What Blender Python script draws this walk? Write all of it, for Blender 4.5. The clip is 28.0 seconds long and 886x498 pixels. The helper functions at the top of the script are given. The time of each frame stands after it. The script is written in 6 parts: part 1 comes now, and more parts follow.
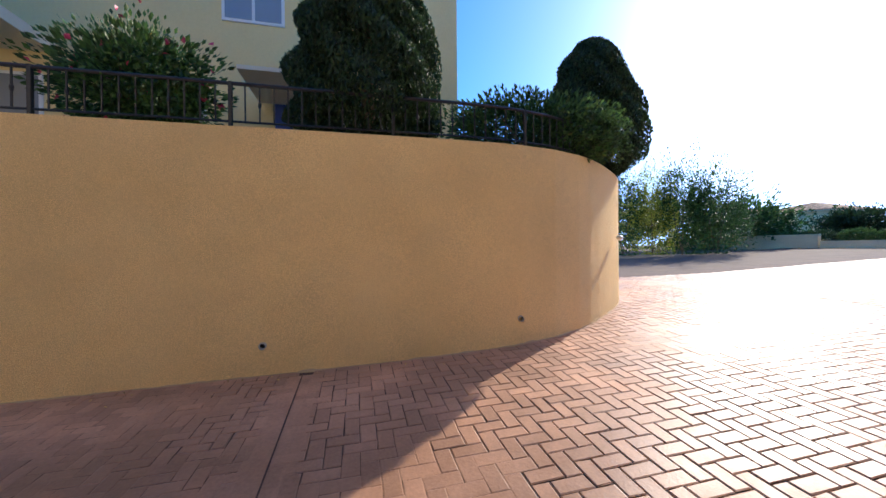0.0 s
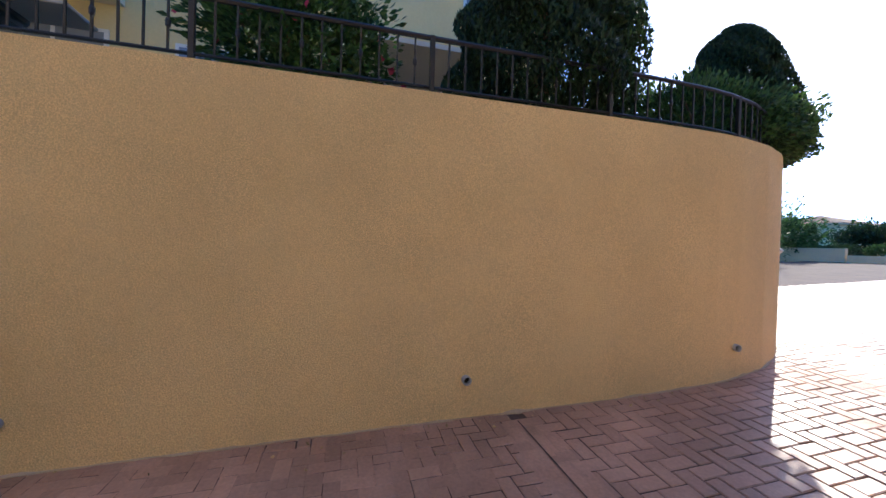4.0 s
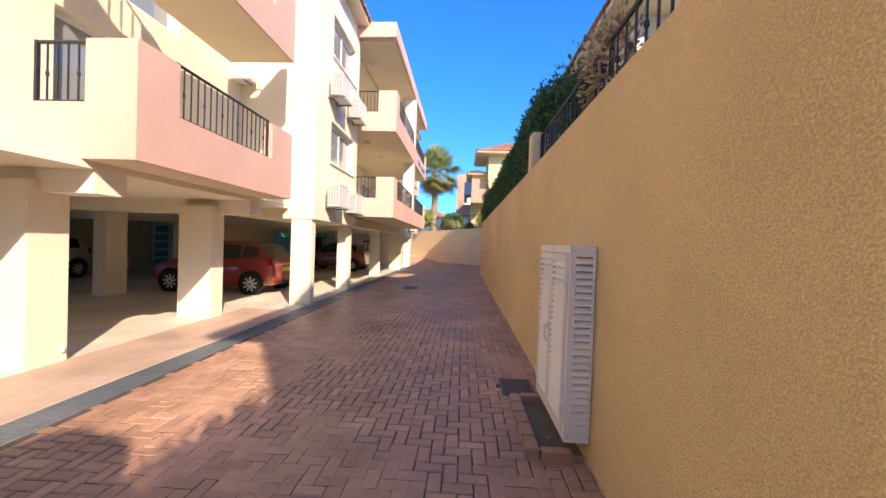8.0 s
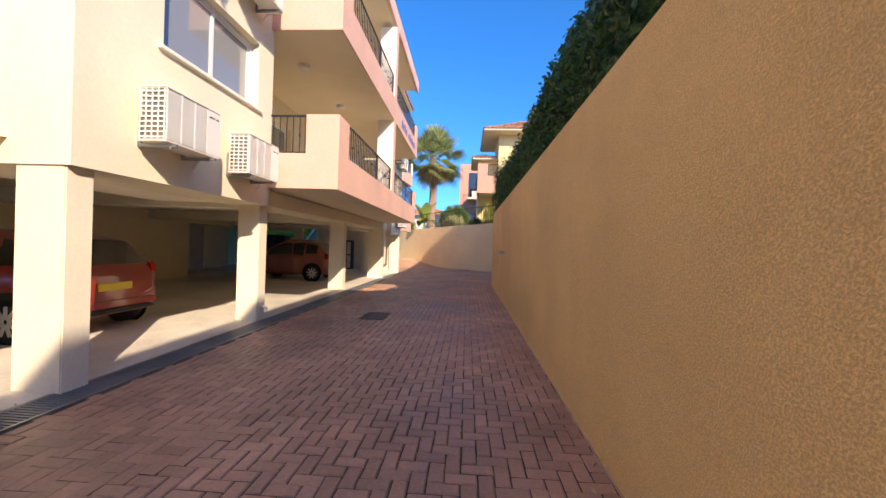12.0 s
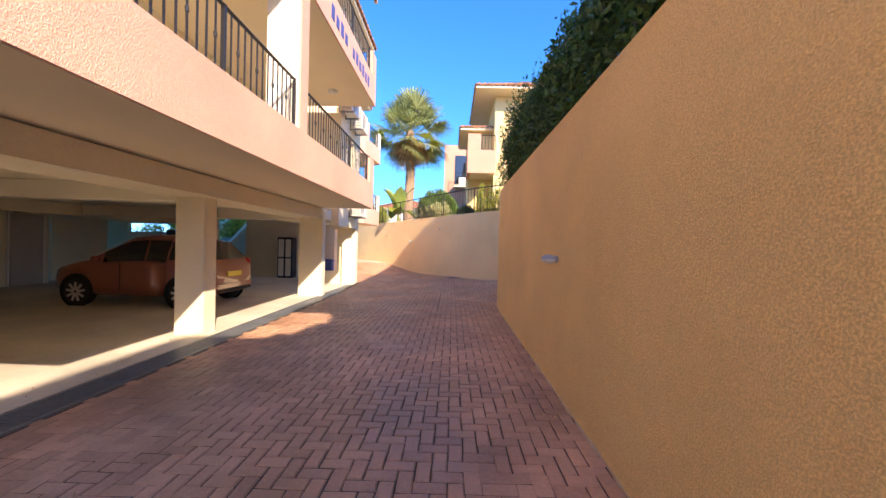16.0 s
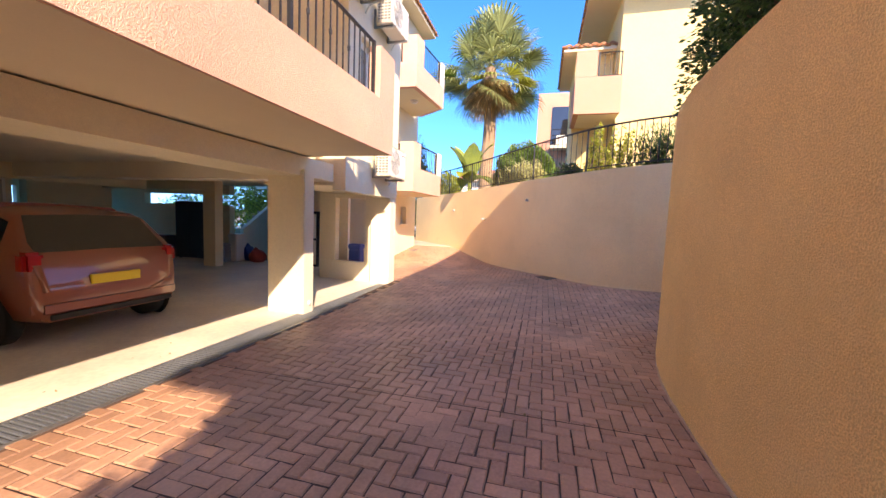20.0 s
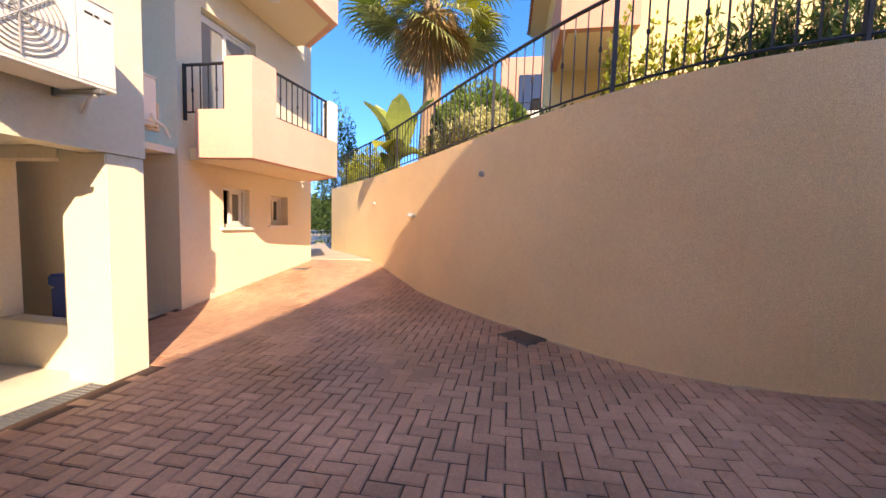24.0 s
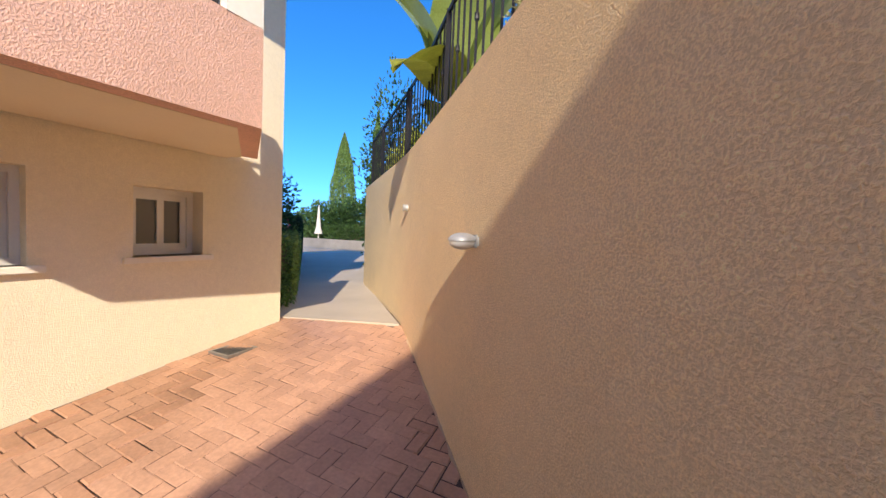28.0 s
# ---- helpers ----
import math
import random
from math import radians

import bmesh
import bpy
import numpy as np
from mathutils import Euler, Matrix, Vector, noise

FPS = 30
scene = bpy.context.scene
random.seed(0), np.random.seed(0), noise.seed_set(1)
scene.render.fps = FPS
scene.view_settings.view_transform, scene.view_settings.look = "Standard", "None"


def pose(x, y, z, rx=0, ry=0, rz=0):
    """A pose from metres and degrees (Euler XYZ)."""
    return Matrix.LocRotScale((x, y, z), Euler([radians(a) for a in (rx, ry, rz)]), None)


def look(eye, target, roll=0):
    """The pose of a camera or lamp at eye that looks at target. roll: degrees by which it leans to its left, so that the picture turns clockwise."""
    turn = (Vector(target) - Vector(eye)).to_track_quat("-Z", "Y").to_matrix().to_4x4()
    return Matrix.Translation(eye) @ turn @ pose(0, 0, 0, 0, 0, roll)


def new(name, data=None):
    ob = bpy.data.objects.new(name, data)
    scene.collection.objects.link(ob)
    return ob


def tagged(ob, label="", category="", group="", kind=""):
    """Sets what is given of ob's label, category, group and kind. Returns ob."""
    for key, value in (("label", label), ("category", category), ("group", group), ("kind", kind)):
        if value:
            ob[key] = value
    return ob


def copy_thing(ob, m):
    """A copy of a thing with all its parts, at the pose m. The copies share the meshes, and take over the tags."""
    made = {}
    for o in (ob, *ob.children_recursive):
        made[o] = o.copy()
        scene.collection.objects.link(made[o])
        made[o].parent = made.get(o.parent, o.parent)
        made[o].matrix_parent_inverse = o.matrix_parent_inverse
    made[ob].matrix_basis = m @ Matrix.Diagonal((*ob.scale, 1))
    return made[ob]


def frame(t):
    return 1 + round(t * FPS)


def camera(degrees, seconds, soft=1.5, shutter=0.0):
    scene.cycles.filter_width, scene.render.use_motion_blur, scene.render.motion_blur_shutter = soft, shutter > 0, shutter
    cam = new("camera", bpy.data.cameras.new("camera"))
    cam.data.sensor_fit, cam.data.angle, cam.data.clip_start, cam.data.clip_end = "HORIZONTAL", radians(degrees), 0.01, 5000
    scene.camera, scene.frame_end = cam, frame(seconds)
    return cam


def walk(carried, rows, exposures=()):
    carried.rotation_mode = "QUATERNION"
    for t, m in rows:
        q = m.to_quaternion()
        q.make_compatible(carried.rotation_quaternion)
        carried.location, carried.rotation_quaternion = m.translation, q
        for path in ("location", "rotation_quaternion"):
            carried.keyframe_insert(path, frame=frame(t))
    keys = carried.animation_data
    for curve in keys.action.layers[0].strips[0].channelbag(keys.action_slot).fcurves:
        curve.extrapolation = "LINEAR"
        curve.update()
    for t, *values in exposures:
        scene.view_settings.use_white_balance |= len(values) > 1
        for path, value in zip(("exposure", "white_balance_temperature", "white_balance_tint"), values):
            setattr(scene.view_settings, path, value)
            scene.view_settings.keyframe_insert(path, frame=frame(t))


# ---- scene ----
cam = camera(101.2, 28.0)
PATH = [
    (0, (-3.269, -3.822, 1.514), (-1.324, -4.288, 1.503), -0.5),
    (0.5, (-3.281, -3.874, 1.484), (-1.55, -4.876, 1.468), -0.5),
    (1, (-3.276, -3.884, 1.462), (-1.717, -5.136, 1.444), -0.3),
    (1.5, (-3.182, -3.81, 1.458), (-1.715, -5.169, 1.445), -0.1),
    (2, (-3.075, -3.621, 1.453), (-1.614, -4.987, 1.446), 0.2),
    (2.5, (-2.929, -3.21, 1.472), (-1.441, -4.547, 1.466), 0.5),
    (4.5, (-1.551, -1.389, 1.595), (0.44, -1.567, 1.562), 1.8),
    (5, (-1.264, -0.926, 1.594), (0.73, -0.777, 1.565), 1.8),
    (5.5, (-0.846, -0.598, 1.565), (1.024, 0.111, 1.579), 2.0),
    (6, (-0.486, -0.33, 1.603), (1.085, 0.908, 1.599), 1.9),
    (6.5, (-0.208, -0.067, 1.623), (0.839, 1.637, 1.607), 2.0),
    (7, (-0.035, 0.322, 1.631), (0.527, 2.241, 1.61), 2.1),
    (7.5, (0.041, 0.77, 1.65), (0.205, 2.763, 1.624), 2.2),
    (8, (-0.021, 1.352, 1.625), (-0.129, 3.349, 1.595), 2.0),
    (8.5, (-0.039, 1.982, 1.596), (-0.269, 3.968, 1.569), 1.9),
    (9, (-0.105, 2.59, 1.56), (-0.406, 4.567, 1.536), 2.0),
    (9.5, (-0.051, 3.325, 1.564), (-0.36, 5.301, 1.544), 1.8),
    (10, (-0.096, 4.041, 1.516), (-0.397, 6.018, 1.499), 1.7),
    (10.5, (-0.079, 4.722, 1.538), (-0.33, 6.706, 1.518), 2.0),
    (11, (-0.064, 5.386, 1.466), (-0.281, 7.375, 1.452), 1.9),
    (11.5, (-0.027, 6.126, 1.485), (-0.178, 8.12, 1.467), 2.0),
    (12, (-0.012, 6.844, 1.483), (-0.143, 8.839, 1.467), 2.0),
    (12.5, (-0.049, 7.575, 1.521), (-0.153, 9.573, 1.507), 2.0),
    (14.5, (-0.076, 10.489, 1.493), (-0.15, 12.488, 1.472), 1.5),
    (15, (-0.097, 11.174, 1.494), (-0.168, 13.173, 1.474), 1.4),
    (15.5, (-0.073, 11.898, 1.494), (-0.125, 13.897, 1.471), 1.5),
    (16, (-0.113, 12.57, 1.484), (-0.163, 14.569, 1.461), 1.5),
    (16.5, (-0.127, 13.136, 1.495), (-0.223, 15.134, 1.471), 1.6),
    (17, (-0.145, 13.616, 1.465), (-0.468, 15.59, 1.442), 1.5),
    (17.5, (-0.068, 14.168, 1.452), (-0.723, 16.058, 1.416), 1.3),
    (18, (-0.078, 14.869, 1.467), (-0.858, 16.709, 1.387), 1.6),
    (18.5, (-0.015, 15.59, 1.507), (-0.799, 17.426, 1.385), 1.7),
    (19, (-0.109, 16.28, 1.537), (-0.844, 18.134, 1.387), 1.6),
    (19.5, (-0.181, 17.014, 1.524), (-0.803, 18.908, 1.371), 2.2),
    (20, (-0.185, 17.644, 1.548), (-0.706, 19.568, 1.384), 2.3),
    (20.5, (-0.17, 18.323, 1.569), (-0.594, 20.27, 1.402), 2.5),
    (21, (-0.162, 18.983, 1.537), (-0.545, 20.939, 1.373), 2.3),
    (21.5, (-0.116, 19.669, 1.536), (-0.486, 21.628, 1.368), 2.1),
    (23.5, (-0.185, 22.129, 1.455), (-0.547, 24.091, 1.313), 1.4),
    (24, (-0.24, 22.777, 1.469), (-0.593, 24.741, 1.327), 1.6),
    (24.5, (-0.326, 23.387, 1.481), (-0.652, 25.355, 1.342), 1.4),
    (25, (-0.317, 24.017, 1.514), (-0.661, 25.983, 1.38), 1.6),
    (25.5, (-0.365, 24.64, 1.543), (-0.736, 26.6, 1.403), 1.4),
    (26, (-0.423, 25.298, 1.552), (-0.854, 27.246, 1.421), 1.6),
    (26.5, (-0.594, 25.905, 1.582), (-1.105, 27.835, 1.462), 1.9),
    (27, (-0.787, 26.47, 1.603), (-1.384, 28.375, 1.478), 1.8),
    (27.5, (-1.069, 27.015, 1.623), (-1.768, 28.885, 1.5), 1.7),
    (28, (-1.367, 27.641, 1.646), (-2.192, 29.461, 1.55), 2.4),
]
walk(cam, [(t, look(eye, target, roll)) for t, eye, target, roll in PATH],
     exposures=[(0, 2.3, 7700, 11), (0.5, 1.7, 7700, 10), (1, 1.35, 7700, 9), (2.5, 1.4, 7700, 10), (3.5, 1.85, 7500, 11), (4, 2.4, 7200, 11), (4.5, 3.12, 6900, 11), (5.2, 3.08, 6900, 11), (6, 2.92, 8500, 18), (6.6, 2.92, 8600, 18), (7.1, 2.76, 8600, 17), (8, 2.65, 8700, 17), (9.5, 2.44, 8700, 17), (12.5, 2.54, 9200, 20),
                (14.5, 2.85, 9500, 22), (18.5, 3.12, 10000, 24), (21, 3.1, 10900, 26), (24, 2.9, 11800, 26), (25, 2.72, 10700, 23), (26, 2.6, 9700, 20), (27, 2.48, 9100, 17), (28, 2.3, 8500, 14)])

# ---- light ----
world = bpy.data.worlds.new("sky")
scene.world = world
world.use_nodes = True
wn = world.node_tree
sky = wn.nodes.new("ShaderNodeTexSky")
sky.sky_type, sky.sun_disc = "NISHITA", False
SUN_DIR = Vector((0.456, -0.727, 0.513)).normalized()
sky.sun_elevation = math.asin(SUN_DIR.z)
sky.sun_rotation = math.atan2(SUN_DIR.x, SUN_DIR.y)
sky.air_density, sky.dust_density, sky.ozone_density = 0.6, 0.32, 6.0
wn.nodes["Background"].inputs[1].default_value = 0.108
deep = wn.nodes.new("ShaderNodeHueSaturation")
deep.inputs["Saturation"].default_value = 1.24
deep.inputs["Hue"].default_value = 0.504
ways = wn.nodes.new("ShaderNodeTexCoord")
lift = wn.nodes.new("ShaderNodeVectorMath")
lift.operation = "MULTIPLY_ADD"
lift.inputs[1].default_value, lift.inputs[2].default_value = (1, 1, 0.88), (0, 0, 0.12)
wn.links.new(ways.outputs["Generated"], lift.inputs[0])
wn.links.new(lift.outputs[0], sky.inputs["Vector"])
wn.links.new(sky.outputs[0], deep.inputs["Color"])
wn.links.new(deep.outputs[0], wn.nodes["Background"].inputs[0])
sun = new("sun", bpy.data.lights.new("sun", "SUN"))
sun.data.energy, sun.data.angle, sun.data.color = 1.14, radians(0.53), (1.0, 0.99, 0.975)
sun.matrix_world = look((0, 0, 40), Vector((0, 0, 40)) - SUN_DIR)


# ---- materials ----
def mat(name, col, rough=0.8, metal=0.0, var=0.12, grain=60.0, blot=1.5, bump=0.0, bump_scale=80.0, spec=0.5, per_object=0.0, per_island=0.0, coat=0.0, dirt=None):
    """Procedural surface: colour with blotches and grain, fine relief, optional change from piece to piece."""
    m = bpy.data.materials.new(name)
    m.use_nodes = True
    nt = m.node_tree
    N, L = nt.nodes, nt.links
    b = N["Principled BSDF"]
    b.inputs["Roughness"].default_value, b.inputs["Metallic"].default_value = rough, metal
    b.inputs["Specular IOR Level"].default_value = spec
    b.inputs["Coat Weight"].default_value = coat
    tc = N.new("ShaderNodeTexCoord")
    n1 = N.new("ShaderNodeTexNoise"); n1.inputs["Scale"].default_value = blot; n1.inputs["Detail"].default_value = 5
    n2 = N.new("ShaderNodeTexNoise"); n2.inputs["Scale"].default_value = grain; n2.inputs["Detail"].default_value = 3
    geo = N.new("ShaderNodeNewGeometry")
    for n in (n1, n2):
        L.new(geo.outputs["Position"], n.inputs["Vector"])
    add = N.new("ShaderNodeMath"); add.operation = "MULTIPLY_ADD"
    L.new(n1.outputs[0], add.inputs[0]); add.inputs[1].default_value = 0.6
    sc = N.new("ShaderNodeMath"); sc.operation = "MULTIPLY"; sc.inputs[1].default_value = 0.4
    L.new(n2.outputs[0], sc.inputs[0]); L.new(sc.outputs[0], add.inputs[2])
    last = add.outputs[0]
    if per_object or per_island:
        r = N.new("ShaderNodeObjectInfo").outputs["Random"] if per_object else geo.outputs["Random Per Island"]
        w = N.new("ShaderNodeMath"); w.operation = "MULTIPLY_ADD"
        L.new(r, w.inputs[0]); w.inputs[1].default_value = (per_object or per_island); L.new(last, w.inputs[2])
        o = N.new("ShaderNodeMath"); o.operation = "SUBTRACT"; L.new(w.outputs[0], o.inputs[0]); o.inputs[1].default_value = 0.5 * (per_object or per_island)
        last = o.outputs[0]
    ramp = N.new("ShaderNodeValToRGB")
    c = Vector(col)
    lo, hi = c * (1 - var), c * (1 + var)
    if dirt:
        lo = Vector(dirt)
    ramp.color_ramp.elements[0].position, ramp.color_ramp.elements[1].position = 0.3, 0.7
    ramp.color_ramp.elements[0].color = (*[min(1, v) for v in lo], 1)
    ramp.color_ramp.elements[1].color = (*[min(1, v) for v in hi], 1)
    L.new(last, ramp.inputs[0]); L.new(ramp.outputs[0], b.inputs["Base Color"])
    if bump:
        n3 = N.new("ShaderNodeTexNoise"); n3.inputs["Scale"].default_value = bump_scale; n3.inputs["Detail"].default_value = 4
        L.new(geo.outputs["Position"], n3.inputs["Vector"])
        bp = N.new("ShaderNodeBump"); bp.inputs["Strength"].default_value = 1.0; bp.inputs["Distance"].default_value = bump
        L.new(n3.outputs[0], bp.inputs["Height"]); L.new(bp.outputs[0], b.inputs["Normal"])
    return m


def stucco(name, col, depth, scale, shade_speckle=0.0):
    """Rough trowelled render: raised smooth grains and hollows with their shading painted into the colour, faint
    stains.
    """
    m = mat(name, col, 0.9, var=0.07, grain=25, blot=0.7, spec=0.25)
    nt = m.node_tree; N, L = nt.nodes, nt.links
    b = N["Principled BSDF"]
    geo = N.new("ShaderNodeNewGeometry")
    v = N.new("ShaderNodeTexNoise"); v.inputs["Scale"].default_value = scale; v.inputs["Detail"].default_value = 2.5; v.inputs["Roughness"].default_value = 0.55; v.inputs["Distortion"].default_value = 0.5
    L.new(geo.outputs["Position"], v.inputs["Vector"])
    r = N.new("ShaderNodeValToRGB"); r.color_ramp.elements[0].position, r.color_ramp.elements[1].position = 0.38, 0.70
    L.new(v.outputs[0], r.inputs[0])
    f = N.new("ShaderNodeTexNoise"); f.inputs["Scale"].default_value = scale * 4
    L.new(geo.outputs["Position"], f.inputs["Vector"])
    mx = N.new("ShaderNodeMath"); mx.operation = "MULTIPLY_ADD"; mx.inputs[1].default_value = 0.2
    L.new(f.outputs[0], mx.inputs[0]); L.new(r.outputs[0], mx.inputs[2])
    bp = N.new("ShaderNodeBump"); bp.inputs["Strength"].default_value = 0.8; bp.inputs["Distance"].default_value = depth
    L.new(mx.outputs[0], bp.inputs["Height"]); L.new(bp.outputs[0], b.inputs["Normal"])
    # grains tinted lighter, hollows darker: the relief's shading painted into the colour
    if shade_speckle:
        base = b.inputs["Base Color"].links[0].from_socket
        patch = N.new("ShaderNodeTexNoise"); patch.inputs["Scale"].default_value = 1.1; patch.inputs["Detail"].default_value = 3.0
        L.new(geo.outputs["Position"], patch.inputs["Vector"])
        pr = N.new("ShaderNodeMapRange"); pr.inputs[1].default_value, pr.inputs[2].default_value = 0.3, 0.65
        pr.inputs[3].default_value, pr.inputs[4].default_value = 0.45 * shade_speckle, shade_speckle
        L.new(patch.outputs[0], pr.inputs[0])
        g = N.new("ShaderNodeMapRange"); g.inputs[1].default_value, g.inputs[2].default_value = 0.40, 0.72
        g.inputs[3].default_value, g.inputs[4].default_value = -0.30, 0.70
        L.new(v.outputs[0], g.inputs[0])
        k = N.new("ShaderNodeMath"); k.operation = "MULTIPLY_ADD"; k.inputs[2].default_value = 1.0
        L.new(g.outputs[0], k.inputs[0]); L.new(pr.outputs[0], k.inputs[1])
        sc = N.new("ShaderNodeVectorMath"); sc.operation = "SCALE"
        L.new(base, sc.inputs[0]); L.new(k.outputs[0], sc.inputs["Scale"]); L.new(sc.outputs[0], b.inputs["Base Color"])
    return m


def stains(m, scale, lo, hi, rough_lo, rough_hi):
    """Large uneven patches of dirt and polish over a surface."""
    nt = m.node_tree; N, L = nt.nodes, nt.links
    b = N["Principled BSDF"]
    geo = N.new("ShaderNodeNewGeometry")
    n = N.new("ShaderNodeTexNoise"); n.inputs["Scale"].default_value = scale; n.inputs["Detail"].default_value = 6; n.inputs["Roughness"].default_value = 0.65
    L.new(geo.outputs["Position"], n.inputs["Vector"])
    a = N.new("ShaderNodeMapRange"); a.inputs[1].default_value, a.inputs[2].default_value, a.inputs[3].default_value, a.inputs[4].default_value = 0.36, 0.64, lo, hi
    r = N.new("ShaderNodeMapRange"); r.inputs[1].default_value, r.inputs[2].default_value, r.inputs[3].default_value, r.inputs[4].default_value = 0.36, 0.64, rough_lo, rough_hi
    L.new(n.outputs[0], a.inputs[0]); L.new(n.outputs[0], r.inputs[0])
    sc = N.new("ShaderNodeVectorMath"); sc.operation = "SCALE"
    L.new(b.inputs["Base Color"].links[0].from_socket, sc.inputs[0]); L.new(a.outputs[0], sc.inputs["Scale"])
    L.new(sc.outputs[0], b.inputs["Base Color"]); L.new(r.outputs[0], b.inputs["Roughness"])
    return m


def leafy(m, k=0.35):
    """Lets part of the light through thin leaves."""
    nt = m.node_tree; N, L = nt.nodes, nt.links
    b, out = N["Principled BSDF"], N["Material Output"]
    tr = N.new("ShaderNodeBsdfTranslucent")
    L.new(b.inputs["Base Color"].links[0].from_socket, tr.inputs["Color"])
    mix = N.new("ShaderNodeMixShader"); mix.inputs[0].default_value = k
    L.new(b.outputs[0], mix.inputs[1]); L.new(tr.outputs[0], mix.inputs[2]); L.new(mix.outputs[0], out.inputs["Surface"])
    return m


M_WALL = stucco("retaining_wall_stucco", (0.885, 0.63, 0.31), 0.0052, 102, 0.42)
M_WALL2 = stucco("far_wall_stucco", (0.88, 0.67, 0.40), 0.0036, 122, 0.36)
M_CREAM = stucco("cream_stucco", (0.84, 0.76, 0.58), 0.0020, 115, 0.13)
M_YELLOW = stucco("yellow_cream_stucco", (0.80, 0.63, 0.31), 0.0016, 130)
M_PINK = stucco("pink_stucco", (0.78, 0.475, 0.37), 0.0040, 95, 0.32)
M_WHITEW = stucco("white_stucco", (0.86, 0.82, 0.72), 0.0012, 120)
M_SOFFIT = mat("soffit_paint", (0.80, 0.69, 0.50), 0.9, var=0.05, bump=0.0008)
M_INNER = mat("garage_wall_paint", (0.86, 0.74, 0.51), 0.9, var=0.06, bump=0.0008)
M_CEIL = mat("garage_ceiling_paint", (0.86, 0.79, 0.64), 0.9, var=0.06, bump=0.0008)
M_JOINT = mat("pavement_joint", (0.10, 0.058, 0.042), 0.9, var=0.3, bump=0.002)
M_BRICK = mat("stamped_brick", (0.46, 0.250, 0.158), 0.56, var=0.26, grain=45, blot=0.9, bump=0.0016, bump_scale=55, per_island=0.22, spec=0.45)
M_BRICKP = mat("stamped_brick_piece", (0.46, 0.250, 0.158), 0.56, var=0.26, grain=45, blot=0.9, bump=0.0016, bump_scale=55, per_object=0.22, spec=0.45)
# paler copy of the brick: sunlight put into the colour of worn paving
M_BRICKSUN = mat("sun_paled_worn_concrete", (0.51, 0.29, 0.19), 0.6, var=0.24, grain=40, blot=0.8, bump=0.0012, bump_scale=55, per_island=0.14, spec=0.4)
M_DARKJ = mat("cut_joint", (0.10, 0.06, 0.045), 0.95, var=0.3)
M_BAND = mat("smooth_red_concrete", (0.58, 0.39, 0.29), 0.5, var=0.22, grain=30, blot=1.3, bump=0.0012)
M_CONC = mat("garage_concrete", (0.74, 0.67, 0.55), 0.55, var=0.16, grain=20, blot=0.8, bump=0.0008)
M_EARTH = mat("earth", (0.17, 0.13, 0.085), 0.95, var=0.35, bump=0.01, bump_scale=12)
M_PATH = mat("light_concrete_path", (0.52, 0.45, 0.36), 0.7, var=0.12, bump=0.001)
M_IRON = mat("black_iron", (0.018, 0.019, 0.024), 0.45, var=0.2, bump=0.0004)
M_GALV = mat("galvanised_steel", (0.33, 0.35, 0.36), 0.45, metal=0.8, var=0.2)
M_GRATE = mat("dark_grate", (0.10, 0.105, 0.11), 0.5, metal=0.5, var=0.3)
M_LID = mat("rusty_iron_lid", (0.085, 0.06, 0.05), 0.6, metal=0.2, var=0.35, bump=0.002, bump_scale=120)
# near-black that stands in for the shade inside hollows and gaps
M_DARK = mat("hollow_shade_black", (0.01, 0.01, 0.01), 0.9)
M_WHITE = mat("white_paint_metal", (0.84, 0.80, 0.70), 0.42, var=0.04, blot=3)
M_PVC = mat("white_plastic", (0.78, 0.77, 0.72), 0.4, var=0.05)
M_GREY = mat("grey_cast_metal", (0.42, 0.43, 0.43), 0.45, metal=0.3, var=0.1)
M_ROOF = mat("roof_tile", (0.48, 0.20, 0.10), 0.75, var=0.3, per_island=0.4, bump=0.002)
M_LEAF = leafy(mat("hedge_leaf", (0.06, 0.13, 0.035), 0.5, var=0.45, per_island=0.7))
M_LEAFD = leafy(mat("cypress_leaf", (0.028, 0.060, 0.022), 0.6, var=0.45, per_island=0.7))
M_LEAFY = leafy(mat("yellow_green_leaf", (0.34, 0.38, 0.05), 0.5, var=0.4, per_island=0.7))
M_LEAFB = leafy(mat("banana_leaf", (0.36, 0.46, 0.12), 0.4, var=0.3, per_island=0.5), 0.5)
M_PALM = leafy(mat("palm_frond", (0.30, 0.34, 0.13), 0.45, var=0.4, per_island=0.7))
M_DRY = leafy(mat("dry_frond", (0.50, 0.34, 0.17), 0.7, var=0.4, per_island=0.6))
M_LEAFC = leafy(mat("creeper_leaf", (0.16, 0.27, 0.065), 0.45, var=0.4, per_island=0.6))
M_PINK2 = stucco("deep_pink_stucco", (0.62, 0.33, 0.235), 0.0040, 95, 0.25)
M_LEAFV = leafy(mat("variegated_leaf", (0.52, 0.52, 0.25), 0.5, var=0.4, per_island=0.8))
M_FLOWER = mat("pink_petal", (0.55, 0.05, 0.12), 0.5, var=0.3)
M_BARK = mat("bark", (0.17, 0.12, 0.08), 0.9, var=0.4, bump=0.01, bump_scale=20)
M_PALMT = mat("palm_trunk", (0.34, 0.23, 0.15), 0.9, var=0.3, bump=0.012, bump_scale=14)
M_RED = mat("red_car_paint", (0.27, 0.03, 0.02), 0.3, var=0.05, coat=1.0)
M_ORANGE = mat("orange_red_car_paint", (0.27, 0.075, 0.045), 0.3, var=0.05, coat=1.0)
M_CARW = mat("white_car_paint", (0.72, 0.72, 0.70), 0.3, var=0.04, coat=1.0)
M_RUBBER = mat("tyre_rubber", (0.02, 0.02, 0.02), 0.8, var=0.2)
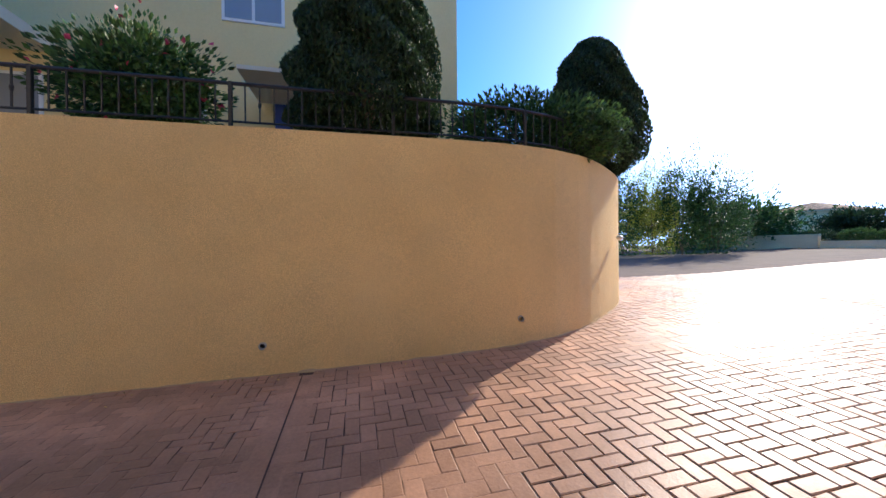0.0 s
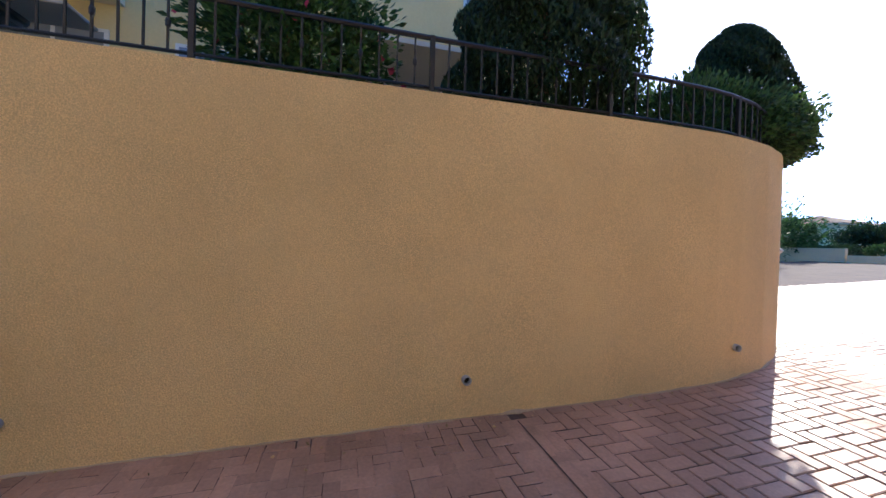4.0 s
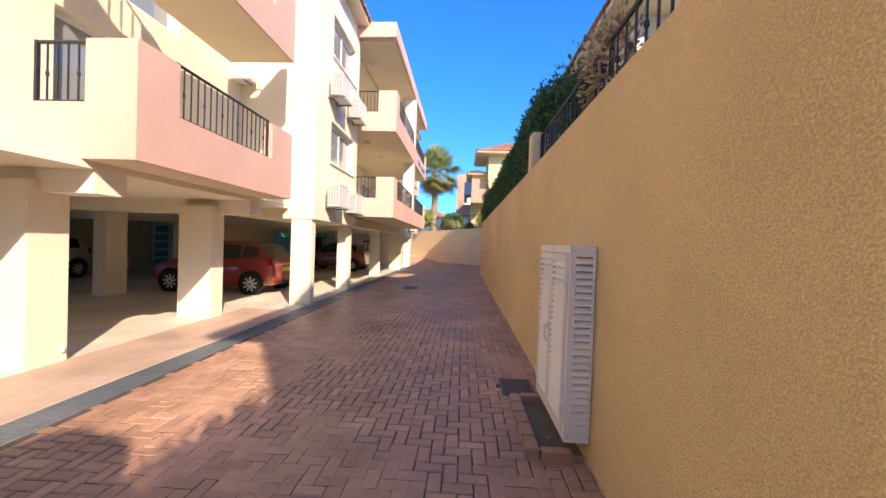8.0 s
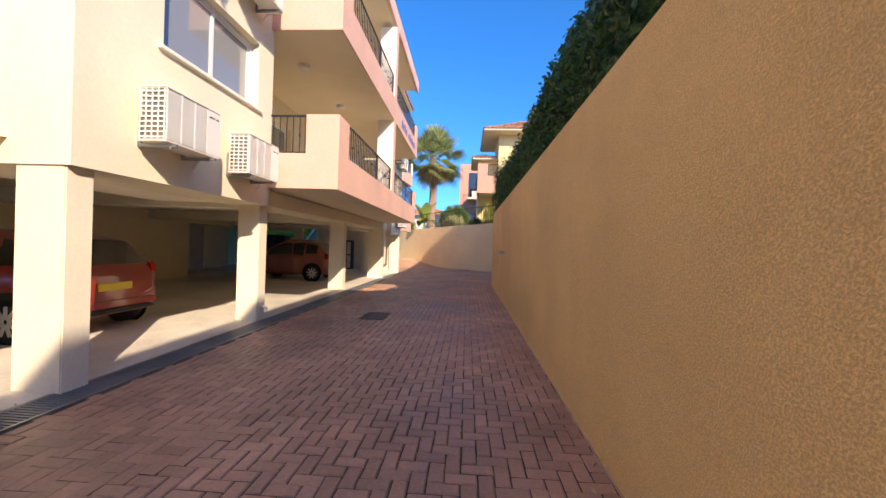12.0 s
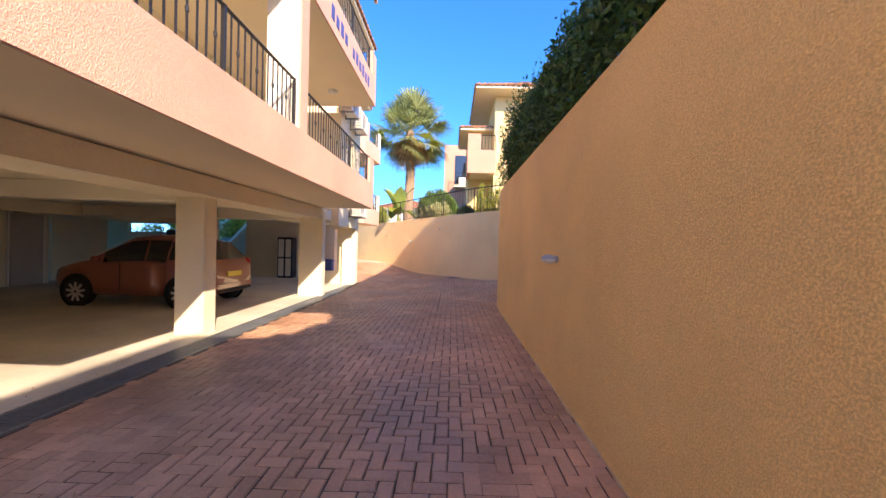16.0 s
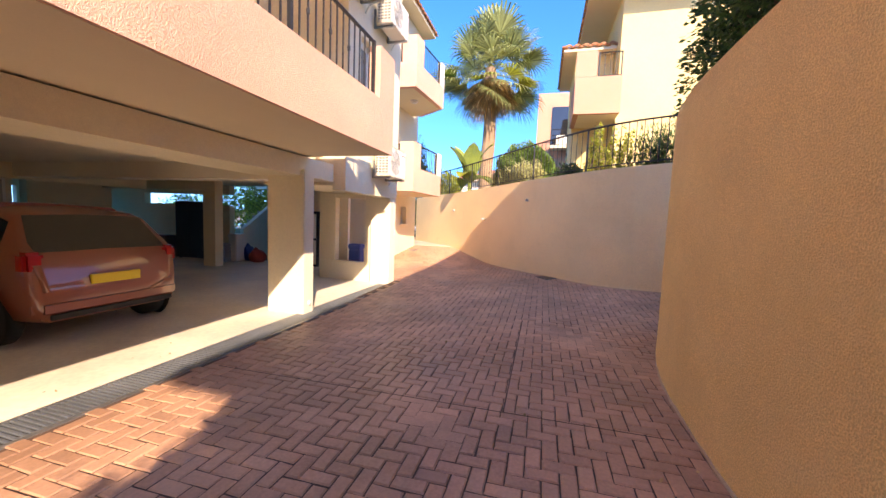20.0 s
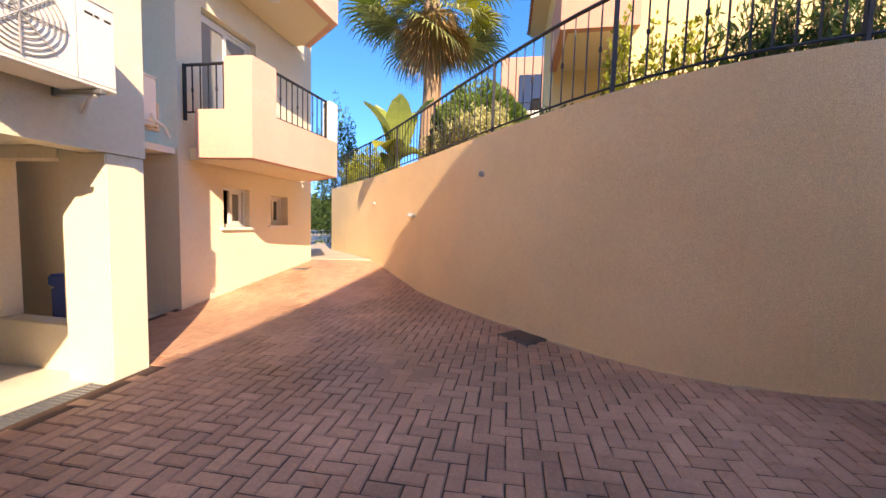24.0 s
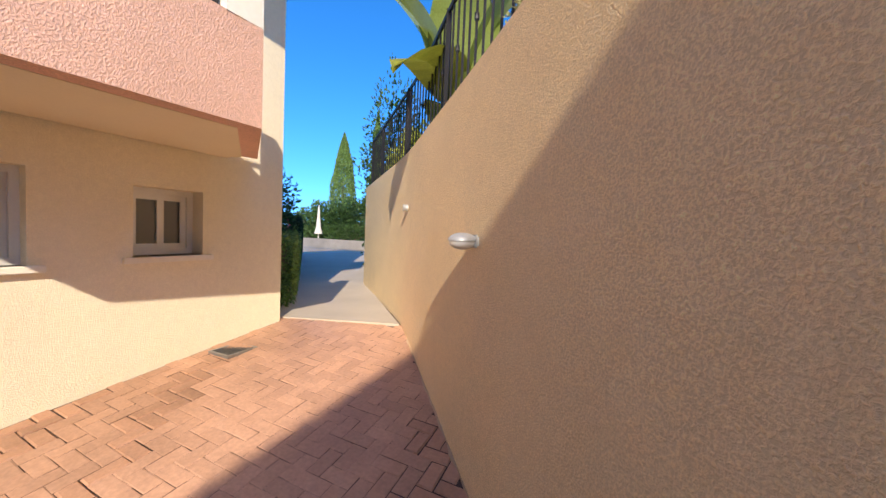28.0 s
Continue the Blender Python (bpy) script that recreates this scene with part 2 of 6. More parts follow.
M_RIM = mat("alloy_rim", (0.62, 0.61, 0.58), 0.4, metal=0.35)
M_TAIL = mat("tail_lamp", (0.35, 0.01, 0.01), 0.15)
M_PLATE = mat("yellow_plate", (0.7, 0.5, 0.05), 0.4)
M_BLUE = mat("blue_paint", (0.04, 0.09, 0.35), 0.5)
M_DOORW = mat("painted_door", (0.50, 0.45, 0.36), 0.5, var=0.06)
M_LETTER = mat("blue_letters", (0.05, 0.08, 0.30), 0.5)
M_NUM = mat("black_print", (0.015, 0.015, 0.015), 0.6)
M_AWN = mat("awning_cloth", (0.72, 0.66, 0.55), 0.8, var=0.06)
M_STONE = mat("rubble", (0.30, 0.27, 0.23), 0.9, var=0.3, bump=0.006, bump_scale=30)


for m_, args in ((M_BRICKSUN, (0.6, 0.80, 1.2, 0.42, 0.68)), (M_BRICK, (0.55, 0.74, 1.28, 0.38, 0.66)), (M_BRICKP, (0.55, 0.74, 1.28, 0.38, 0.66)), (M_CONC, (0.5, 0.78, 1.1, 0.45, 0.7)), (M_BAND, (0.8, 0.8, 1.1, 0.45, 0.65)), (M_WALL, (0.35, 0.93, 1.05, 0.88, 0.95)), (M_WALL2, (0.4, 0.92, 1.05, 0.88, 0.95)), (M_CREAM, (0.5, 0.95, 1.03, 0.85, 0.95)), (M_PINK, (0.6, 0.92, 1.05, 0.85, 0.95))):
    stains(m_, *args)
M_DUST = mat("pale_mortar", (0.55, 0.40, 0.26), 0.95, var=0.2, bump=0.003, bump_scale=60)


def glass_mat(name, col, rough=0.03):
    m = bpy.data.materials.new(name)
    m.use_nodes = True
    b = m.node_tree.nodes["Principled BSDF"]
    b.inputs["Base Color"].default_value = (*col, 1)
    b.inputs["Roughness"].default_value = rough
    b.inputs["Specular IOR Level"].default_value = 0.8
    b.inputs["Coat Weight"].default_value = 0.5
    return m


M_GLASS = glass_mat("window_glass", (0.26, 0.28, 0.29))
M_DARKGL = glass_mat("dark_window_glass", (0.07, 0.07, 0.066))
M_CARGLASS = glass_mat("car_glass", (0.015, 0.017, 0.02))
M_LAMPGL = glass_mat("lamp_glass", (0.75, 0.73, 0.68), 0.3)


# ---- builders ----
def part(name, bm, material, parent=None, label="", smooth=False):
    """Links a bmesh as one mesh object, under a thing or a part where one is given."""
    me = bpy.data.meshes.new(name)
    bm.to_mesh(me)
    bm.free()
    me.materials.append(material)
    if smooth:
        for p in me.polygons:
            p.use_smooth = True
    ob = new(name, me)
    if parent is not None:
        ob.parent = parent
        if parent.parent is None:
            ob.matrix_parent_inverse = parent.matrix_basis.inverted()
    if label:
        ob["label"] = label
    return ob


def thing(name, label, category, group="", kind="", at=(0, 0, 0)):
    ob = new(name)
    ob.empty_display_size = 0.1
    ob.matrix_basis = Matrix.Translation(at)
    return tagged(ob, label, category, group, kind)


def box(x0, y0, z0, x1, y1, z1, bevel=0.0, bm=None):
    own = bmesh.new()
    v = [own.verts.new((x, y, z)) for z in (z0, z1) for x, y in ((x0, y0), (x1, y0), (x1, y1), (x0, y1))]
    for f in ((3, 2, 1, 0), (4, 5, 6, 7), (0, 1, 5, 4), (1, 2, 6, 5), (2, 3, 7, 6), (3, 0, 4, 7)):
        own.faces.new([v[i] for i in f])
    bmesh.ops.recalc_face_normals(own, faces=own.faces)
    if bevel:
        bmesh.ops.bevel(own, geom=own.edges, offset=bevel, segments=2, affect="EDGES", clamp_overlap=True)
    return join(bm, own)


def join(bm, own):
    if bm is None:
        return own
    me = bpy.data.meshes.new("tmp")
    own.to_mesh(me)
    own.free()
    bm.from_mesh(me)
    bpy.data.meshes.remove(me)
    return bm


def prism(pts, z0, z1, bm=None, bevel=0.0):
    own = bmesh.new()
    lo = [own.verts.new((x, y, z0)) for x, y in pts]
    hi = [own.verts.new((x, y, z1)) for x, y in pts]
    own.faces.new(lo[::-1]); own.faces.new(hi)
    n = len(pts)
    for i in range(n):
        own.faces.new((lo[i], lo[(i + 1) % n], hi[(i + 1) % n], hi[i]))
    bmesh.ops.recalc_face_normals(own, faces=own.faces)
    if bevel:
        bmesh.ops.bevel(own, geom=own.edges, offset=bevel, segments=2, affect="EDGES", clamp_overlap=True)
    return join(bm, own)


def tube(pts, r, n=8, bm=None, r2=None):
    """A round bar along points, tapering from r to r2."""
    own = bmesh.new()
    pts = [Vector(p) for p in pts]
    rings = []
    for i, p in enumerate(pts):
        d = (pts[min(i + 1, len(pts) - 1)] - pts[max(i - 1, 0)]).normalized()
        u = d.orthogonal().normalized() if abs(d.z) > 0.9 else d.cross(Vector((0, 0, 1))).normalized()
        w = d.cross(u)
        rr = r if r2 is None else r + (r2 - r) * i / (len(pts) - 1)
        rings.append([own.verts.new(p + rr * (math.cos(a) * u + math.sin(a) * w)) for a in [2 * math.pi * k / n for k in range(n)]])
    for a, b in zip(rings, rings[1:]):
        for k in range(n):
            own.faces.new((a[k], a[(k + 1) % n], b[(k + 1) % n], b[k]))
    own.faces.new(rings[0][::-1]); own.faces.new(rings[-1])
    bmesh.ops.recalc_face_normals(own, faces=own.faces)
    return join(bm, own)


def curve_pts(pts, step=0.35):
    """A smooth line through points."""
    out = []
    P = [Vector((*p, 0)) for p in pts]
    for i in range(len(P) - 1):
        a, b, c, d = P[max(i - 1, 0)], P[i], P[i + 1], P[min(i + 2, len(P) - 1)]
        n = max(1, int((c - b).length / step)) if (c - b).length < 6 else 1
        for k in range(n):
            t = k / n
            q = 0.5 * ((2 * b) + (c - a) * t + (2 * a - 5 * b + 4 * c - d) * t * t + (3 * b - a - 3 * c + d) * t ** 3)
            out.append((q.x, q.y))
    out.append(tuple(pts[-1]))
    return out


def ribbon(pts, z0, ztop, thick, bm=None):
    """A wall along a line: face on the line, body to the right of its direction."""
    own = bmesh.new()
    rows = []
    for i, (x, y) in enumerate(pts):
        a, b = pts[max(i - 1, 0)], pts[min(i + 1, len(pts) - 1)]
        d = Vector((b[0] - a[0], b[1] - a[1])).normalized()
        nx, ny = d.y * thick, -d.x * thick
        zt = ztop(x, y)
        rows.append([own.verts.new(v) for v in ((x, y, z0), (x, y, zt), (x + nx, y + ny, zt), (x + nx, y + ny, z0))])
    for a, b in zip(rows, rows[1:]):
        for k in range(4):
            own.faces.new((a[k], a[(k + 1) % 4], b[(k + 1) % 4], b[k]))
    own.faces.new(rows[0]); own.faces.new(rows[-1][::-1])
    bmesh.ops.recalc_face_normals(own, faces=own.faces)
    return join(bm, own)


def raw(name, verts, faces, material, parent=None, smooth=False):
    me = bpy.data.meshes.new(name)
    me.from_pydata(verts, [], faces)
    me.materials.append(material)
    if smooth:
        for p in me.polygons:
            p.use_smooth = True
    ob = new(name, me)
    if parent is not None:
        ob.parent = parent
        if parent.parent is None:
            ob.matrix_parent_inverse = parent.matrix_basis.inverted()
    return ob


def leaves(name, centres, size, material, parent=None, seed=1, ratio=0.5, up=0.3):
    """Many small folded leaves round given centres, as one mesh."""
    rng = np.random.default_rng(seed)
    c = np.asarray(centres, float)
    n = len(c)
    d = rng.normal(size=(n, 3)); d[:, 2] += up
    d /= np.linalg.norm(d, axis=1)[:, None]
    s = np.cross(d, rng.normal(size=(n, 3)))
    s /= np.linalg.norm(s, axis=1)[:, None]
    nrm = np.cross(d, s)
    ln = size * rng.uniform(0.6, 1.3, n)[:, None]
    w = ln * ratio
    v = np.stack([c - d * ln * 0.5, c + s * w * 0.5 + nrm * w * 0.15, c + d * ln * 0.5, c - s * w * 0.5 + nrm * w * 0.15], 1).reshape(-1, 3)
    f = np.arange(4 * n).reshape(n, 4)
    f = np.concatenate([f[:, [0, 1, 2]], f[:, [0, 2, 3]]])
    return raw(name, v.tolist(), f.tolist(), material, parent)


def blob_pts(rng, n, cx, cy, cz, rx, ry, rz, lump=0.18, shell=0.35):
    """Points through the outer part of an uneven rounded crown."""
    d = rng.normal(size=(n, 3)); d /= np.linalg.norm(d, axis=1)[:, None]
    k = 1 + lump * (np.sin(d[:, 0] * 5 + cx) * np.cos(d[:, 1] * 6 + cy) + 0.7 * np.sin(d[:, 2] * 7 + d[:, 0] * 9))
    r = k * (1 - shell * rng.random(n) ** 1.5)
    return np.stack([cx + rx * d[:, 0] * r, cy + ry * d[:, 1] * r, cz + rz * d[:, 2] * r], 1)


# ---- ground shape ----
def ground(x, y):
    """The paving falls from the walls to the drain, and climbs to the path at the north end and to the yard in the south."""
    x, y = np.asarray(x, float), np.asarray(y, float)
    z = (0.0115 + 0.0060 * np.clip(1 - y, 0, 9)) * np.clip(x + 3.5, 0, 5)
    k = np.clip((y - 23) / 4, 0, 1)
    v = 0.15 * (0.77 * y - 0.63 * x - 23.7)
    ramp = 0.5 * (v + np.sqrt(v * v + 0.004)) * np.clip((y - 20) / 4, 0, 1) * np.maximum(np.clip((x + 5.5) / 0.5, 0, 1), np.clip(y - 30, 0, 1))
    z = np.minimum(z * (1 - k) + k * (0.035 * np.clip(x + 4.9, 0, 12) + 0.03) + ramp, 0.50)
    return z + np.clip(-y - 4.0, 0, 12) * 0.016 + np.clip(-y - 16, 0, 26) * 0.042


# ---- ground and pavement ----
WALL_PTS = [(16, -11.4), (9, -10.9), (6, -10.4), (4.2, -9.7), (2.95, -8.9), (1.95, -7.85), (1.3, -6.9), (1.0, -5.9), (0.94, -4.6), (0.95, -2.0), (0.95, 8.0), (0.95, 16.0), (0.95, 19.2), (0.96, 20.6), (1.02, 21.5), (1.20, 22.4), (1.54, 23.1), (2.3, 23.6), (3.6, 23.85), (7, 23.9)]
FAR_PTS = [(7, 27.3), (4.6, 26.5), (3.4, 26.1), (2.55, 25.95), (1.6, 26.02), (0.9, 26.32), (0.3, 26.8), (-0.2, 27.33), (-0.95, 28.2), (-1.93, 29.42), (-2.95, 30.65), (-3.65, 31.48), (-4.6, 32.45), (-5.9, 33.75)]
wall_line, far_line = curve_pts(WALL_PTS), curve_pts(FAR_PTS)


def sheet(name, xs, ys, drop, material, label, keep=None):
    X, Y = np.meshgrid(xs, ys)
    Z = ground(X, Y) - drop
    nx, ny = len(xs), len(ys)
    v = np.stack([X, Y, Z], -1).reshape(-1, 3).tolist()
    f = [(j * nx + i, j * nx + i + 1, (j + 1) * nx + i + 1, (j + 1) * nx + i) for j in range(ny - 1) for i in range(nx - 1)
         if keep is None or keep(0.5 * (xs[i] + xs[i + 1]), 0.5 * (ys[j] + ys[j + 1]))]
    return tagged(raw(name, v, f, material), label, "ground", kind="structure")


xs = np.concatenate([[-900, -300, -120, -60], np.arange(-30, 31, 3.0), [60, 120, 300, 900]])
ys = np.concatenate([[-900, -300, -120, -60], np.arange(-45, 61, 3.0), [120, 300, 900]])
sheet("ground", xs, ys, 0.12, M_EARTH, "dry earth ground reaching to the horizon")
pavement = sheet("pavement", np.arange(-12, 16.1, 0.25), np.arange(-40, 34.1, 0.25), 0.007, M_JOINT, "brown-red stamped concrete paving with herringbone brick pattern",
                 keep=lambda x, y: x > -3.4 or (y > 25.7 and (x > -4.95 or y > 30.4)) or (x > -4.9 and y < 9.7) or y < -9)

# herringbone bricks, each with its own edges
GAP, EDGE, RISE = 0.008, 0.008, 0.004
wx = np.interp


def wall_x(y):
    ys_, xs_ = [p[1] for p in wall_line if -7.5 < p[1] < 22.5], [p[0] for p in wall_line if -7.5 < p[1] < 22.5]
    return np.interp(y, ys_, xs_)


rng = np.random.default_rng(4)
cells = []
# the yard and the drive were stamped with two sizes of mat, either side of the saw cut
for bw, ya, yb in ((0.120, -26.0, -3.26), (0.104, -3.26, 33.0)):
    for j in range(int(ya / bw), int(yb / bw) + 1):
        for i in range(int(-7 / bw), int(7 / bw)):
            k = (i - j) % 4
            c_ = (i * bw, j * bw, 2 * bw, bw) if k == 0 else (i * bw, (j - 1) * bw, bw, 2 * bw) if k == 2 else None
            if c_ and ya <= c_[1] + c_[3] / 2 < yb:
                cells.append(c_)
cells = np.array(cells)
cx, cy = cells[:, 0] + cells[:, 2] / 2, cells[:, 1] + cells[:, 3] / 2
far_y = np.interp(cx, [p[0] for p in far_line[::-1]], [p[1] for p in far_line[::-1]])
start_x = np.interp(cy, [-10.9, -10.4, -9.7, -8.9, -7.85, -6.9, -5.9], [9, 6, 4.2, 2.95, 1.95, 1.3, 1.0])
keep = np.where(cy < -5.9, (cx < start_x + 0.1) | (cy < -10.9), np.where(cy < 21.5, cx < wall_x(cy) + 0.1, cy < far_y + 0.1))
left = np.where(cy < 9.6, -4.7, np.where(cy < 25.55, -3.36, -4.9))
keep &= (cx > left) & ~((cx < -3.36) & (cx > -3.76) & (cy > -1) & (cy < 25.5))
keep &= cy < 30.85 + 0.36 * (cx + 5.2)
# worn places where the stamped pattern has gone smooth
patchy = np.sin(cx * 1.9 + 0.7) * np.cos(cy * 0.83) + 0.5 * np.sin(cy * 2.3 + cx) + 0.35 * np.sin(cx * 6.1 + cy * 4.7)
worn = patchy + 1.7 * (cx < -2.55 - 0.25 * np.sin(cy * 2.1)) * (cy > 25.4) + 1.4 * (cy > 30.0) + 1.5 * (cx < -1.75 - 0.3 * np.sin(cy * 1.7)) * (cy > -3.26) * (cy < 9.6) + 0.55 * (cx < -2.2) * (cy > 12) * (cy < 20) + 0.5 * (cy < -8) + 1.3 * (cx > -2.2) * (cy > -3.26) * (cy < 0.4) + 0.6 * (cx > 0.2) * (cy > 1) * (cy < 7) + 1.1 * (cx > -0.6 + 0.2 * np.sin(cy * 3.1)) * (cy > 0.3) * (cy < 4.4) > 1.0
for bx, by, ba, bb in ((-1.81, 14.09, 0.19, 0.33), (0.63, 5.43, 0.12, 0.19), (0.0, 26.98, 0.20, 0.20), (0.78, 1.06, 0.17, 0.44), (0.78, 4.56, 0.17, 0.44)):
    keep &= ~((np.abs(cx - bx) < ba) & (np.abs(cy - by) < bb))
near = keep & (cy > 11.2) & (cy < 13.9) & (cx > -1.5) & (cx < 0.75) & (np.abs(cx + 0.4) < 1.2)
near_ids = np.nonzero(near)[0][:290]
near = np.zeros(len(cells), bool); near[near_ids] = True


def brick_arrays(c, flat):
    n = len(c)
    g_ = np.where(flat, 0.0016, np.where(c[:, 1] < -2, 0.006, GAP))
    x0, y0, w, h = c[:, 0] + g_ / 2, c[:, 1] + g_ / 2, c[:, 2] - g_, c[:, 3] - g_
    out = []
    for e, dz in ((0.0, -0.0045), (EDGE, RISE)):
        for sx, sy in ((0, 0), (1, 0), (1, 1), (0, 1)):
            X = x0 + np.where(sx, w - e, e); Y = y0 + np.where(sy, h - e, e)
            out.append(np.stack([X, Y, ground(X, Y) + np.where(flat, 0.0018 if dz > 0 else 0.0002, np.where(c[:, 1] < -2, 0.0032 if dz > 0 else -0.002, dz))], -1))
    v = np.stack(out, 1)
    wob = rng.normal(0, 0.0022, (n, 4, 2))
    v[:, :4, :2] += wob
    v[:, 4:, :2] += wob + rng.normal(0, 0.0012, (n, 4, 2))
    v[:, 4:, 2] += rng.normal(0, 0.0008, (n, 1))
    return v


QUADS = np.array([(4, 5, 6, 7), (0, 1, 5, 4), (1, 2, 6, 5), (2, 3, 7, 6), (3, 0, 4, 7)])
rest = keep & ~near
# worn bricks in the sunlit zone take the paler colour, as painted sunlight
pale = worn & (((cx < -2.2 - 0.3 * np.sin(cy * 2.1)) & (cy > 25.2)) | (cy > 29.2))
for pick, m_, lab in ((rest & ~pale, M_BRICK, "weathered brown-red herringbone paving bricks"), (rest & pale, M_BRICKSUN, "worn paving tinted paler where the sun falls, its stamped pattern rubbed away")):
    va = brick_arrays(cells[pick], worn[pick])
    fa = (QUADS[None] + 8 * np.arange(len(va))[:, None, None]).reshape(-1, 4)
    tagged(raw("paving", va.reshape(-1, 3).tolist(), fa.tolist(), m_, pavement), lab, kind="stuff")

# saw-cut joints across and along the paving
def joint(pts, w=0.011):
    V, F = [], []
    for i, (x, y) in enumerate(pts):
        a, b = pts[max(i - 1, 0)], pts[min(i + 1, len(pts) - 1)]
        d = Vector((b[0] - a[0], b[1] - a[1])).normalized()
        for sgn in (-1, 1):
            X, Y = x - sgn * d.y * w, y + sgn * d.x * w
            V.append((X, Y, float(ground(X, Y)) + 0.0085))
    F = [(2 * i, 2 * i + 1, 2 * i + 3, 2 * i + 2) for i in range(len(pts) - 1)]
    raw("expansion_joint", V, F, M_DARKJ, pavement)


V, F = [], []
for i, x in enumerate(np.arange(-4.7, 0.96, 0.25)):
    V += [(x, y, float(ground(x, y)) + 0.0022) for y in (-3.44, -3.08)]
    if i:
        F.append((2 * i - 2, 2 * i, 2 * i + 1, 2 * i - 1))
raw("cut_course", V, F, M_BRICK, pavement)
for ya in (-3.26, 2.47, 20.45):
    joint([(x, ya) for x in np.arange(-3.2, 0.95, 0.25)], 0.006)
joint([(-0.40, y) for y in np.arange(20.45, 23.3, 0.4)], 0.006)
joint([(x, -12.5) for x in np.arange(-4, 8, 0.4)])
joint([(x, -19.5) for x in np.arange(-4, 9, 0.4)])

# retaining walls
def east_top(x, y):
    return 2.765 + 0.035 * min(1, max(0, (4 - y) / 4))


def north_top(x, y):
    return 2.70 + 0.04 * min(4, max(-6, x)) + 0.012 * min(4, max(0, x)) ** 2


wall_east = tagged(part("wall_east", ribbon(wall_line, -0.4, east_top, 0.28), M_WALL, smooth=False), "tall orange-tan stucco retaining wall along the driveway", "wall", kind="structure")
wall_north = tagged(part("wall_north", ribbon(far_line, -0.4, north_top, 0.25), M_WALL2), "long curved beige stucco retaining wall at the driveway's end", "wall", kind="structure")


def terrace(name, line, z, far_pts, label):
    own = bmesh.new()
    own.faces.new([own.verts.new((x, y, z)) for x, y in list(line) + far_pts])
    bmesh.ops.triangulate(own, faces=own.faces)
    bmesh.ops.recalc_face_normals(own, faces=own.faces)
    if own.faces[:][0].normal.z < 0:
        bmesh.ops.reverse_faces(own, faces=own.faces)
    return tagged(part(name, own, M_EARTH), label, "ground", kind="structure")


def shifted(line, s):
    out = []
    for i, (x, y) in enumerate(line):
        a, b = line[max(i - 1, 0)], line[min(i + 1, len(line) - 1)]
        d = Vector((b[0] - a[0], b[1] - a[1])).normalized()
        out.append((x + d.y * s, y - d.x * s))
    return out


terrace("ground_terrace_east", shifted(wall_line, 0.2), 2.66, [(40, 23.8), (40, -11.4)], "raised earth garden behind the retaining wall")
terrace("ground_terrace_north", shifted(far_line, 0.18), 2.40, [(-5.9, 60), (40, 60), (40, 27.3)], "raised earth garden behind the far wall")

# garage floor, drain, side strips
tagged(part("floor_garage", box(-16, -9, -0.3, -3.76, 25.9, 0.012), M_CONC), "dusty beige concrete garage floor", "floor", kind="structure")
tagged(part("floor_strip", box(-4.9, -9, -0.2, -3.77, 9.3, 0.016), M_BAND), "smooth red-brown concrete strip beside the drain", "floor", kind="structure")
tagged(part("path_end", prism([(-5.2, 30.8), (-3.6, 31.38), (-5.9, 33.8), (-13.3, 43.0), (-16.5, 41.8), (-12.3, 38.2)], 0.30, 0.514), M_PATH), "pale concrete path leading to the pool", "path", kind="structure")

tagged(part("floor_garage_end", box(-16, 25.902, -0.3, -4.93, 27.24, 0.012), M_CONC), "dusty beige concrete garage floor by the storage lockers", "floor", kind="structure")
drain = thing("trench_drain", "long dark metal grating over a drain channel", "drain", at=(-3.56, 12, 0))
# solid block just below the bars, painted black for the channel's shaded depth
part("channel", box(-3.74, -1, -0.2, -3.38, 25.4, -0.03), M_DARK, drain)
for x in (-3.74, -3.40):
    part("frame_rail", box(x, -1, -0.1, x + 0.025, 25.4, 0.014), M_GALV, drain)
gv, gf = [], []
for k in range(int(26.3 / 0.04)):
    y = -0.98 + 0.04 * k
    b = len(gv)
    for z in (-0.02, 0.010):
        for xx, yy in ((-3.715, y), (-3.40, y), (-3.40, y + 0.02), (-3.715, y + 0.02)):
            gv.append((xx, yy, z))
    gf += [(b + 4, b + 5, b + 6, b + 7), (b, b + 1, b + 5, b + 4), (b + 1, b + 2, b + 6, b + 5), (b + 2, b + 3, b + 7, b + 6), (b + 3, b, b + 4, b + 7)]
tagged(raw("grating", gv, gf, mat("steel_grating", (0.20, 0.225, 0.25), 0.5, metal=0.5, var=0.3), drain), kind="stuff")


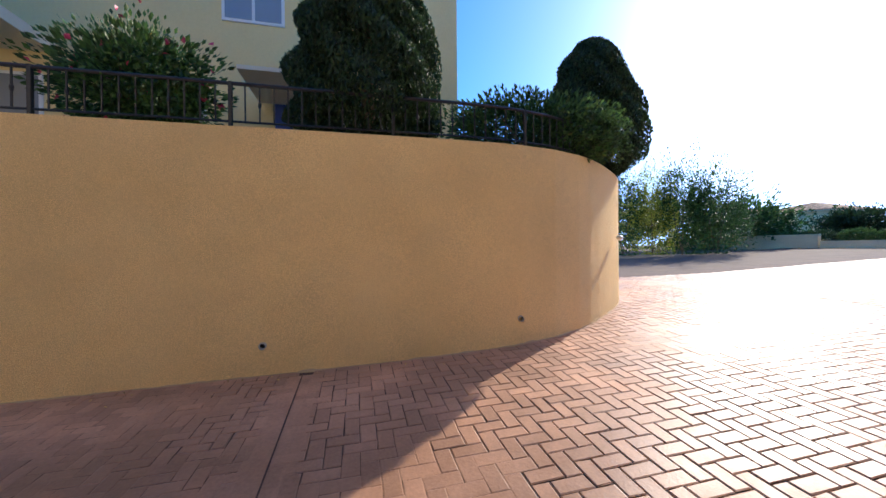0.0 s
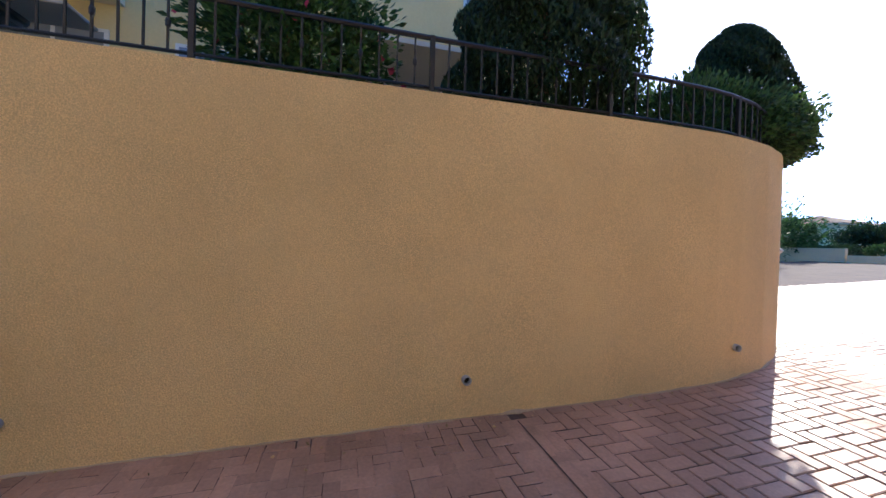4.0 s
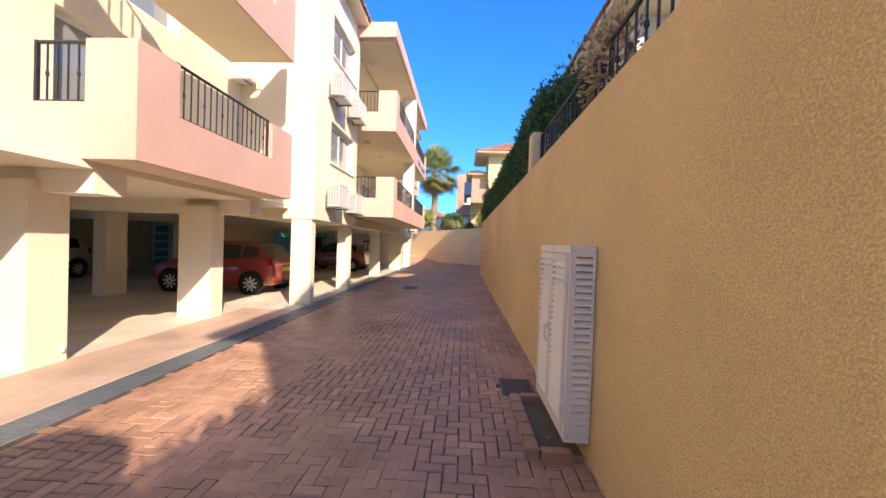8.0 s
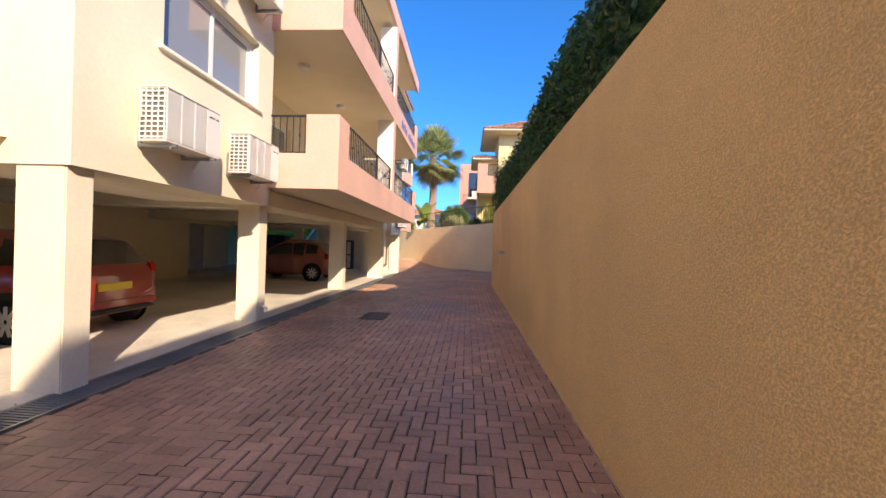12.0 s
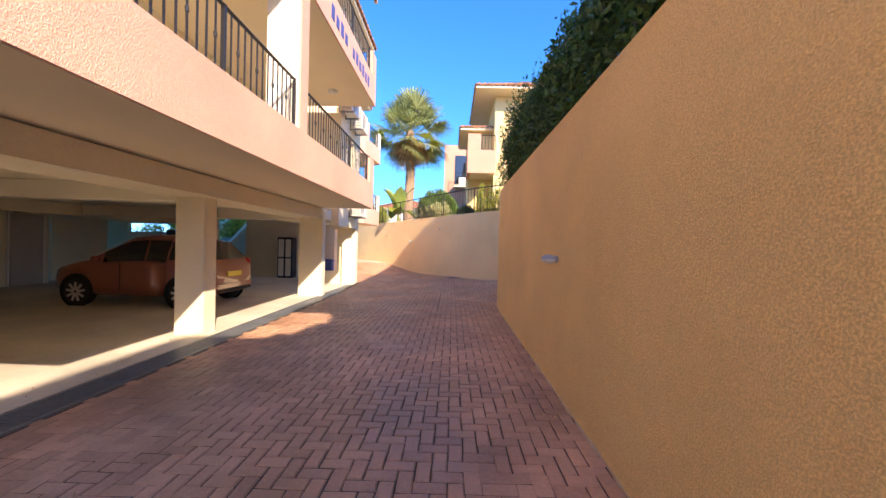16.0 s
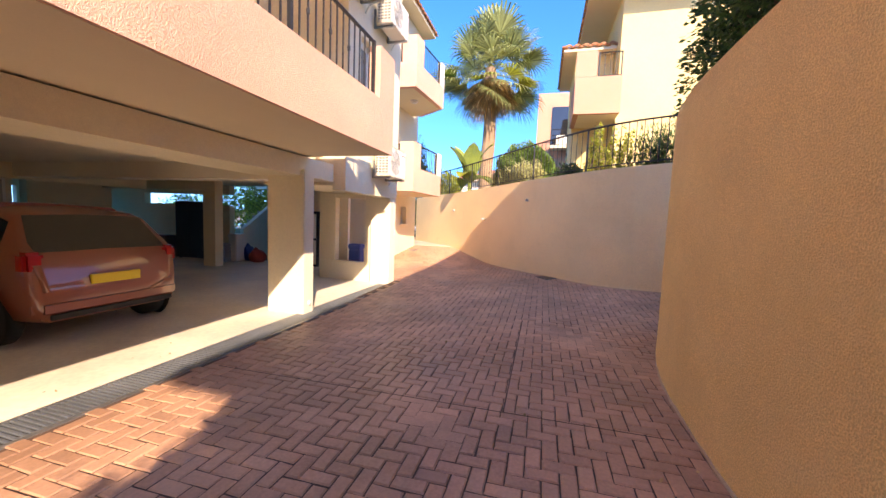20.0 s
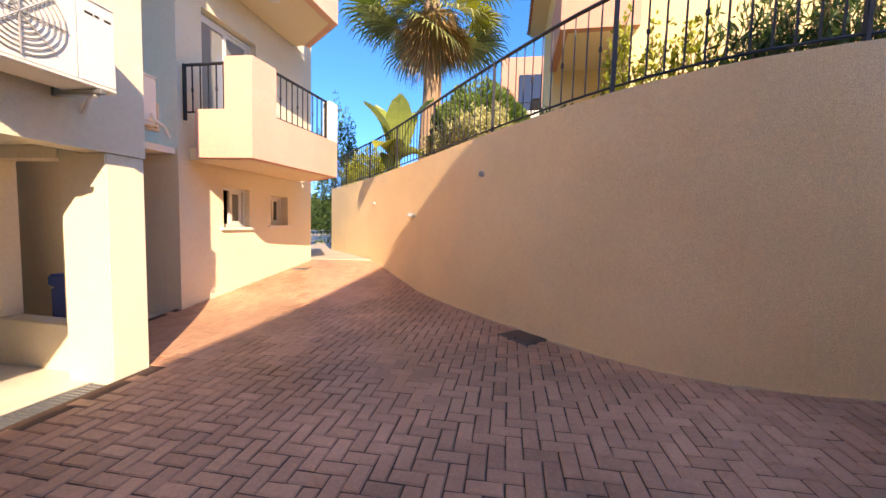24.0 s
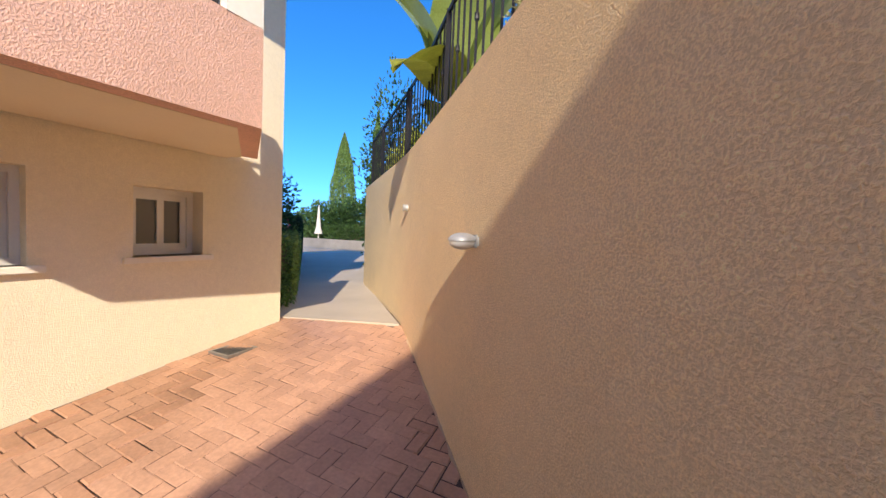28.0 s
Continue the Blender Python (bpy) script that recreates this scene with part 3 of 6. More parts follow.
def manhole(cx, cy, w, h, turn, label):
    z = float(ground(cx, cy))
    t = thing("manhole_cover", label, "manhole cover", group="manhole covers", at=(cx, cy, z))
    own = box(-w / 2, -h / 2, -0.03, w / 2, h / 2, 0.0075)
    sl = Matrix.Translation((cx, cy, z)) @ Matrix.Rotation(turn, 4, "Z")
    ox = (float(ground(cx + 0.3, cy)) - z) / 0.3; oy = (float(ground(cx, cy + 0.3)) - z) / 0.3

    def place(b):
        bmesh.ops.transform(b, matrix=sl, verts=b.verts)
        for v in b.verts:
            v.co.z += (v.co.x - cx) * ox + (v.co.y - cy) * oy
        return b
    part("frame", place(own), M_GRATE, t)
    part("lid", place(box(-w / 2 + 0.03, -h / 2 + 0.03, 0.0, w / 2 - 0.03, h / 2 - 0.03, 0.012, 0.003)), M_LID, t, "dark rusty lid")
    # black bars laid on the lid, painted in place of shaded slots
    for s in (-1, 1):
        part("lifting_slot", place(box(s * w * 0.36 - 0.02, -0.008, 0.0115, s * w * 0.36 + 0.02, 0.008, 0.0135)), M_DARK, t)


manhole(-1.81, 14.09, 0.49, 0.78, 0, "dark square steel manhole cover in the paving")
manhole(0.63, 5.43, 0.36, 0.50, 0, "brown rectangular manhole cover by the wall cabinet")
manhole(0.0, 26.98, 0.46, 0.46, 0.75, "square brown manhole cover beside the curved wall")


# ---- railings ----
def bar_mesh(h, knuckle):
    own = box(-0.007, -0.007, 0, 0.007, 0.007, h)
    if knuckle:
        tube([(0, 0, h * 0.40), (0, 0, h * 0.47), (0, 0, h * 0.54)], 0.008, 6, own)
        own2 = bmesh.new()
        bmesh.ops.create_icosphere(own2, subdivisions=1, radius=0.02, matrix=Matrix.Translation((0, 0, h * 0.47)) @ Matrix.Diagonal((1, 1, 2.2, 1)))
        join(own, own2)
    me = bpy.data.meshes.new("baluster")
    own.to_mesh(me); own.free()
    me.materials.append(M_IRON)
    return me


BARS = {}


def railing(name, pts, z0, h, label, zs=None, gap=0.13, parent=None, post_every=2.4):
    """Black iron railing along a line: top and bottom rails, balusters (every third with a knuckle), posts."""
    t = parent or thing(name, label, "railing", group="iron railings", at=(pts[0][0], pts[0][1], z0))
    P = [Vector((x, y, (zs(x, y) if zs else z0))) for x, y in pts]
    part("top_rail", tube([p + Vector((0, 0, h)) for p in P], 0.021, 6), M_IRON, t)
    part("bottom_rail", tube([p + Vector((0, 0, 0.09)) for p in P], 0.013, 6), M_IRON, t)
    run, count, dist = 0.0, 0, [0.0]
    for a, b in zip(P, P[1:]):
        dist.append(dist[-1] + (b - a).length)
    total = dist[-1]
    n = max(2, int(total / gap))
    hh = round(h - 0.09, 3)
    for k in (False, True):
        if (hh, k) not in BARS:
            BARS[hh, k] = bar_mesh(hh, k)
    for i in range(n + 1):
        s = total * i / n
        j = min(max(k for k in range(len(P)) if dist[k] <= s + 1e-6), len(P) - 2)
        q = P[j].lerp(P[j + 1], (s - dist[j]) / max(1e-6, dist[j + 1] - dist[j]))
        if i % max(1, round(post_every / gap)) == 0 or i == n:
            part("post", box(q.x - 0.02, q.y - 0.02, q.z - 0.02, q.x + 0.02, q.y + 0.02, q.z + h + 0.02, 0.004), M_IRON, t)
        else:
            ob = new("baluster", BARS[hh, i % 3 == 1])
            ob.parent = t
            ob.matrix_parent_inverse = t.matrix_basis.inverted() if t.parent is None else Matrix()
            ob.location = (q.x, q.y, q.z + 0.09)
    return t


# ---- windows, air conditioners, lamps ----
def window(x, y0, z0, y1, z1, side=1, depth=0.16, label="white sliding window with two panes set in the wall", name="window_1", sill=True, ajar=False, pane=M_GLASS):
    """A sliding window in a wall facing +x, at the bottom of a recess."""
    t = thing(name, label, "window", kind="structure", at=(x, (y0 + y1) / 2, z0))
    xg = x - depth
    f = bmesh.new()
    for a, b, c, d in ((y0, z0, y1, z0 + 0.05), (y0, z1 - 0.05, y1, z1), (y0, z0 + 0.05, y0 + 0.05, z1 - 0.05), (y1 - 0.05, z0 + 0.05, y1, z1 - 0.05)):
        box(xg - 0.03, a, b, xg + 0.04, c, d, 0, f)
    part("window_frame", f, M_PVC, t)
    ym = (y0 + y1) / 2
    for a, b, o in ((ym - 0.06, y1 - 0.10, 0.016), (ym - 0.03, y1 - 0.04, -0.022)) if ajar else ((y0 + 0.04, ym + 0.03, 0.012), (ym - 0.03, y1 - 0.04, -0.012)):
        s = bmesh.new()
        for p, q, r, u in ((a, z0 + 0.04, b, z0 + 0.10), (a, z1 - 0.10, b, z1 - 0.04), (a, z0 + 0.1, a + 0.055, z1 - 0.1), (b - 0.055, z0 + 0.1, b, z1 - 0.1)):
            box(xg + o - 0.01, p, q, xg + o + 0.025, r, u, 0, s)
        sash = part("sash", s, M_PVC, t)
        part("pane", box(xg + o, a + 0.05, z0 + 0.09, xg + o + 0.006, b - 0.05, z1 - 0.09), pane, sash)
    if sill:
        part("window_sill", box(x - depth, y0 - 0.08, z0 - 0.05, x + 0.05, y1 + 0.08, z0, 0.006), M_WHITEW, t)
    return t


def wall_with_holes(x0, x1, y0, y1, z0, z1, holes, bm=None):
    """Wall slab between x0 and x1 with rectangular holes (y0, z0, y1, z1) going through."""
    own = bmesh.new()
    ycuts = sorted({y0, y1, *[v for h in holes for v in (h[0], h[2])]})
    for a, b in zip(ycuts, ycuts[1:]):
        hs = sorted((h[1], h[3]) for h in holes if h[0] < (a + b) / 2 < h[2])
        z = z0
        for lo, hi in hs + [(z1, z1)]:
            if lo > z:
                box(x0, a, z, x1, b, lo, 0, own)
            z = max(z, hi)
    bmesh.ops.remove_doubles(own, verts=own.verts, dist=1e-4)
    # drop the inner faces where two blocks meet
    seen = {}
    for f in own.faces:
        key = tuple(round(c, 3) for c in f.calc_center_median()) + (round(f.calc_area(), 4),)
        seen.setdefault(key, []).append(f)
    dead = [f for fs in seen.values() if len(fs) > 1 for f in fs]
    if dead:
        bmesh.ops.delete(own, geom=dead, context="FACES_ONLY")
    return join(bm, own)


def build_ac(round_grille):
    """Outdoor unit: 0.82 wide along y, 0.56 high, 0.30 deep; fan side to +x, open coil on the -y end."""
    t = thing("air_conditioner", "white wall-mounted outdoor air conditioning unit with " + ("round fan grille" if round_grille else "ribbed front grille"), "air conditioner", group="outdoor air conditioners")
    part("casing", box(0.10, -0.39, 0.012, 0.392, 0.41, 0.548, 0.02), M_WHITE, t)
    part("top_cover", box(0.094, -0.416, 0.549, 0.408, 0.416, 0.572, 0.01), M_WHITE, t)
    part("base_tray", box(0.094, -0.416, -0.012, 0.408, 0.416, 0.011, 0.006), M_WHITE, t)
    front = part("front_panel", box(0.393, 0.18, 0.013, 0.406, 0.412, 0.547, 0.006), M_PVC, t)
    for k, w in enumerate((0.05, 0.03, 0.045)):
        part("badge_bar", box(0.4065, 0.22 + 0.06 * k, 0.46, 0.4085, 0.22 + 0.06 * k + w, 0.475), M_NUM, front, "small dark marking")
    if round_grille:
        grille = part("fan_grille", box(0.393, -0.41, 0.013, 0.402, 0.178, 0.547, 0.006), M_PVC, t)
        own = bmesh.new()
        bmesh.ops.create_circle(own, cap_ends=True, radius=0.235, segments=28, matrix=Matrix.Translation((0.4032, -0.12, 0.28)) @ Matrix.Rotation(math.pi / 2, 4, "Y"))
        part("fan_opening", own, M_PVC, grille)
        rings = bmesh.new()
        for r in (0.05, 0.08, 0.11, 0.14, 0.17, 0.20, 0.23):
            tube([(0.410, -0.12 + r * math.cos(a), 0.28 + r * math.sin(a)) for a in [2 * math.pi * k / 24 for k in range(25)]], 0.004, 4, rings)
        for k in range(4):
            a = math.pi / 4 * k
            tube([(0.413, -0.12 + 0.24 * math.cos(a), 0.28 + 0.24 * math.sin(a)), (0.413, -0.12 - 0.24 * math.cos(a), 0.28 - 0.24 * math.sin(a))], 0.005, 4, rings)
        part("guard", rings, M_GREY, grille)
    else:
        grille = part("fan_grille", box(0.393, -0.40, 0.02, 0.397, 0.178, 0.54), M_GREY, t, "grey backing behind fine ribs")
        for k in range(30):
            part("rib", box(0.3975, -0.405, 0.024 + 0.0172 * k, 0.407, 0.176, 0.024 + 0.0172 * k + 0.0115), M_PVC, grille)
        for y in (-0.41, -0.215, -0.02):
            part("rib", box(0.3985, y, 0.016, 0.409, y + 0.018, 0.544), M_PVC, grille)
    coil = part("coil", box(0.12, -0.396, 0.03, 0.38, -0.391, 0.53), M_GALV, t, "grey finned coil")
    for k in range(10):
        part("guard_bar", box(0.105, -0.413, 0.03 + 0.053 * k, 0.392, -0.401, 0.045 + 0.053 * k, 0.002), M_WHITE, coil)
    for k in range(5):
        part("guard_bar", box(0.105 + 0.0685 * k, -0.4165, 0.013, 0.118 + 0.0685 * k, -0.4135, 0.547), M_WHITE, coil)
    for y in (-0.3, 0.3):
        br = part("bracket", box(0.0, y - 0.02, -0.05, 0.44, y + 0.02, -0.014, 0.003), M_GALV, t)
        part("upright", box(0.0, y - 0.02, -0.049, 0.035, y + 0.02, 0.30, 0.003), M_GALV, br)
        part("bolt", box(0.36, y - 0.012, -0.065, 0.384, y + 0.012, -0.0505), M_GREY, br)
    part("pipe", tube([(0.2, 0.43, 0.12), (0.2, 0.47, 0.05), (0.08, 0.47, 0.0), (0.01, 0.47, -0.12)], 0.016, 6), M_WHITE, t, "wrapped white pipe")
    return t


for round_grille, places in ((False, [(-3.6, 10.87, 2.49, 0), (-3.6, 12.32, 2.45, 0), (-3.6, 10.87, 5.32, 0), (-3.6, 12.32, 5.26, 0), (-5.45, 9.9, 2.45, -90), (-5.45, 9.9, 5.25, -90), (-3.05, -9.05, 2.47, 0)]),
                             (True, [(-3.5, 24.62, 2.35, 0), (-3.5, 24.55, 5.15, 0), (-3.5, 23.4, 5.3, 0), (-4.9, 26.7, 2.55, -90), (-4.3, 23.6, 2.62, -90)])):
    ac_first = build_ac(round_grille)
    ac_first.matrix_basis = pose(*places[0][:3], 0, 0, places[0][3])
    for x, y, z, r in places[1:]:
        copy_thing(ac_first, pose(x, y, z, 0, 0, r))


def wall_lamp(x, y, z, turn):
    t = thing("wall_lamp", "grey oval bulkhead wall lamp with hooded top", "wall lamp", group="wall lamps")
    part("mount", box(-0.03, -0.04, -0.035, 0.0, 0.04, 0.035, 0.01), M_GREY, t)
    own = bmesh.new()
    bmesh.ops.create_uvsphere(own, u_segments=16, v_segments=10, radius=1, matrix=Matrix.Translation((-0.085, 0, 0.0)) @ Matrix.Diagonal((0.082, 0.062, 0.045, 1)))
    hood = [v for v in own.verts if v.co.z < -0.008]
    bmesh.ops.delete(own, geom=hood, context="VERTS")
    part("hood", own, M_GREY, t, smooth=True)
    own = bmesh.new()
    bmesh.ops.create_uvsphere(own, u_segments=16, v_segments=10, radius=1, matrix=Matrix.Translation((-0.085, 0, -0.006)) @ Matrix.Diagonal((0.074, 0.055, 0.042, 1)))
    part("diffuser", own, M_LAMPGL, t, smooth=True)
    t.matrix_basis = pose(x, y, z, 0, 0, turn)
    return t


wall_lamp(0.95, 1.89, 1.37, 0)
wall_lamp(0.95, 16.26, 1.37, 0)
wall_lamp(-2.02, 29.53, 1.60, 39)
wall_lamp(2.25, -8.35, 1.65, -38)


def wall_pipe(x, y, z, turn, label="short plastic drain pipe stub in the wall"):
    t = thing("drain_pipe", label, "pipe", group="wall drain pipes", at=(x, y, z))
    own = bmesh.new()
    n = 16
    rings = []
    for r, dx in ((0.037, 0.02), (0.037, -0.05), (0.030, -0.052), (0.030, 0.0)):
        rings.append([own.verts.new((dx, r * math.cos(2 * math.pi * k / n), r * math.sin(2 * math.pi * k / n))) for k in range(n)])
    for a, b in zip(rings, rings[1:]):
        for k in range(n):
            own.faces.new((a[k], a[(k + 1) % n], b[(k + 1) % n], b[k]))
    bmesh.ops.recalc_face_normals(own, faces=own.faces)
    m = pose(x, y, z, 0, 0, turn)
    bmesh.ops.transform(own, matrix=m, verts=own.verts)
    part("sleeve", own, M_GREY, t, smooth=True)
    # flat black disc near the mouth, painted for the shade inside the pipe
    own = bmesh.new()
    bmesh.ops.create_circle(own, cap_ends=True, radius=0.031, segments=16, matrix=m @ Matrix.Translation((-0.003, 0, 0)) @ Matrix.Rotation(math.pi / 2, 4, "Y"))
    part("bore", own, M_DARK, t)


for x, y, z, r in ((0.95, 0.17, 0.41, 0), (0.95, -2.85, 0.48, 0), (1.0, -5.85, 0.60, -12), (-0.62, 27.82, 2.15, 40), (-3.5, 31.30, 1.9, 41)):
    wall_pipe(x, y, z, r)


# ---- louvred meter cabinets ----
def cabinet(y0, zb, number):
    """White louvred metal cabinet fixed to the wall above a small brick-edged pit."""
    W, H, D = 1.0, 1.44, 0.185
    x1 = 0.945
    x0 = x1 - D
    t = thing("meter_cabinet", "white louvred metal meter cabinet with two doors on the wall", "cabinet", group="meter cabinets", at=(x1, y0 + W / 2, zb))
    body = part("body", box(x0 + 0.02, y0 + W - 0.02, zb, x1 - 0.013, y0 + W, zb + H), M_WHITE, t)
    for name, bx in (("floor_panel", (x0 + 0.021, y0 + 0.026, zb + 0.002, x1, y0 + W - 0.021, zb + 0.03, 0)), ("top_panel", (x0 + 0.021, y0 + 0.026, zb + H - 0.03, x1, y0 + W - 0.021, zb + H - 0.001, 0)),
                     ("post", (x0 + 0.019, y0, zb, x0 + 0.044, y0 + 0.025, zb + H, 0.003)), ("post", (x1 - 0.025, y0, zb, x1, y0 + 0.025, zb + H, 0.003)),
                     ("side_rail", (x0 + 0.045, y0 + 0.001, zb, x1 - 0.026, y0 + 0.024, zb + 0.08, 0)), ("side_rail", (x0 + 0.045, y0 + 0.001, zb + H - 0.08, x1 - 0.026, y0 + 0.024, zb + H, 0))):
        part(name, box(*bx), M_WHITE, t)
    n = 25
    for k in range(n):
        z = zb + 0.085 + (H - 0.17) * k / n
        s = box(x0 + 0.04, y0 + 0.008, z - 0.004, x1 - 0.022, y0 + 0.011, z + 0.050)
        bmesh.ops.rotate(s, cent=(0, y0 + 0.008, z + 0.024), matrix=Matrix.Rotation(radians(-40), 3, "X"), verts=s.verts)
        part("slat", s, M_WHITE, body)
    for sx, sz in ((x0 + 0.031, 0.04), (x0 + 0.031, H - 0.04), (x1 - 0.013, 0.04), (x1 - 0.013, H - 0.04)):
        part("screw", box(sx - 0.0035, y0 - 0.003, zb + sz - 0.0035, sx + 0.0035, y0 - 0.0005, zb + sz + 0.0035), M_NUM, t, "small black screw")
    for a, c, d, e in ((y0, zb + 0.05, y0 + 0.05, zb + H - 0.06), (y0 + W - 0.05, zb + 0.05, y0 + W, zb + H - 0.06), (y0, zb + H - 0.06, y0 + W, zb + H), (y0, zb, y0 + W, zb + 0.05)):
        part("surround_bar", box(x0 + 0.001, a, c, x0 + 0.018, d, e, 0.002), M_WHITE, t)
    for d0, d1 in ((y0 + 0.055, y0 + W / 2 - 0.003), (y0 + W / 2 + 0.003, y0 + W - 0.055)):
        g = bmesh.new()
        z0_, z1_ = zb + 0.055, zb + H - 0.065
        for a, c, d, e in ((d0, z0_, d0 + 0.05, z1_), (d1 - 0.05, z0_, d1, z1_), (d0 + 0.05, z0_, d1 - 0.05, z0_ + 0.07), (d0 + 0.05, z1_ - 0.06, d1 - 0.05, z1_)):
            box(x0 - 0.012, a, c, x0 + 0.012, d, e, 0.003, g)
        door = part("door", g, M_WHITE, t)
        m = 25
        for k in range(m):
            z = z0_ + 0.07 + (z1_ - z0_ - 0.13) * k / m
            s = box(x0 - 0.003, d0 + 0.045, z - 0.003, x0, d1 - 0.045, z + 0.050)
            bmesh.ops.rotate(s, cent=(x0, 0, z + 0.024), matrix=Matrix.Rotation(radians(38), 3, "Y"), verts=s.verts)
            part("slat", s, M_WHITE, door)
        for z in (zb + 0.22, zb + H - 0.26):
            yy = d0 - 0.01 if d0 < y0 + W / 2 - 0.1 else d1 + 0.005
            part("hinge", tube([(x0 - 0.015, yy, z - 0.05), (x0 - 0.015, yy, z + 0.05)], 0.009, 8), M_PVC, door, "white painted hinge")
    part("handle", tube([(x0 - 0.02, y0 + W / 2 + 0.03, zb + H * 0.42), (x0 - 0.045, y0 + W / 2 + 0.03, zb + H * 0.45), (x0 - 0.045, y0 + W / 2 + 0.03, zb + H * 0.52)], 0.010, 8), M_PVC, t)
    part("lock_plate", box(x0 - 0.028, y0 + W / 2 + 0.0, zb + H * 0.50, x0 - 0.010, y0 + W / 2 + 0.06, zb + H * 0.535, 0.004), M_PVC, t)
    cu = bpy.data.curves.new("number", "FONT")
    cu.body, cu.size, cu.extrude, cu.align_x = number, 0.055, 0.0005, "CENTER"
    tmp = new("tmp_text", cu)
    me = bpy.data.meshes.new_from_object(tmp.evaluated_get(bpy.context.evaluated_depsgraph_get()))
    bpy.data.objects.remove(tmp)
    own = bmesh.new(); own.from_mesh(me)
    bmesh.ops.transform(own, matrix=Matrix.Translation((x0 + 0.0005, y0 + W / 2, zb + H - 0.05)) @ Matrix(((0, 0, -1, 0), (-1, 0, 0, 0), (0, 1, 0, 0), (0, 0, 0, 1))), verts=own.verts)
    part("number", own, M_NUM, t, "printed black number")
    # pit with a kerb of bricks below
    g = float(ground(0.8, y0 + 0.5))
    pit = thing("cabinet_pit", "small brick-edged pit with rubble below the cabinet", "pit", group="cabinet pits", at=(0.75, y0 + 0.5, g))
    part("rubble", prism([(0.60, y0 + 0.12), (0.94, y0 + 0.12), (0.94, y0 + 0.98), (0.60, y0 + 0.98)], g - 0.06, g + 0.012), M_EARTH, pit)
    for k in range(5):
        part("kerb_brick", box(0.50, y0 + 0.02 + 0.205 * k, g - 0.02, 0.60, y0 + 0.21 + 0.205 * k, g + 0.085, 0.008), M_BRICKP, pit)
    for a in (y0 - 0.02, y0 + 0.97):
        part("kerb_brick", box(0.61, a, g - 0.02, 0.83, a + 0.09, g + 0.085, 0.008), M_BRICKP, pit)


cabinet(0.535, 0.205, "5")
cabinet(4.03, 0.205, "1")

# ---- apartment building along the drive ----
FLOORS = (2.42, 5.22)
TOP = 8.05
building = thing("apartment_building", "cream and pink stucco apartment building raised on garage columns", "building", at=(-8, 10, 0))


def bpart(name, bm, m, label=""):
    return part(name, bm, m, building, label)


# garage columns and beams
for x0, y0, x1, y1 in ((-4.17, 9.92, -3.67, 10.18), (-4.18, 13.20, -3.78, 13.47), (-4.33, 18.0, -3.87, 18.29), (-4.29, 22.37, -3.64, 22.62), (-5.55, 8.14, -4.87, 8.50), (-5.35, 5.16, -4.9, 5.62),
                       (-4.25, 1.2, -3.8, 1.7), (-4.25, -3.2, -3.8, -2.7), (-3.6, -8.9, -3.06, -8.36), (-3.6, -12.6, -3.05, -12.0), (-9.3, 10.0, -8.95, 10.6)):
    bpart("column", box(x0, y0, -0.1, x1, y1, 2.20, 0.012), M_CREAM)
own = bmesh.new()
box(-4.48, 10.16, 2.11, -3.70, 23.25, 2.40, 0, own)
bpart("front_beam", own, M_CREAM)
for y in (5.25, 8.3, 13.3, 18.0, 22.4):
    bpart("cross_beam", box(-15.5, y + 0.05, 2.06, -4.25, y + 0.45, 2.34), M_CEIL)
tagged(part("ceiling_garage", box(-15.9, -9, 2.335, -4.23, 25.37, 2.42), M_CEIL), "pale painted concrete garage ceiling", "ceiling", kind="structure")
# tower blocks that come forward, upper storeys
WINS_C = [(10.85, 3.68, 12.75, 4.76), (10.85, 6.48, 12.75, 7.56)]
bpart("tower_wall", wall_with_holes(-3.85, -3.6, 9.9, 13.2, 2.10, 8.55, WINS_C), M_CREAM)
bpart("tower_side", box(-5.5, 9.9, 2.10, -3.852, 10.12, 8.55), M_CREAM)
bpart("tower_side", box(-5.5, 12.98, 2.44, -3.852, 13.2, 8.55), M_CREAM)
bpart("tower_back", box(-5.5, 10.14, 2.44, -5.3, 12.96, 8.55), M_CREAM)
bpart("tower_floor", box(-5.5, 10.165, 2.11, -4.484, 12.97, 2.32), M_CEIL)
for a, b, c, d in WINS_C:
    window(-3.6, a, b, c, d, name="window_1")
WINS_I = [(23.75, 3.5, 24.75, 4.75), (23.75, 6.3, 24.75, 7.55)]
bpart("tower_wall", wall_with_holes(-3.75, -3.5, 23.3, 25.58, 1.97, 8.55, WINS_I), M_CREAM)
bpart("tower_side", box(-5.2, 23.3, 2.06, -3.752, 23.5, 8.55), M_CREAM)
bpart("tower_side", box(-5.2, 25.38, 2.06, -3.752, 25.58, 8.55), M_CREAM)
bpart("tower_back", box(-5.2, 23.52, 2.44, -5.0, 25.37, 8.55), M_CREAM)
bpart("tower_floor", box(-5.2, 23.52, 2.07, -3.76, 25.37, 2.32), M_CEIL)
for a, b, c, d in WINS_I:
    window(-3.5, a, b, c, d, name="window_2")
# wall with an opening at the last bay
bpart("bay_wall", box(-3.98, 25.25, -0.1, -3.51, 25.575, 1.965, 0.01), M_CREAM)
bpart("bay_wall", box(-5.4, 25.38, -0.1, -3.985, 25.56, 0.45, 0.01), M_CREAM)
bpart("bay_wall", box(-5.4, 25.38, 0.455, -4.97, 25.56, 2.055, 0.01), M_CREAM)
bpart("bay_wall", box(-4.19, 25.38, 0.455, -3.985, 25.56, 2.055, 0.01), M_CREAM)
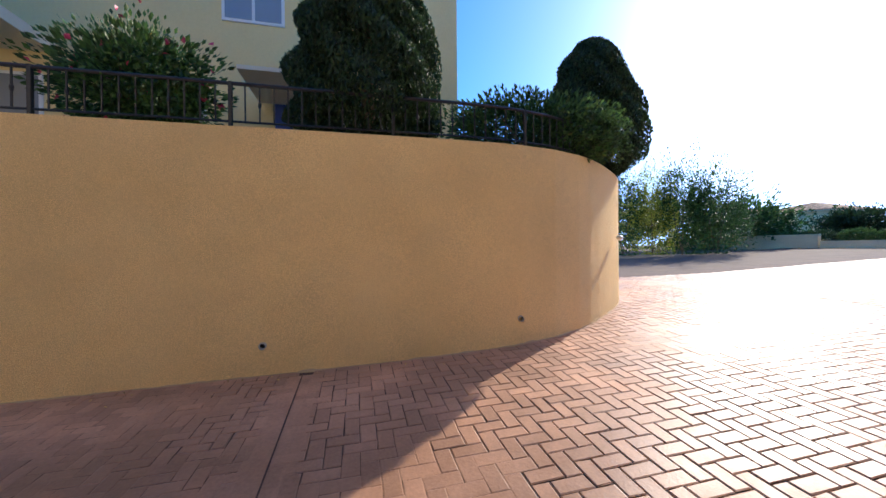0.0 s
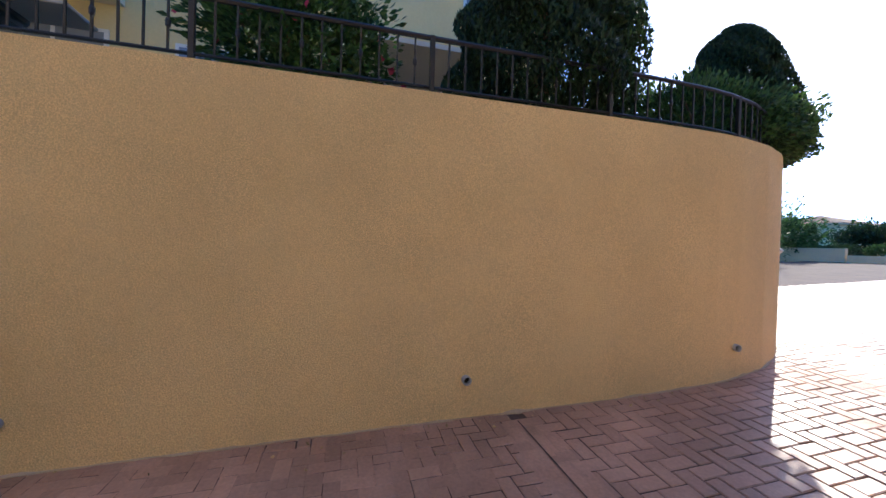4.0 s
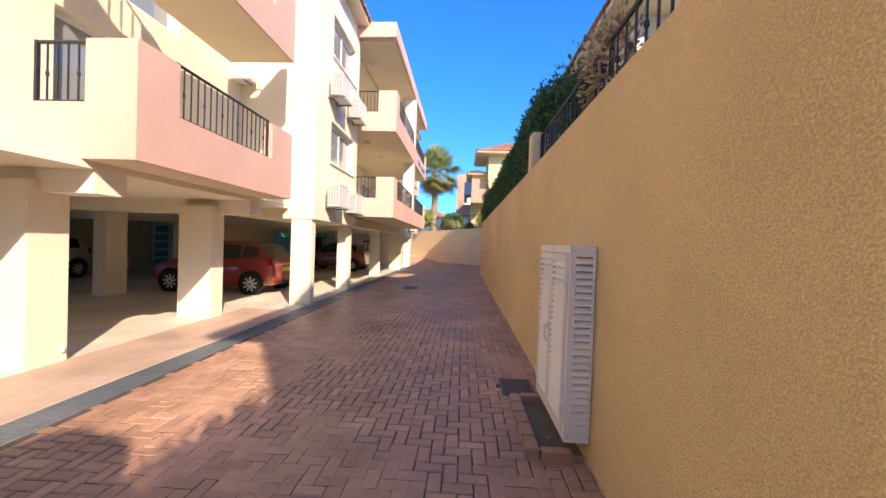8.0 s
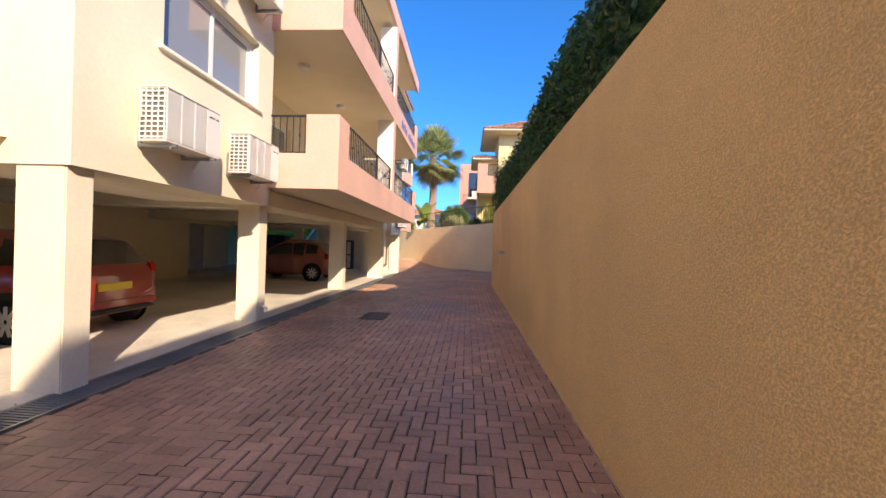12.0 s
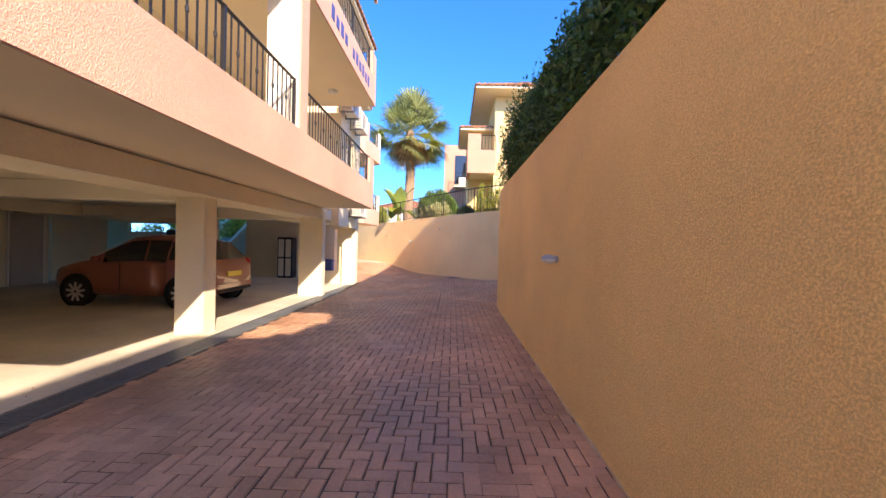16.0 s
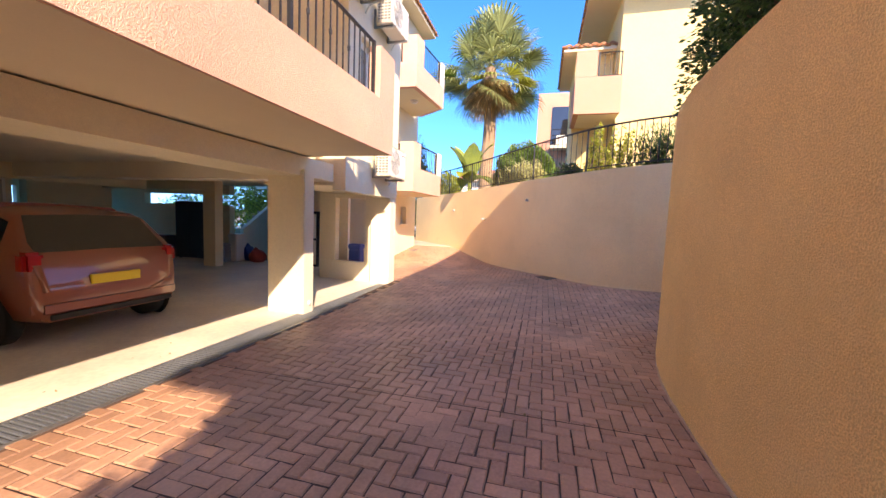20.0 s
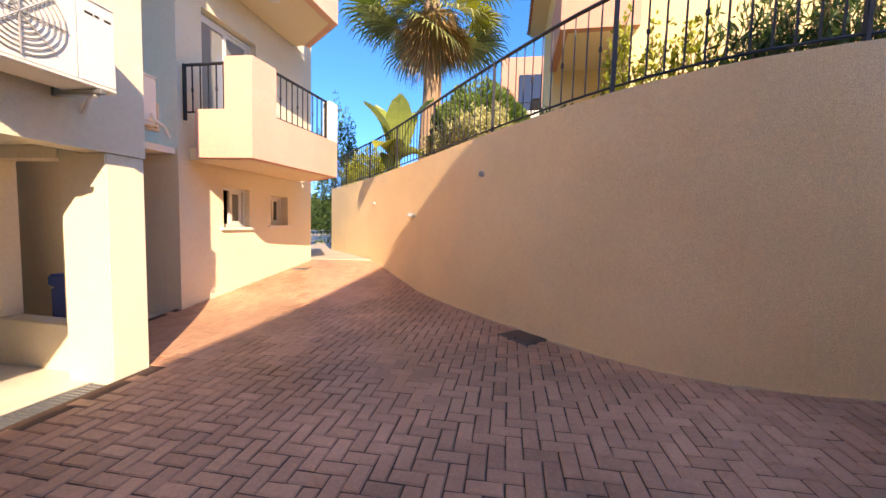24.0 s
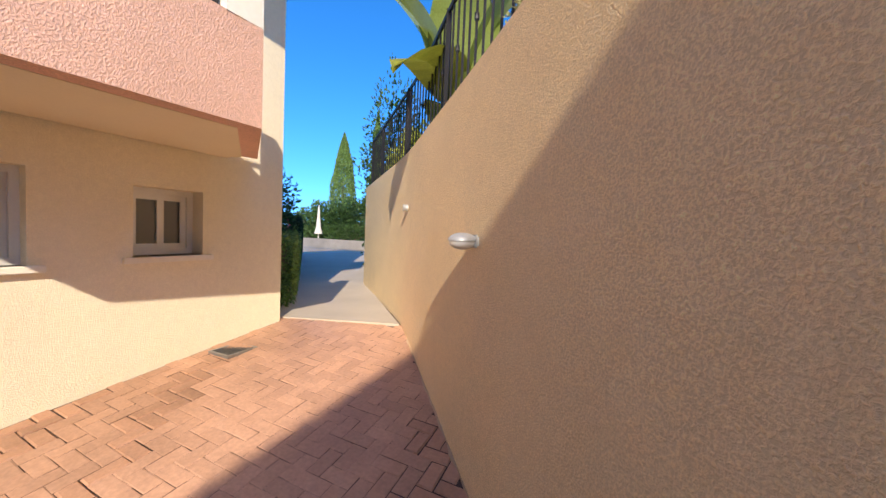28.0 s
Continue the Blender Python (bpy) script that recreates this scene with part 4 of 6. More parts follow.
bpart("bay_wall", box(-4.965, 25.38, 1.95, -4.195, 25.56, 2.055), M_CREAM)
# recessed back walls of the balconies, with door openings
for z in FLOORS:
    bpart("recess_wall", wall_with_holes(-5.3, -5.1, 13.2, 23.3, z, z + 2.8, [(14.6, z + 0.1, 16.9, z + 2.2), (19.2, z + 0.1, 21.4, z + 2.2)]), M_CREAM)
    bpart("recess_wall", wall_with_holes(-5.7, -5.5, -8.3, 9.9, z, z + 2.8, [(5.9, z + 0.1, 8.0, z + 2.2)]), M_CREAM)
    for a, b in ((14.6, 16.9), (19.2, 21.4)):
        window(-5.1, a, z + 0.12, b, z + 2.2, name="door_1", label="white sliding balcony door with dark glass", sill=False)
    window(-5.5, 5.9, z + 0.12, 8.0, z + 2.2, name="door_2", label="white sliding balcony door with dark glass", sill=False)
bpart("roof_slab", box(-15.9, -8.3, 8.02, -3.87, 25.57, 8.3), M_SOFFIT)


def side_prism(pts, x0, x1):
    """A flat outline given in y and z, made solid from x0 to x1."""
    own = prism([(a, b) for a, b in pts], x0, x1)
    for v in own.verts:
        v.co = Vector((v.co.z, v.co.x, v.co.y))
    bmesh.ops.recalc_face_normals(own, faces=own.faces)
    return own


def end_prism(pts, y0, y1):
    """A flat outline given in x and z, made solid from y0 to y1."""
    own = prism([(a, b) for a, b in pts], y0, y1)
    for v in own.verts:
        v.co = Vector((v.co.x, v.co.z, v.co.y))
    bmesh.ops.recalc_face_normals(own, faces=own.faces)
    return own


def balcony(x_in, x_out, y0, y1, z, piers, label, rails_y, end_rail=None, pillar=None, coat=None, north_rail=False):
    """Balcony with cream soffit, pink parapet with higher piers and iron railings on the low parts."""
    t = thing("balcony", label, "balcony", group="apartment balconies", at=((x_in + x_out) / 2, (y0 + y1) / 2, z))
    M_PAR = coat or M_PINK
    part("slab", box(x_in, y0 + 0.03, z - 0.004, x_out - 0.03, y1 - 0.03, z + 0.16), M_SOFFIT, t)
    top = [(y0, z)]
    top.append((y1, z))
    hi, lo = z + 1.31, z + 0.66
    outline = [(y1, z)]
    for a, b in sorted(piers, reverse=True):
        outline += [(min(b, y1), lo if b < y1 - 0.01 else hi), (b, hi), (a, hi), (a, lo if a > y0 + 0.01 else hi)]
    outline += [(y0, z)]
    clean = [q for k, q in enumerate(outline) if k == 0 or q != outline[k - 1]]
    part("parapet", side_prism(clean, x_out - 0.16, x_out), M_PAR, t)
    part("parapet", end_prism([(x_in, z), (x_out - 0.16, z), (x_out - 0.16, hi), (x_out - 0.60, hi), (x_out - 0.60, z + 0.62), (x_in, z + 0.62)], y0, y0 + 0.15), M_PAR, t)
    if north_rail:
        part("parapet", end_prism([(x_in, z), (x_out - 0.16, z), (x_out - 0.16, hi), (x_out - 0.6, hi), (x_out - 0.6, lo), (x_in, lo)], y1 - 0.15, y1), M_PAR, t)
        railing("railing", [(x_in + 0.06, y1 - 0.08), (x_out - 0.63, y1 - 0.08)], z + 0.64, 0.72, "black iron balcony railing", gap=0.12)
    else:
        part("parapet", box(x_in, y1 - 0.15, z, x_out - 0.162, y1, z + 0.62), M_PAR, t)
    if pillar:
        part("pillar", box(x_out - 0.50, pillar - 0.13, z + 0.66, x_out - 0.03, pillar + 0.13, z + 2.8), M_WHITEW, t)
        part("pillar_front", box(x_out - 0.03, pillar - 0.13, z + 0.661, x_out - 0.001, pillar + 0.13, z + 2.8), M_PAR, t, "pink stucco pillar front")
    for a, b in rails_y:
        r = railing("railing", [(x_out - 0.08, a), (x_out - 0.08, b)], z + 0.60, 0.74, "black iron balcony railing", gap=0.12)
    if end_rail:
        railing("railing", [(x_in + 0.1, y0 + 0.07), (x_out - 0.63, y0 + 0.07)], z + 0.56, 0.74, "black iron balcony railing", gap=0.12)
    return t


def soffit_lamp(x, y, z):
    t = thing("ceiling_lamp", "round white flush ceiling lamp under the balcony", "ceiling lamp", group="balcony ceiling lamps", at=(x, y, z))
    own = bmesh.new()
    bmesh.ops.create_cone(own, cap_ends=True, segments=20, radius1=0.11, radius2=0.12, depth=0.05, matrix=Matrix.Translation((x, y, z - 0.025)))
    part("base", own, M_PVC, t)
    own = bmesh.new()
    bmesh.ops.create_uvsphere(own, u_segments=16, v_segments=8, radius=0.1, matrix=Matrix.Translation((x, y, z - 0.05)) @ Matrix.Diagonal((1, 1, 0.35, 1)))
    part("globe", own, M_LAMPGL, t, smooth=True)


for z in FLOORS:
    balcony(-4.95, -3.6, 5.13, 8.68, z, [(5.13, 5.72), (7.92, 8.68)], "pink stucco balcony with black railing above the garage", [(5.76, 7.88)], True)
    balcony(-5.1, -2.32, 13.12, 22.55, z, [(13.12, 13.66), (22.1, 22.55)], "long pink stucco balcony with black railings and white pillar", [(13.65, 17.68), (18.0, 22.06)], True, pillar=17.84)
    balcony(-3.1, -0.98, -16.4, -11.93, z + 0.06, [(-16.4, -15.8), (-12.5, -11.93)], "pink stucco balcony with black railing over the yard", [(-15.75, -12.55)], False, north_rail=True)
    for y in (14.4, 16.6, 21.5):
        soffit_lamp(-3.15 if y > 20 else -3.6, y, z + 2.79)
soffit_lamp(-1.9, -13.6, 5.27)
balcony(-5.5, -2.86, -6.8, -2.4, FLOORS[0], [(-6.8, -6.2), (-3.0, -2.4)], "cream balcony block projecting over the yard", [(-6.15, -3.05)], False, coat=M_CREAM)
balcony(-5.5, -2.86, -6.8, -2.4, FLOORS[1], [(-6.8, -6.2), (-3.0, -2.4)], "cream balcony block projecting over the yard", [(-6.15, -3.05)], False, coat=M_CREAM)
bpart("canopy", box(-5.1, 13.2, TOP + 0.10, -2.45, 22.5, TOP + 0.32), M_SOFFIT)
bpart("canopy_fascia", box(-2.448, 13.0, TOP + 0.08, -2.36, 22.72, TOP + 0.56, 0.01), M_PINK)
bpart("canopy_fascia", box(-5.1, 12.9, TOP + 0.08, -2.36, 12.998, TOP + 0.56, 0.01), M_PINK)
bpart("canopy", box(-5.5, 5.0, TOP - 0.02, -3.55, 8.8, TOP + 0.4), M_PINK)
# block behind the yard's south end
bpart("south_tower", box(-5.6, -11.95, 2.2, -3.05, -8.36, 8.4), M_CREAM)
bpart("south_beam", box(-5.6, -16.4, 2.2, -3.1, -11.96, 2.48), M_CREAM)
bpart("south_block", box(-9, -22, 2.2, -3.12, -11.97, 8.4), M_CREAM)


# tiled roofs
def tiled_roof(x0, y0, x1, y1, z, rise, over=0.5, parent=None):
    """Hipped roof of barrel tiles in rows, with a thick eave."""
    x0, y0, x1, y1 = x0 - over, y0 - over, x1 + over, y1 + over
    own = bmesh.new()
    box(x0, y0, z - 0.14, x1, y1, z, 0, own)
    eave = part("eave", own, M_SOFFIT, parent)
    v, f = [], []
    cxm, cym = (x0 + x1) / 2, (y0 + y1) / 2
    half = min(x1 - x0, y1 - y0) / 2

    def height(x, y):
        return z + rise * min(x - x0, x1 - x, y - y0, y1 - y) / half
    for side in range(4):
        along = (x1 - x0) if side in (0, 2) else (y1 - y0)
        n = int(along / 0.24)
        for i in range(n):
            s = (i + 0.5) * along / n
            reach = min(half, s, along - s)
            m = max(1, int(reach / 0.36))
            for k in range(m):
                a, b = k * 0.36 - 0.02, min(reach, (k + 1) * 0.36 + 0.04)
                base = len(v)
                for q in (a, b):
                    for j in range(5):
                        w = (j / 4 - 0.5) * along / n * 1.02
                        lift = 0.055 * math.cos((j / 4 - 0.5) * math.pi) + (0.02 if q == a else 0.0)
                        hz = z + rise * q / half + lift
                        p = s + w
                        v.append(((x0 + p, y0 + q, hz), (x1 - q, y0 + p, hz), (x1 - p, y1 - q, hz), (x0 + q, y1 - p, hz))[side])
                for j in range(4):
                    f.append((base + j, base + j + 1, base + 6 + j, base + 5 + j))
    for side in range(4):
        along = (x1 - x0) if side in (0, 2) else (y1 - y0)
        n = int(along / 0.24)
        for i in range(n):
            for part_of, width, drop in ((0.5, 0.115, 0.0), (1.0, 0.10, 0.055)):
                s = (i + part_of) * along / n
                base = len(v)
                for q, shrink in ((-0.075, 1.0), (0.10, 0.9)):
                    for j in range(7):
                        th = math.pi * j / 6
                        p, hz = s + width * shrink * math.cos(th), z - 0.015 + (0.085 * math.sin(th) if not drop else -0.06 * math.sin(th) + 0.03)
                        v.append(((x0 + p, y0 + q, hz), (x1 - q, y0 + p, hz), (x1 - p, y1 - q, hz), (x0 + q, y1 - p, hz))[side])
                for j in range(6):
                    f.append((base + j, base + j + 1, base + 8 + j, base + 7 + j))
                f.append(tuple(base + j for j in range(7)))
    tiles = raw("roof_tiling", v, f, M_ROOF, parent)
    tiles["kind"] = "stuff"
    own = bmesh.new()
    vv = [own.verts.new(p) for p in ((x0, y0, z), (x1, y0, z), (x1, y1, z), (x0, y1, z))]
    if (x1 - x0) > (y1 - y0):
        r = [own.verts.new((x0 + half, cym, z + rise)), own.verts.new((x1 - half, cym, z + rise))]
        quads = ((0, 1, 5, 4), (1, 2, 5), (2, 3, 4, 5), (3, 0, 4))
    else:
        r = [own.verts.new((cxm, y0 + half, z + rise)), own.verts.new((cxm, y1 - half, z + rise))]
        quads = ((0, 1, 4), (1, 2, 5, 4), (2, 3, 5), (3, 0, 4, 5))
    vv += r
    for q in quads:
        own.faces.new([vv[i] for i in q])
    part("roof", own, M_ROOF, parent)


tiled_roof(-9, 9.9, -3.6, 13.2, 8.62, 1.2, 0.35, building)
tiled_roof(-9, 22.9, -3.5, 25.6, 8.62, 1.2, 0.35, building)
# garage back: walls with openings to daylight
gb = thing("garage_wall", "cream painted rear garage walls with openings", "wall", kind="structure", at=(-15.6, 12, 0))
part("wall_back", wall_with_holes(-15.9, -15.7, -9, 26.2, -0.1, 2.40, [(-7, 0.9, -1, 2.05), (0, 0.9, 5.5, 2.05), (6.2, 0.9, 10.0, 2.05), (10.6, 0.9, 13.4, 2.05), (14.4, 0.9, 17.4, 2.05), (18.2, 1.2, 22.0, 2.05), (23.0, 1.0, 25.0, 2.05)]), M_INNER, gb)
part("wall_inner", box(-10.6, 14.1, -0.1, -10.4, 19.8, 2.33), M_INNER, gb)
part("wall_inner", box(-12.6, 19.6, -0.1, -10.602, 19.8, 2.33), M_INNER, gb)
part("wall_inner", box(-12.6, 19.802, -0.1, -12.4, 23.35, 2.33), M_INNER, gb)
part("lintel", box(-10.62, 19.802, 2.02, -10.42, 25.0, 2.33), M_INNER, gb)
part("wall_inner", box(-9.1, 25.5, -0.1, -8.7, 25.75, 2.33), M_INNER, gb)
part("wall_inner", box(-12.9, 25.5, 2.08, -9.101, 25.75, 2.33), M_INNER, gb)
part("wall_inner", box(-13.2, 23.86, -0.1, -12.9, 25.75, 2.33), M_INNER, gb)
part("wall_inner", box(-15.9, 27.0, -0.1, -13.3, 27.2, 2.33), M_INNER, gb)
part("wall_inner", box(-13.299, 27.0, -0.1, -9.75, 27.2, 1.70), M_INNER, gb)
part("wall_inner", box(-13.299, 27.0, 2.04, -9.75, 27.2, 2.33), M_INNER, gb)
part("wall_inner", box(-14.8, 14.1, -0.1, -14.6, 19.6, 2.33), M_INNER, gb)
part("wall_south", box(-15.9, -9.3, -0.1, -4.3, -9.05, 2.42), M_CREAM, gb)


def inner_door(x, y, face, w, h, label):
    t = thing("door_3", label, "door", kind="structure", at=(x, y, 0))
    if face == "x":
        part("door_leaf", box(x, y, 0.02, x + 0.05, y + w, h, 0.006), M_DOORW, t)
        part("door_frame", box(x - 0.004, y - 0.06, 0.015, x + 0.03, y, h + 0.06), M_WHITEW, t)
        part("door_frame", box(x - 0.004, y + w, 0.015, x + 0.03, y + w + 0.06, h + 0.06), M_WHITEW, t)
        part("door_handle", tube([(x + 0.05, y + w - 0.08, 1.0), (x + 0.10, y + w - 0.08, 1.0), (x + 0.10, y + w - 0.2, 1.0)], 0.01), M_GALV, t)
    else:
        part("door_leaf", box(x, y - 0.05, 0.02, x + w, y, h, 0.006), M_DOORW, t)
        part("door_frame", box(x - 0.06, y - 0.03, 0.015, x, y + 0.004, h + 0.06), M_WHITEW, t)
        part("door_frame", box(x + w, y - 0.03, 0.015, x + w + 0.06, y + 0.004, h + 0.06), M_WHITEW, t)
        part("door_handle", tube([(x + w - 0.08, y - 0.05, 1.0), (x + w - 0.08, y - 0.10, 1.0), (x + w - 0.2, y - 0.10, 1.0)], 0.01), M_GALV, t)


inner_door(-12.395, 22.35, "x", 0.82, 2.05, "pale painted steel storeroom door")
gd = thing("door_5", "white-framed glazed door with five panes in the garage", "door", kind="structure", at=(-14.6, 18.2, 0))
part("door_frame", box(-14.598, 17.70, 0.015, -14.57, 18.70, 2.1, 0.004), M_PVC, gd)
for k in range(5):
    part("pane", box(-14.568, 17.82, 0.12 + 0.39 * k, -14.56, 18.58, 0.45 + 0.39 * k), M_GLASS, gd)
part("door_handle", tube([(-14.57, 17.76, 1.0), (-14.52, 17.76, 1.0), (-14.52, 17.88, 1.0)], 0.01), M_GALV, gd)

gr = thing("gully_grate", "small square metal drain grate in the paving beside the house wall", "drain", at=(-4.66, 30.02, float(ground(-4.66, 30.02))))
gr_z = float(ground(-4.66, 30.02)) + 0.006
for a, b, c, d in ((-4.80, 29.86, -4.52, 29.88), (-4.80, 30.16, -4.52, 30.18), (-4.80, 29.881, -4.78, 30.159), (-4.54, 29.881, -4.52, 30.159)):
    part("frame_bar", box(a, b, gr_z - 0.02, c, d, gr_z + 0.008), M_GALV, gr)
for k in range(8):
    part("grate_bar", box(-4.779 + 0.03 * k, 29.881, gr_z - 0.015, -4.764 + 0.03 * k, 30.159, gr_z + 0.005), M_GRATE, gr)

# ---- second building at the end of the drive ----
house = thing("end_building", "cream stucco building with pink balconies at the driveway's end", "building", at=(-8, 29, 0))


def hpart(name, bm, m):
    return part(name, bm, m, house)


HX = -4.9
HW = [(28.08, 1.30, 28.70, 1.97), (29.30, 1.33, 29.86, 1.92)]
hpart("wall", wall_with_holes(HX - 0.28, HX, 27.26, 30.78, -0.3, 8.3, HW + [(27.7, 2.55, 28.9, 4.6), (27.7, 5.4, 28.9, 7.4)]), M_CREAM)
hpart("wall", box(-8.55, 27.26, -0.3, HX - 0.282, 27.5, 8.3), M_CREAM)
hpart("wall", box(-12, 27.26, 2.5, -8.552, 27.5, 8.3), M_CREAM)
hpart("wall", box(-12, 30.54, 2.5, HX - 0.282, 30.78, 8.3), M_CREAM)
hpart("wall", box(-8.4, 30.54, -0.3, HX - 0.282, 30.78, 2.497), M_CREAM)
hpart("room_wall", box(-6.6, 27.502, -0.3, -6.5, 30.538, 2.45), M_CREAM)
hpart("room_ceiling", box(-8.4, 27.502, 2.452, HX - 0.29, 30.538, 2.495), M_CEIL)
hpart("roof_slab", box(-12, 27.5, 8.0, HX - 0.3, 30.5, 8.3), M_SOFFIT)
window(HX, *HW[0], name="window_3", depth=0.14, label="small white sliding window standing half open over a pale sill", ajar=True, pane=M_DARKGL)
window(HX, *HW[1], name="window_4", depth=0.20, label="small white sliding window deep in the wall", sill=True, pane=M_DARKGL)
for z in (2.55, 5.4):
    window(HX, 27.7, z, 28.9, z + 2.02, name="door_4", label="white sliding balcony door with grey glass", sill=False)
for z in (2.29, 5.12):
    t = thing("balcony", "pink stucco balcony with angled corner on the end building", "balcony", group="end building balconies", at=(-4.3, 28.3, z))
    foot = [(-4.88, 27.28), (-4.6, 27.25), (-3.73, 27.28), (-3.55, 29.4), (-4.6, 30.2), (-4.88, 30.2)]
    inner = [(-4.88, 27.43), (-4.6, 27.40), (-3.87, 27.43), (-3.70, 29.33), (-4.64, 30.06), (-4.88, 30.06)]
    part("slab", prism(inner, z - 0.003, z + 0.17), M_SOFFIT, t)

    def rim(a, b, z0, z1):
        return prism([foot[a], foot[b], inner[b], inner[a]], z0, z1)
    part("parapet", rim(1, 2, z, z + 0.66), M_PINK, t)
    part("parapet", rim(2, 3, z, z + 0.66), M_PINK, t)
    part("parapet", rim(3, 4, z, z + 0.66), M_PINK, t)
    part("pier", prism([(-3.73, 27.28), (-3.69, 27.75), (-3.83, 27.77), (-3.87, 27.43), (-4.15, 27.42), (-4.15, 27.27)], z + 0.655, z + 1.36), M_PINK, t)
    part("pier", prism([(-3.565, 29.15), (-3.55, 29.4), (-3.70, 29.33), (-3.715, 29.16)], z + 0.655, z + 1.36), M_WHITEW, t)
    railing("railing", [(-3.76, 27.8), (-3.64, 29.12)], z + 0.60, 0.74, "black iron balcony railing")
    railing("railing", [(-4.85, 27.34), (-4.2, 27.34)], z + 0.56, 0.74, "black iron balcony railing")
soffit_lamp(-4.2, 28.4, 5.10)
tiled_roof(-11, 27.3, -4.9, 30.7, 8.35, 1.2, 0.45, house)
hpart("bay_panel", box(-5.75, 25.9, -0.1, -4.93, 26.0, 2.33), M_CREAM)
hpart("link_ceiling", box(-15.9, 25.375, 2.335, -4.93, 27.24, 2.42), M_CEIL)


# ---- parked cars ----
def car(paint, label, length=3.95, width=1.68, height=1.50):
    """Small five-door hatchback, tail at +x, nose at -x, centred on the origin: a smooth shell lofted along its length."""
    t = thing("car", label, "car", group="parked cars")
    h = length / 2
    # stations: x, half-width share, underside, belt line, roof line
    st = [(-h, 0.62, 0.36, 0.60, 0.62), (-h + 0.07, 0.80, 0.27, 0.68, 0.71), (-h + 0.28, 0.93, 0.22, 0.75, 0.80), (-h + 0.62, 0.985, 0.21, 0.82, 0.90), (-h + 0.92, 1.0, 0.21, 0.88, 0.97), (-h + 1.22, 1.0, 0.21, 0.90, 1.19), (-h + 1.52, 1.0, 0.21, 0.91, 1.38),
          (-h + 1.75, 1.0, 0.21, 0.92, height - 0.04), (-h + 2.10, 1.0, 0.21, 0.93, height), (-h + 2.14, 1.0, 0.21, 0.93, height), (-h + 2.6, 1.0, 0.21, 0.95, height - 0.01), (h - 0.95, 0.995, 0.21, 0.97, height - 0.03), (h - 0.90, 0.99, 0.21, 0.97, height - 0.035),
          (h - 0.62, 0.975, 0.22, 0.99, height - 0.07), (h - 0.46, 0.96, 0.23, 1.00, height - 0.12), (h - 0.22, 0.94, 0.25, 1.00, 1.12), (h - 0.10, 0.915, 0.26, 0.96, 1.02), (h - 0.02, 0.88, 0.28, 0.84, 0.87), (h + 0.02, 0.83, 0.33, 0.60, 0.62)]
    W = width / 2
    rings = []
    for x, k, zb, belt, roof in st:
        w = W * k
        hi = max(0.0, min(1.0, (roof - belt) / 0.5))
        wt = w * (0.985 - 0.225 * hi)
        lift = roof - belt
        half = [(0.0, zb), (0.78 * w, zb), (0.95 * w, zb + 0.07), (0.995 * w, zb + 0.2 * (belt - zb) + 0.05), (w, zb + 0.55 * (belt - zb)), (0.99 * w, belt - 0.06), (0.965 * w, belt), (0.955 * w, belt + 0.07 * lift),
                (wt + 0.25 * (0.955 * w - wt), belt + 0.80 * lift), (wt, belt + 0.90 * lift), (0.90 * wt, belt + 0.97 * lift), (0.45 * wt, roof), (0.0, roof + 0.008)]
        rings.append([(x, y, z) for y, z in half] + [(x, -y, z) for y, z in half[-2:0:-1]])
    n, hn = len(rings[0]), 12
    groups = {}
    for a in range(len(rings) - 1):
        xm = 0.5 * (st[a][0] + st[a + 1][0])
        for k in range(n):
            q = k if k < hn else n - 1 - k
            side = "l" if k < hn else "r"
            key = "body"
            if q == 7 and -h + 1.22 < xm < h - 0.46 and not (-h + 2.10 < xm < -h + 2.14) and not (h - 0.95 < xm < h - 0.90):
                key = ("front_window" if xm < -h + 2.12 else "rear_window" if xm < h - 0.92 else "quarter_window") + side
            elif q in (10, 11) and -h + 0.92 < xm < -h + 1.75:
                key = "windscreen"
            elif q in (10, 11) and h - 0.46 < xm < h - 0.10:
                key = "rear_windscreen"
            groups.setdefault(key, []).append((a, k))
    for key, quads in groups.items():
        own = bmesh.new()
        vs = {}

        def vert(a, k):
            if (a, k) not in vs:
                vs[a, k] = own.verts.new(rings[a][k])
            return vs[a, k]
        for a, k in quads:
            own.faces.new((vert(a, k), vert(a + 1, k), vert(a + 1, (k + 1) % n), vert(a, (k + 1) % n)))
        if key == "body":
            own.faces.new([vert(0, k) for k in range(n)]); own.faces.new([vert(len(rings) - 1, k) for k in range(n)][::-1])
        bmesh.ops.recalc_face_normals(own, faces=own.faces)
        if key == "body":
            part("body", own, paint, t, smooth=True)
        else:
            part(key if key.endswith("screen") else key[:-1], own, M_CARGLASS, t, "dark tinted glass", smooth=True)
    for s in (-1, 1):
        part("mirror", box(-h + 1.05, s * (width / 2 + 0.02) - 0.07, 0.93, -h + 1.2, s * (width / 2 + 0.02) + 0.07, 1.06, 0.03), paint, t)
        part("tail_light", box(h - 0.20, s * (width / 2 - 0.14) - 0.085, 0.80, h - 0.035, s * (width / 2 - 0.14) + 0.085, 1.03, 0.035), M_TAIL, t, "red tail light")
        part("door_handle", box(0.22, s * width / 2 - 0.02, 0.80, 0.40, s * width / 2 + 0.02, 0.83, 0.006), paint, t)
        # black line laid on the body in place of a shaded door gap
        own = tube([(-0.14, s * (width / 2 + 0.002), 0.32), (-0.14, s * (width / 2 + 0.002), 0.93)], 0.005, 4)
        part("door_gap", own, M_DARK, t)
        for xw in (-h + 0.70, h - 0.60):
            own = bmesh.new()
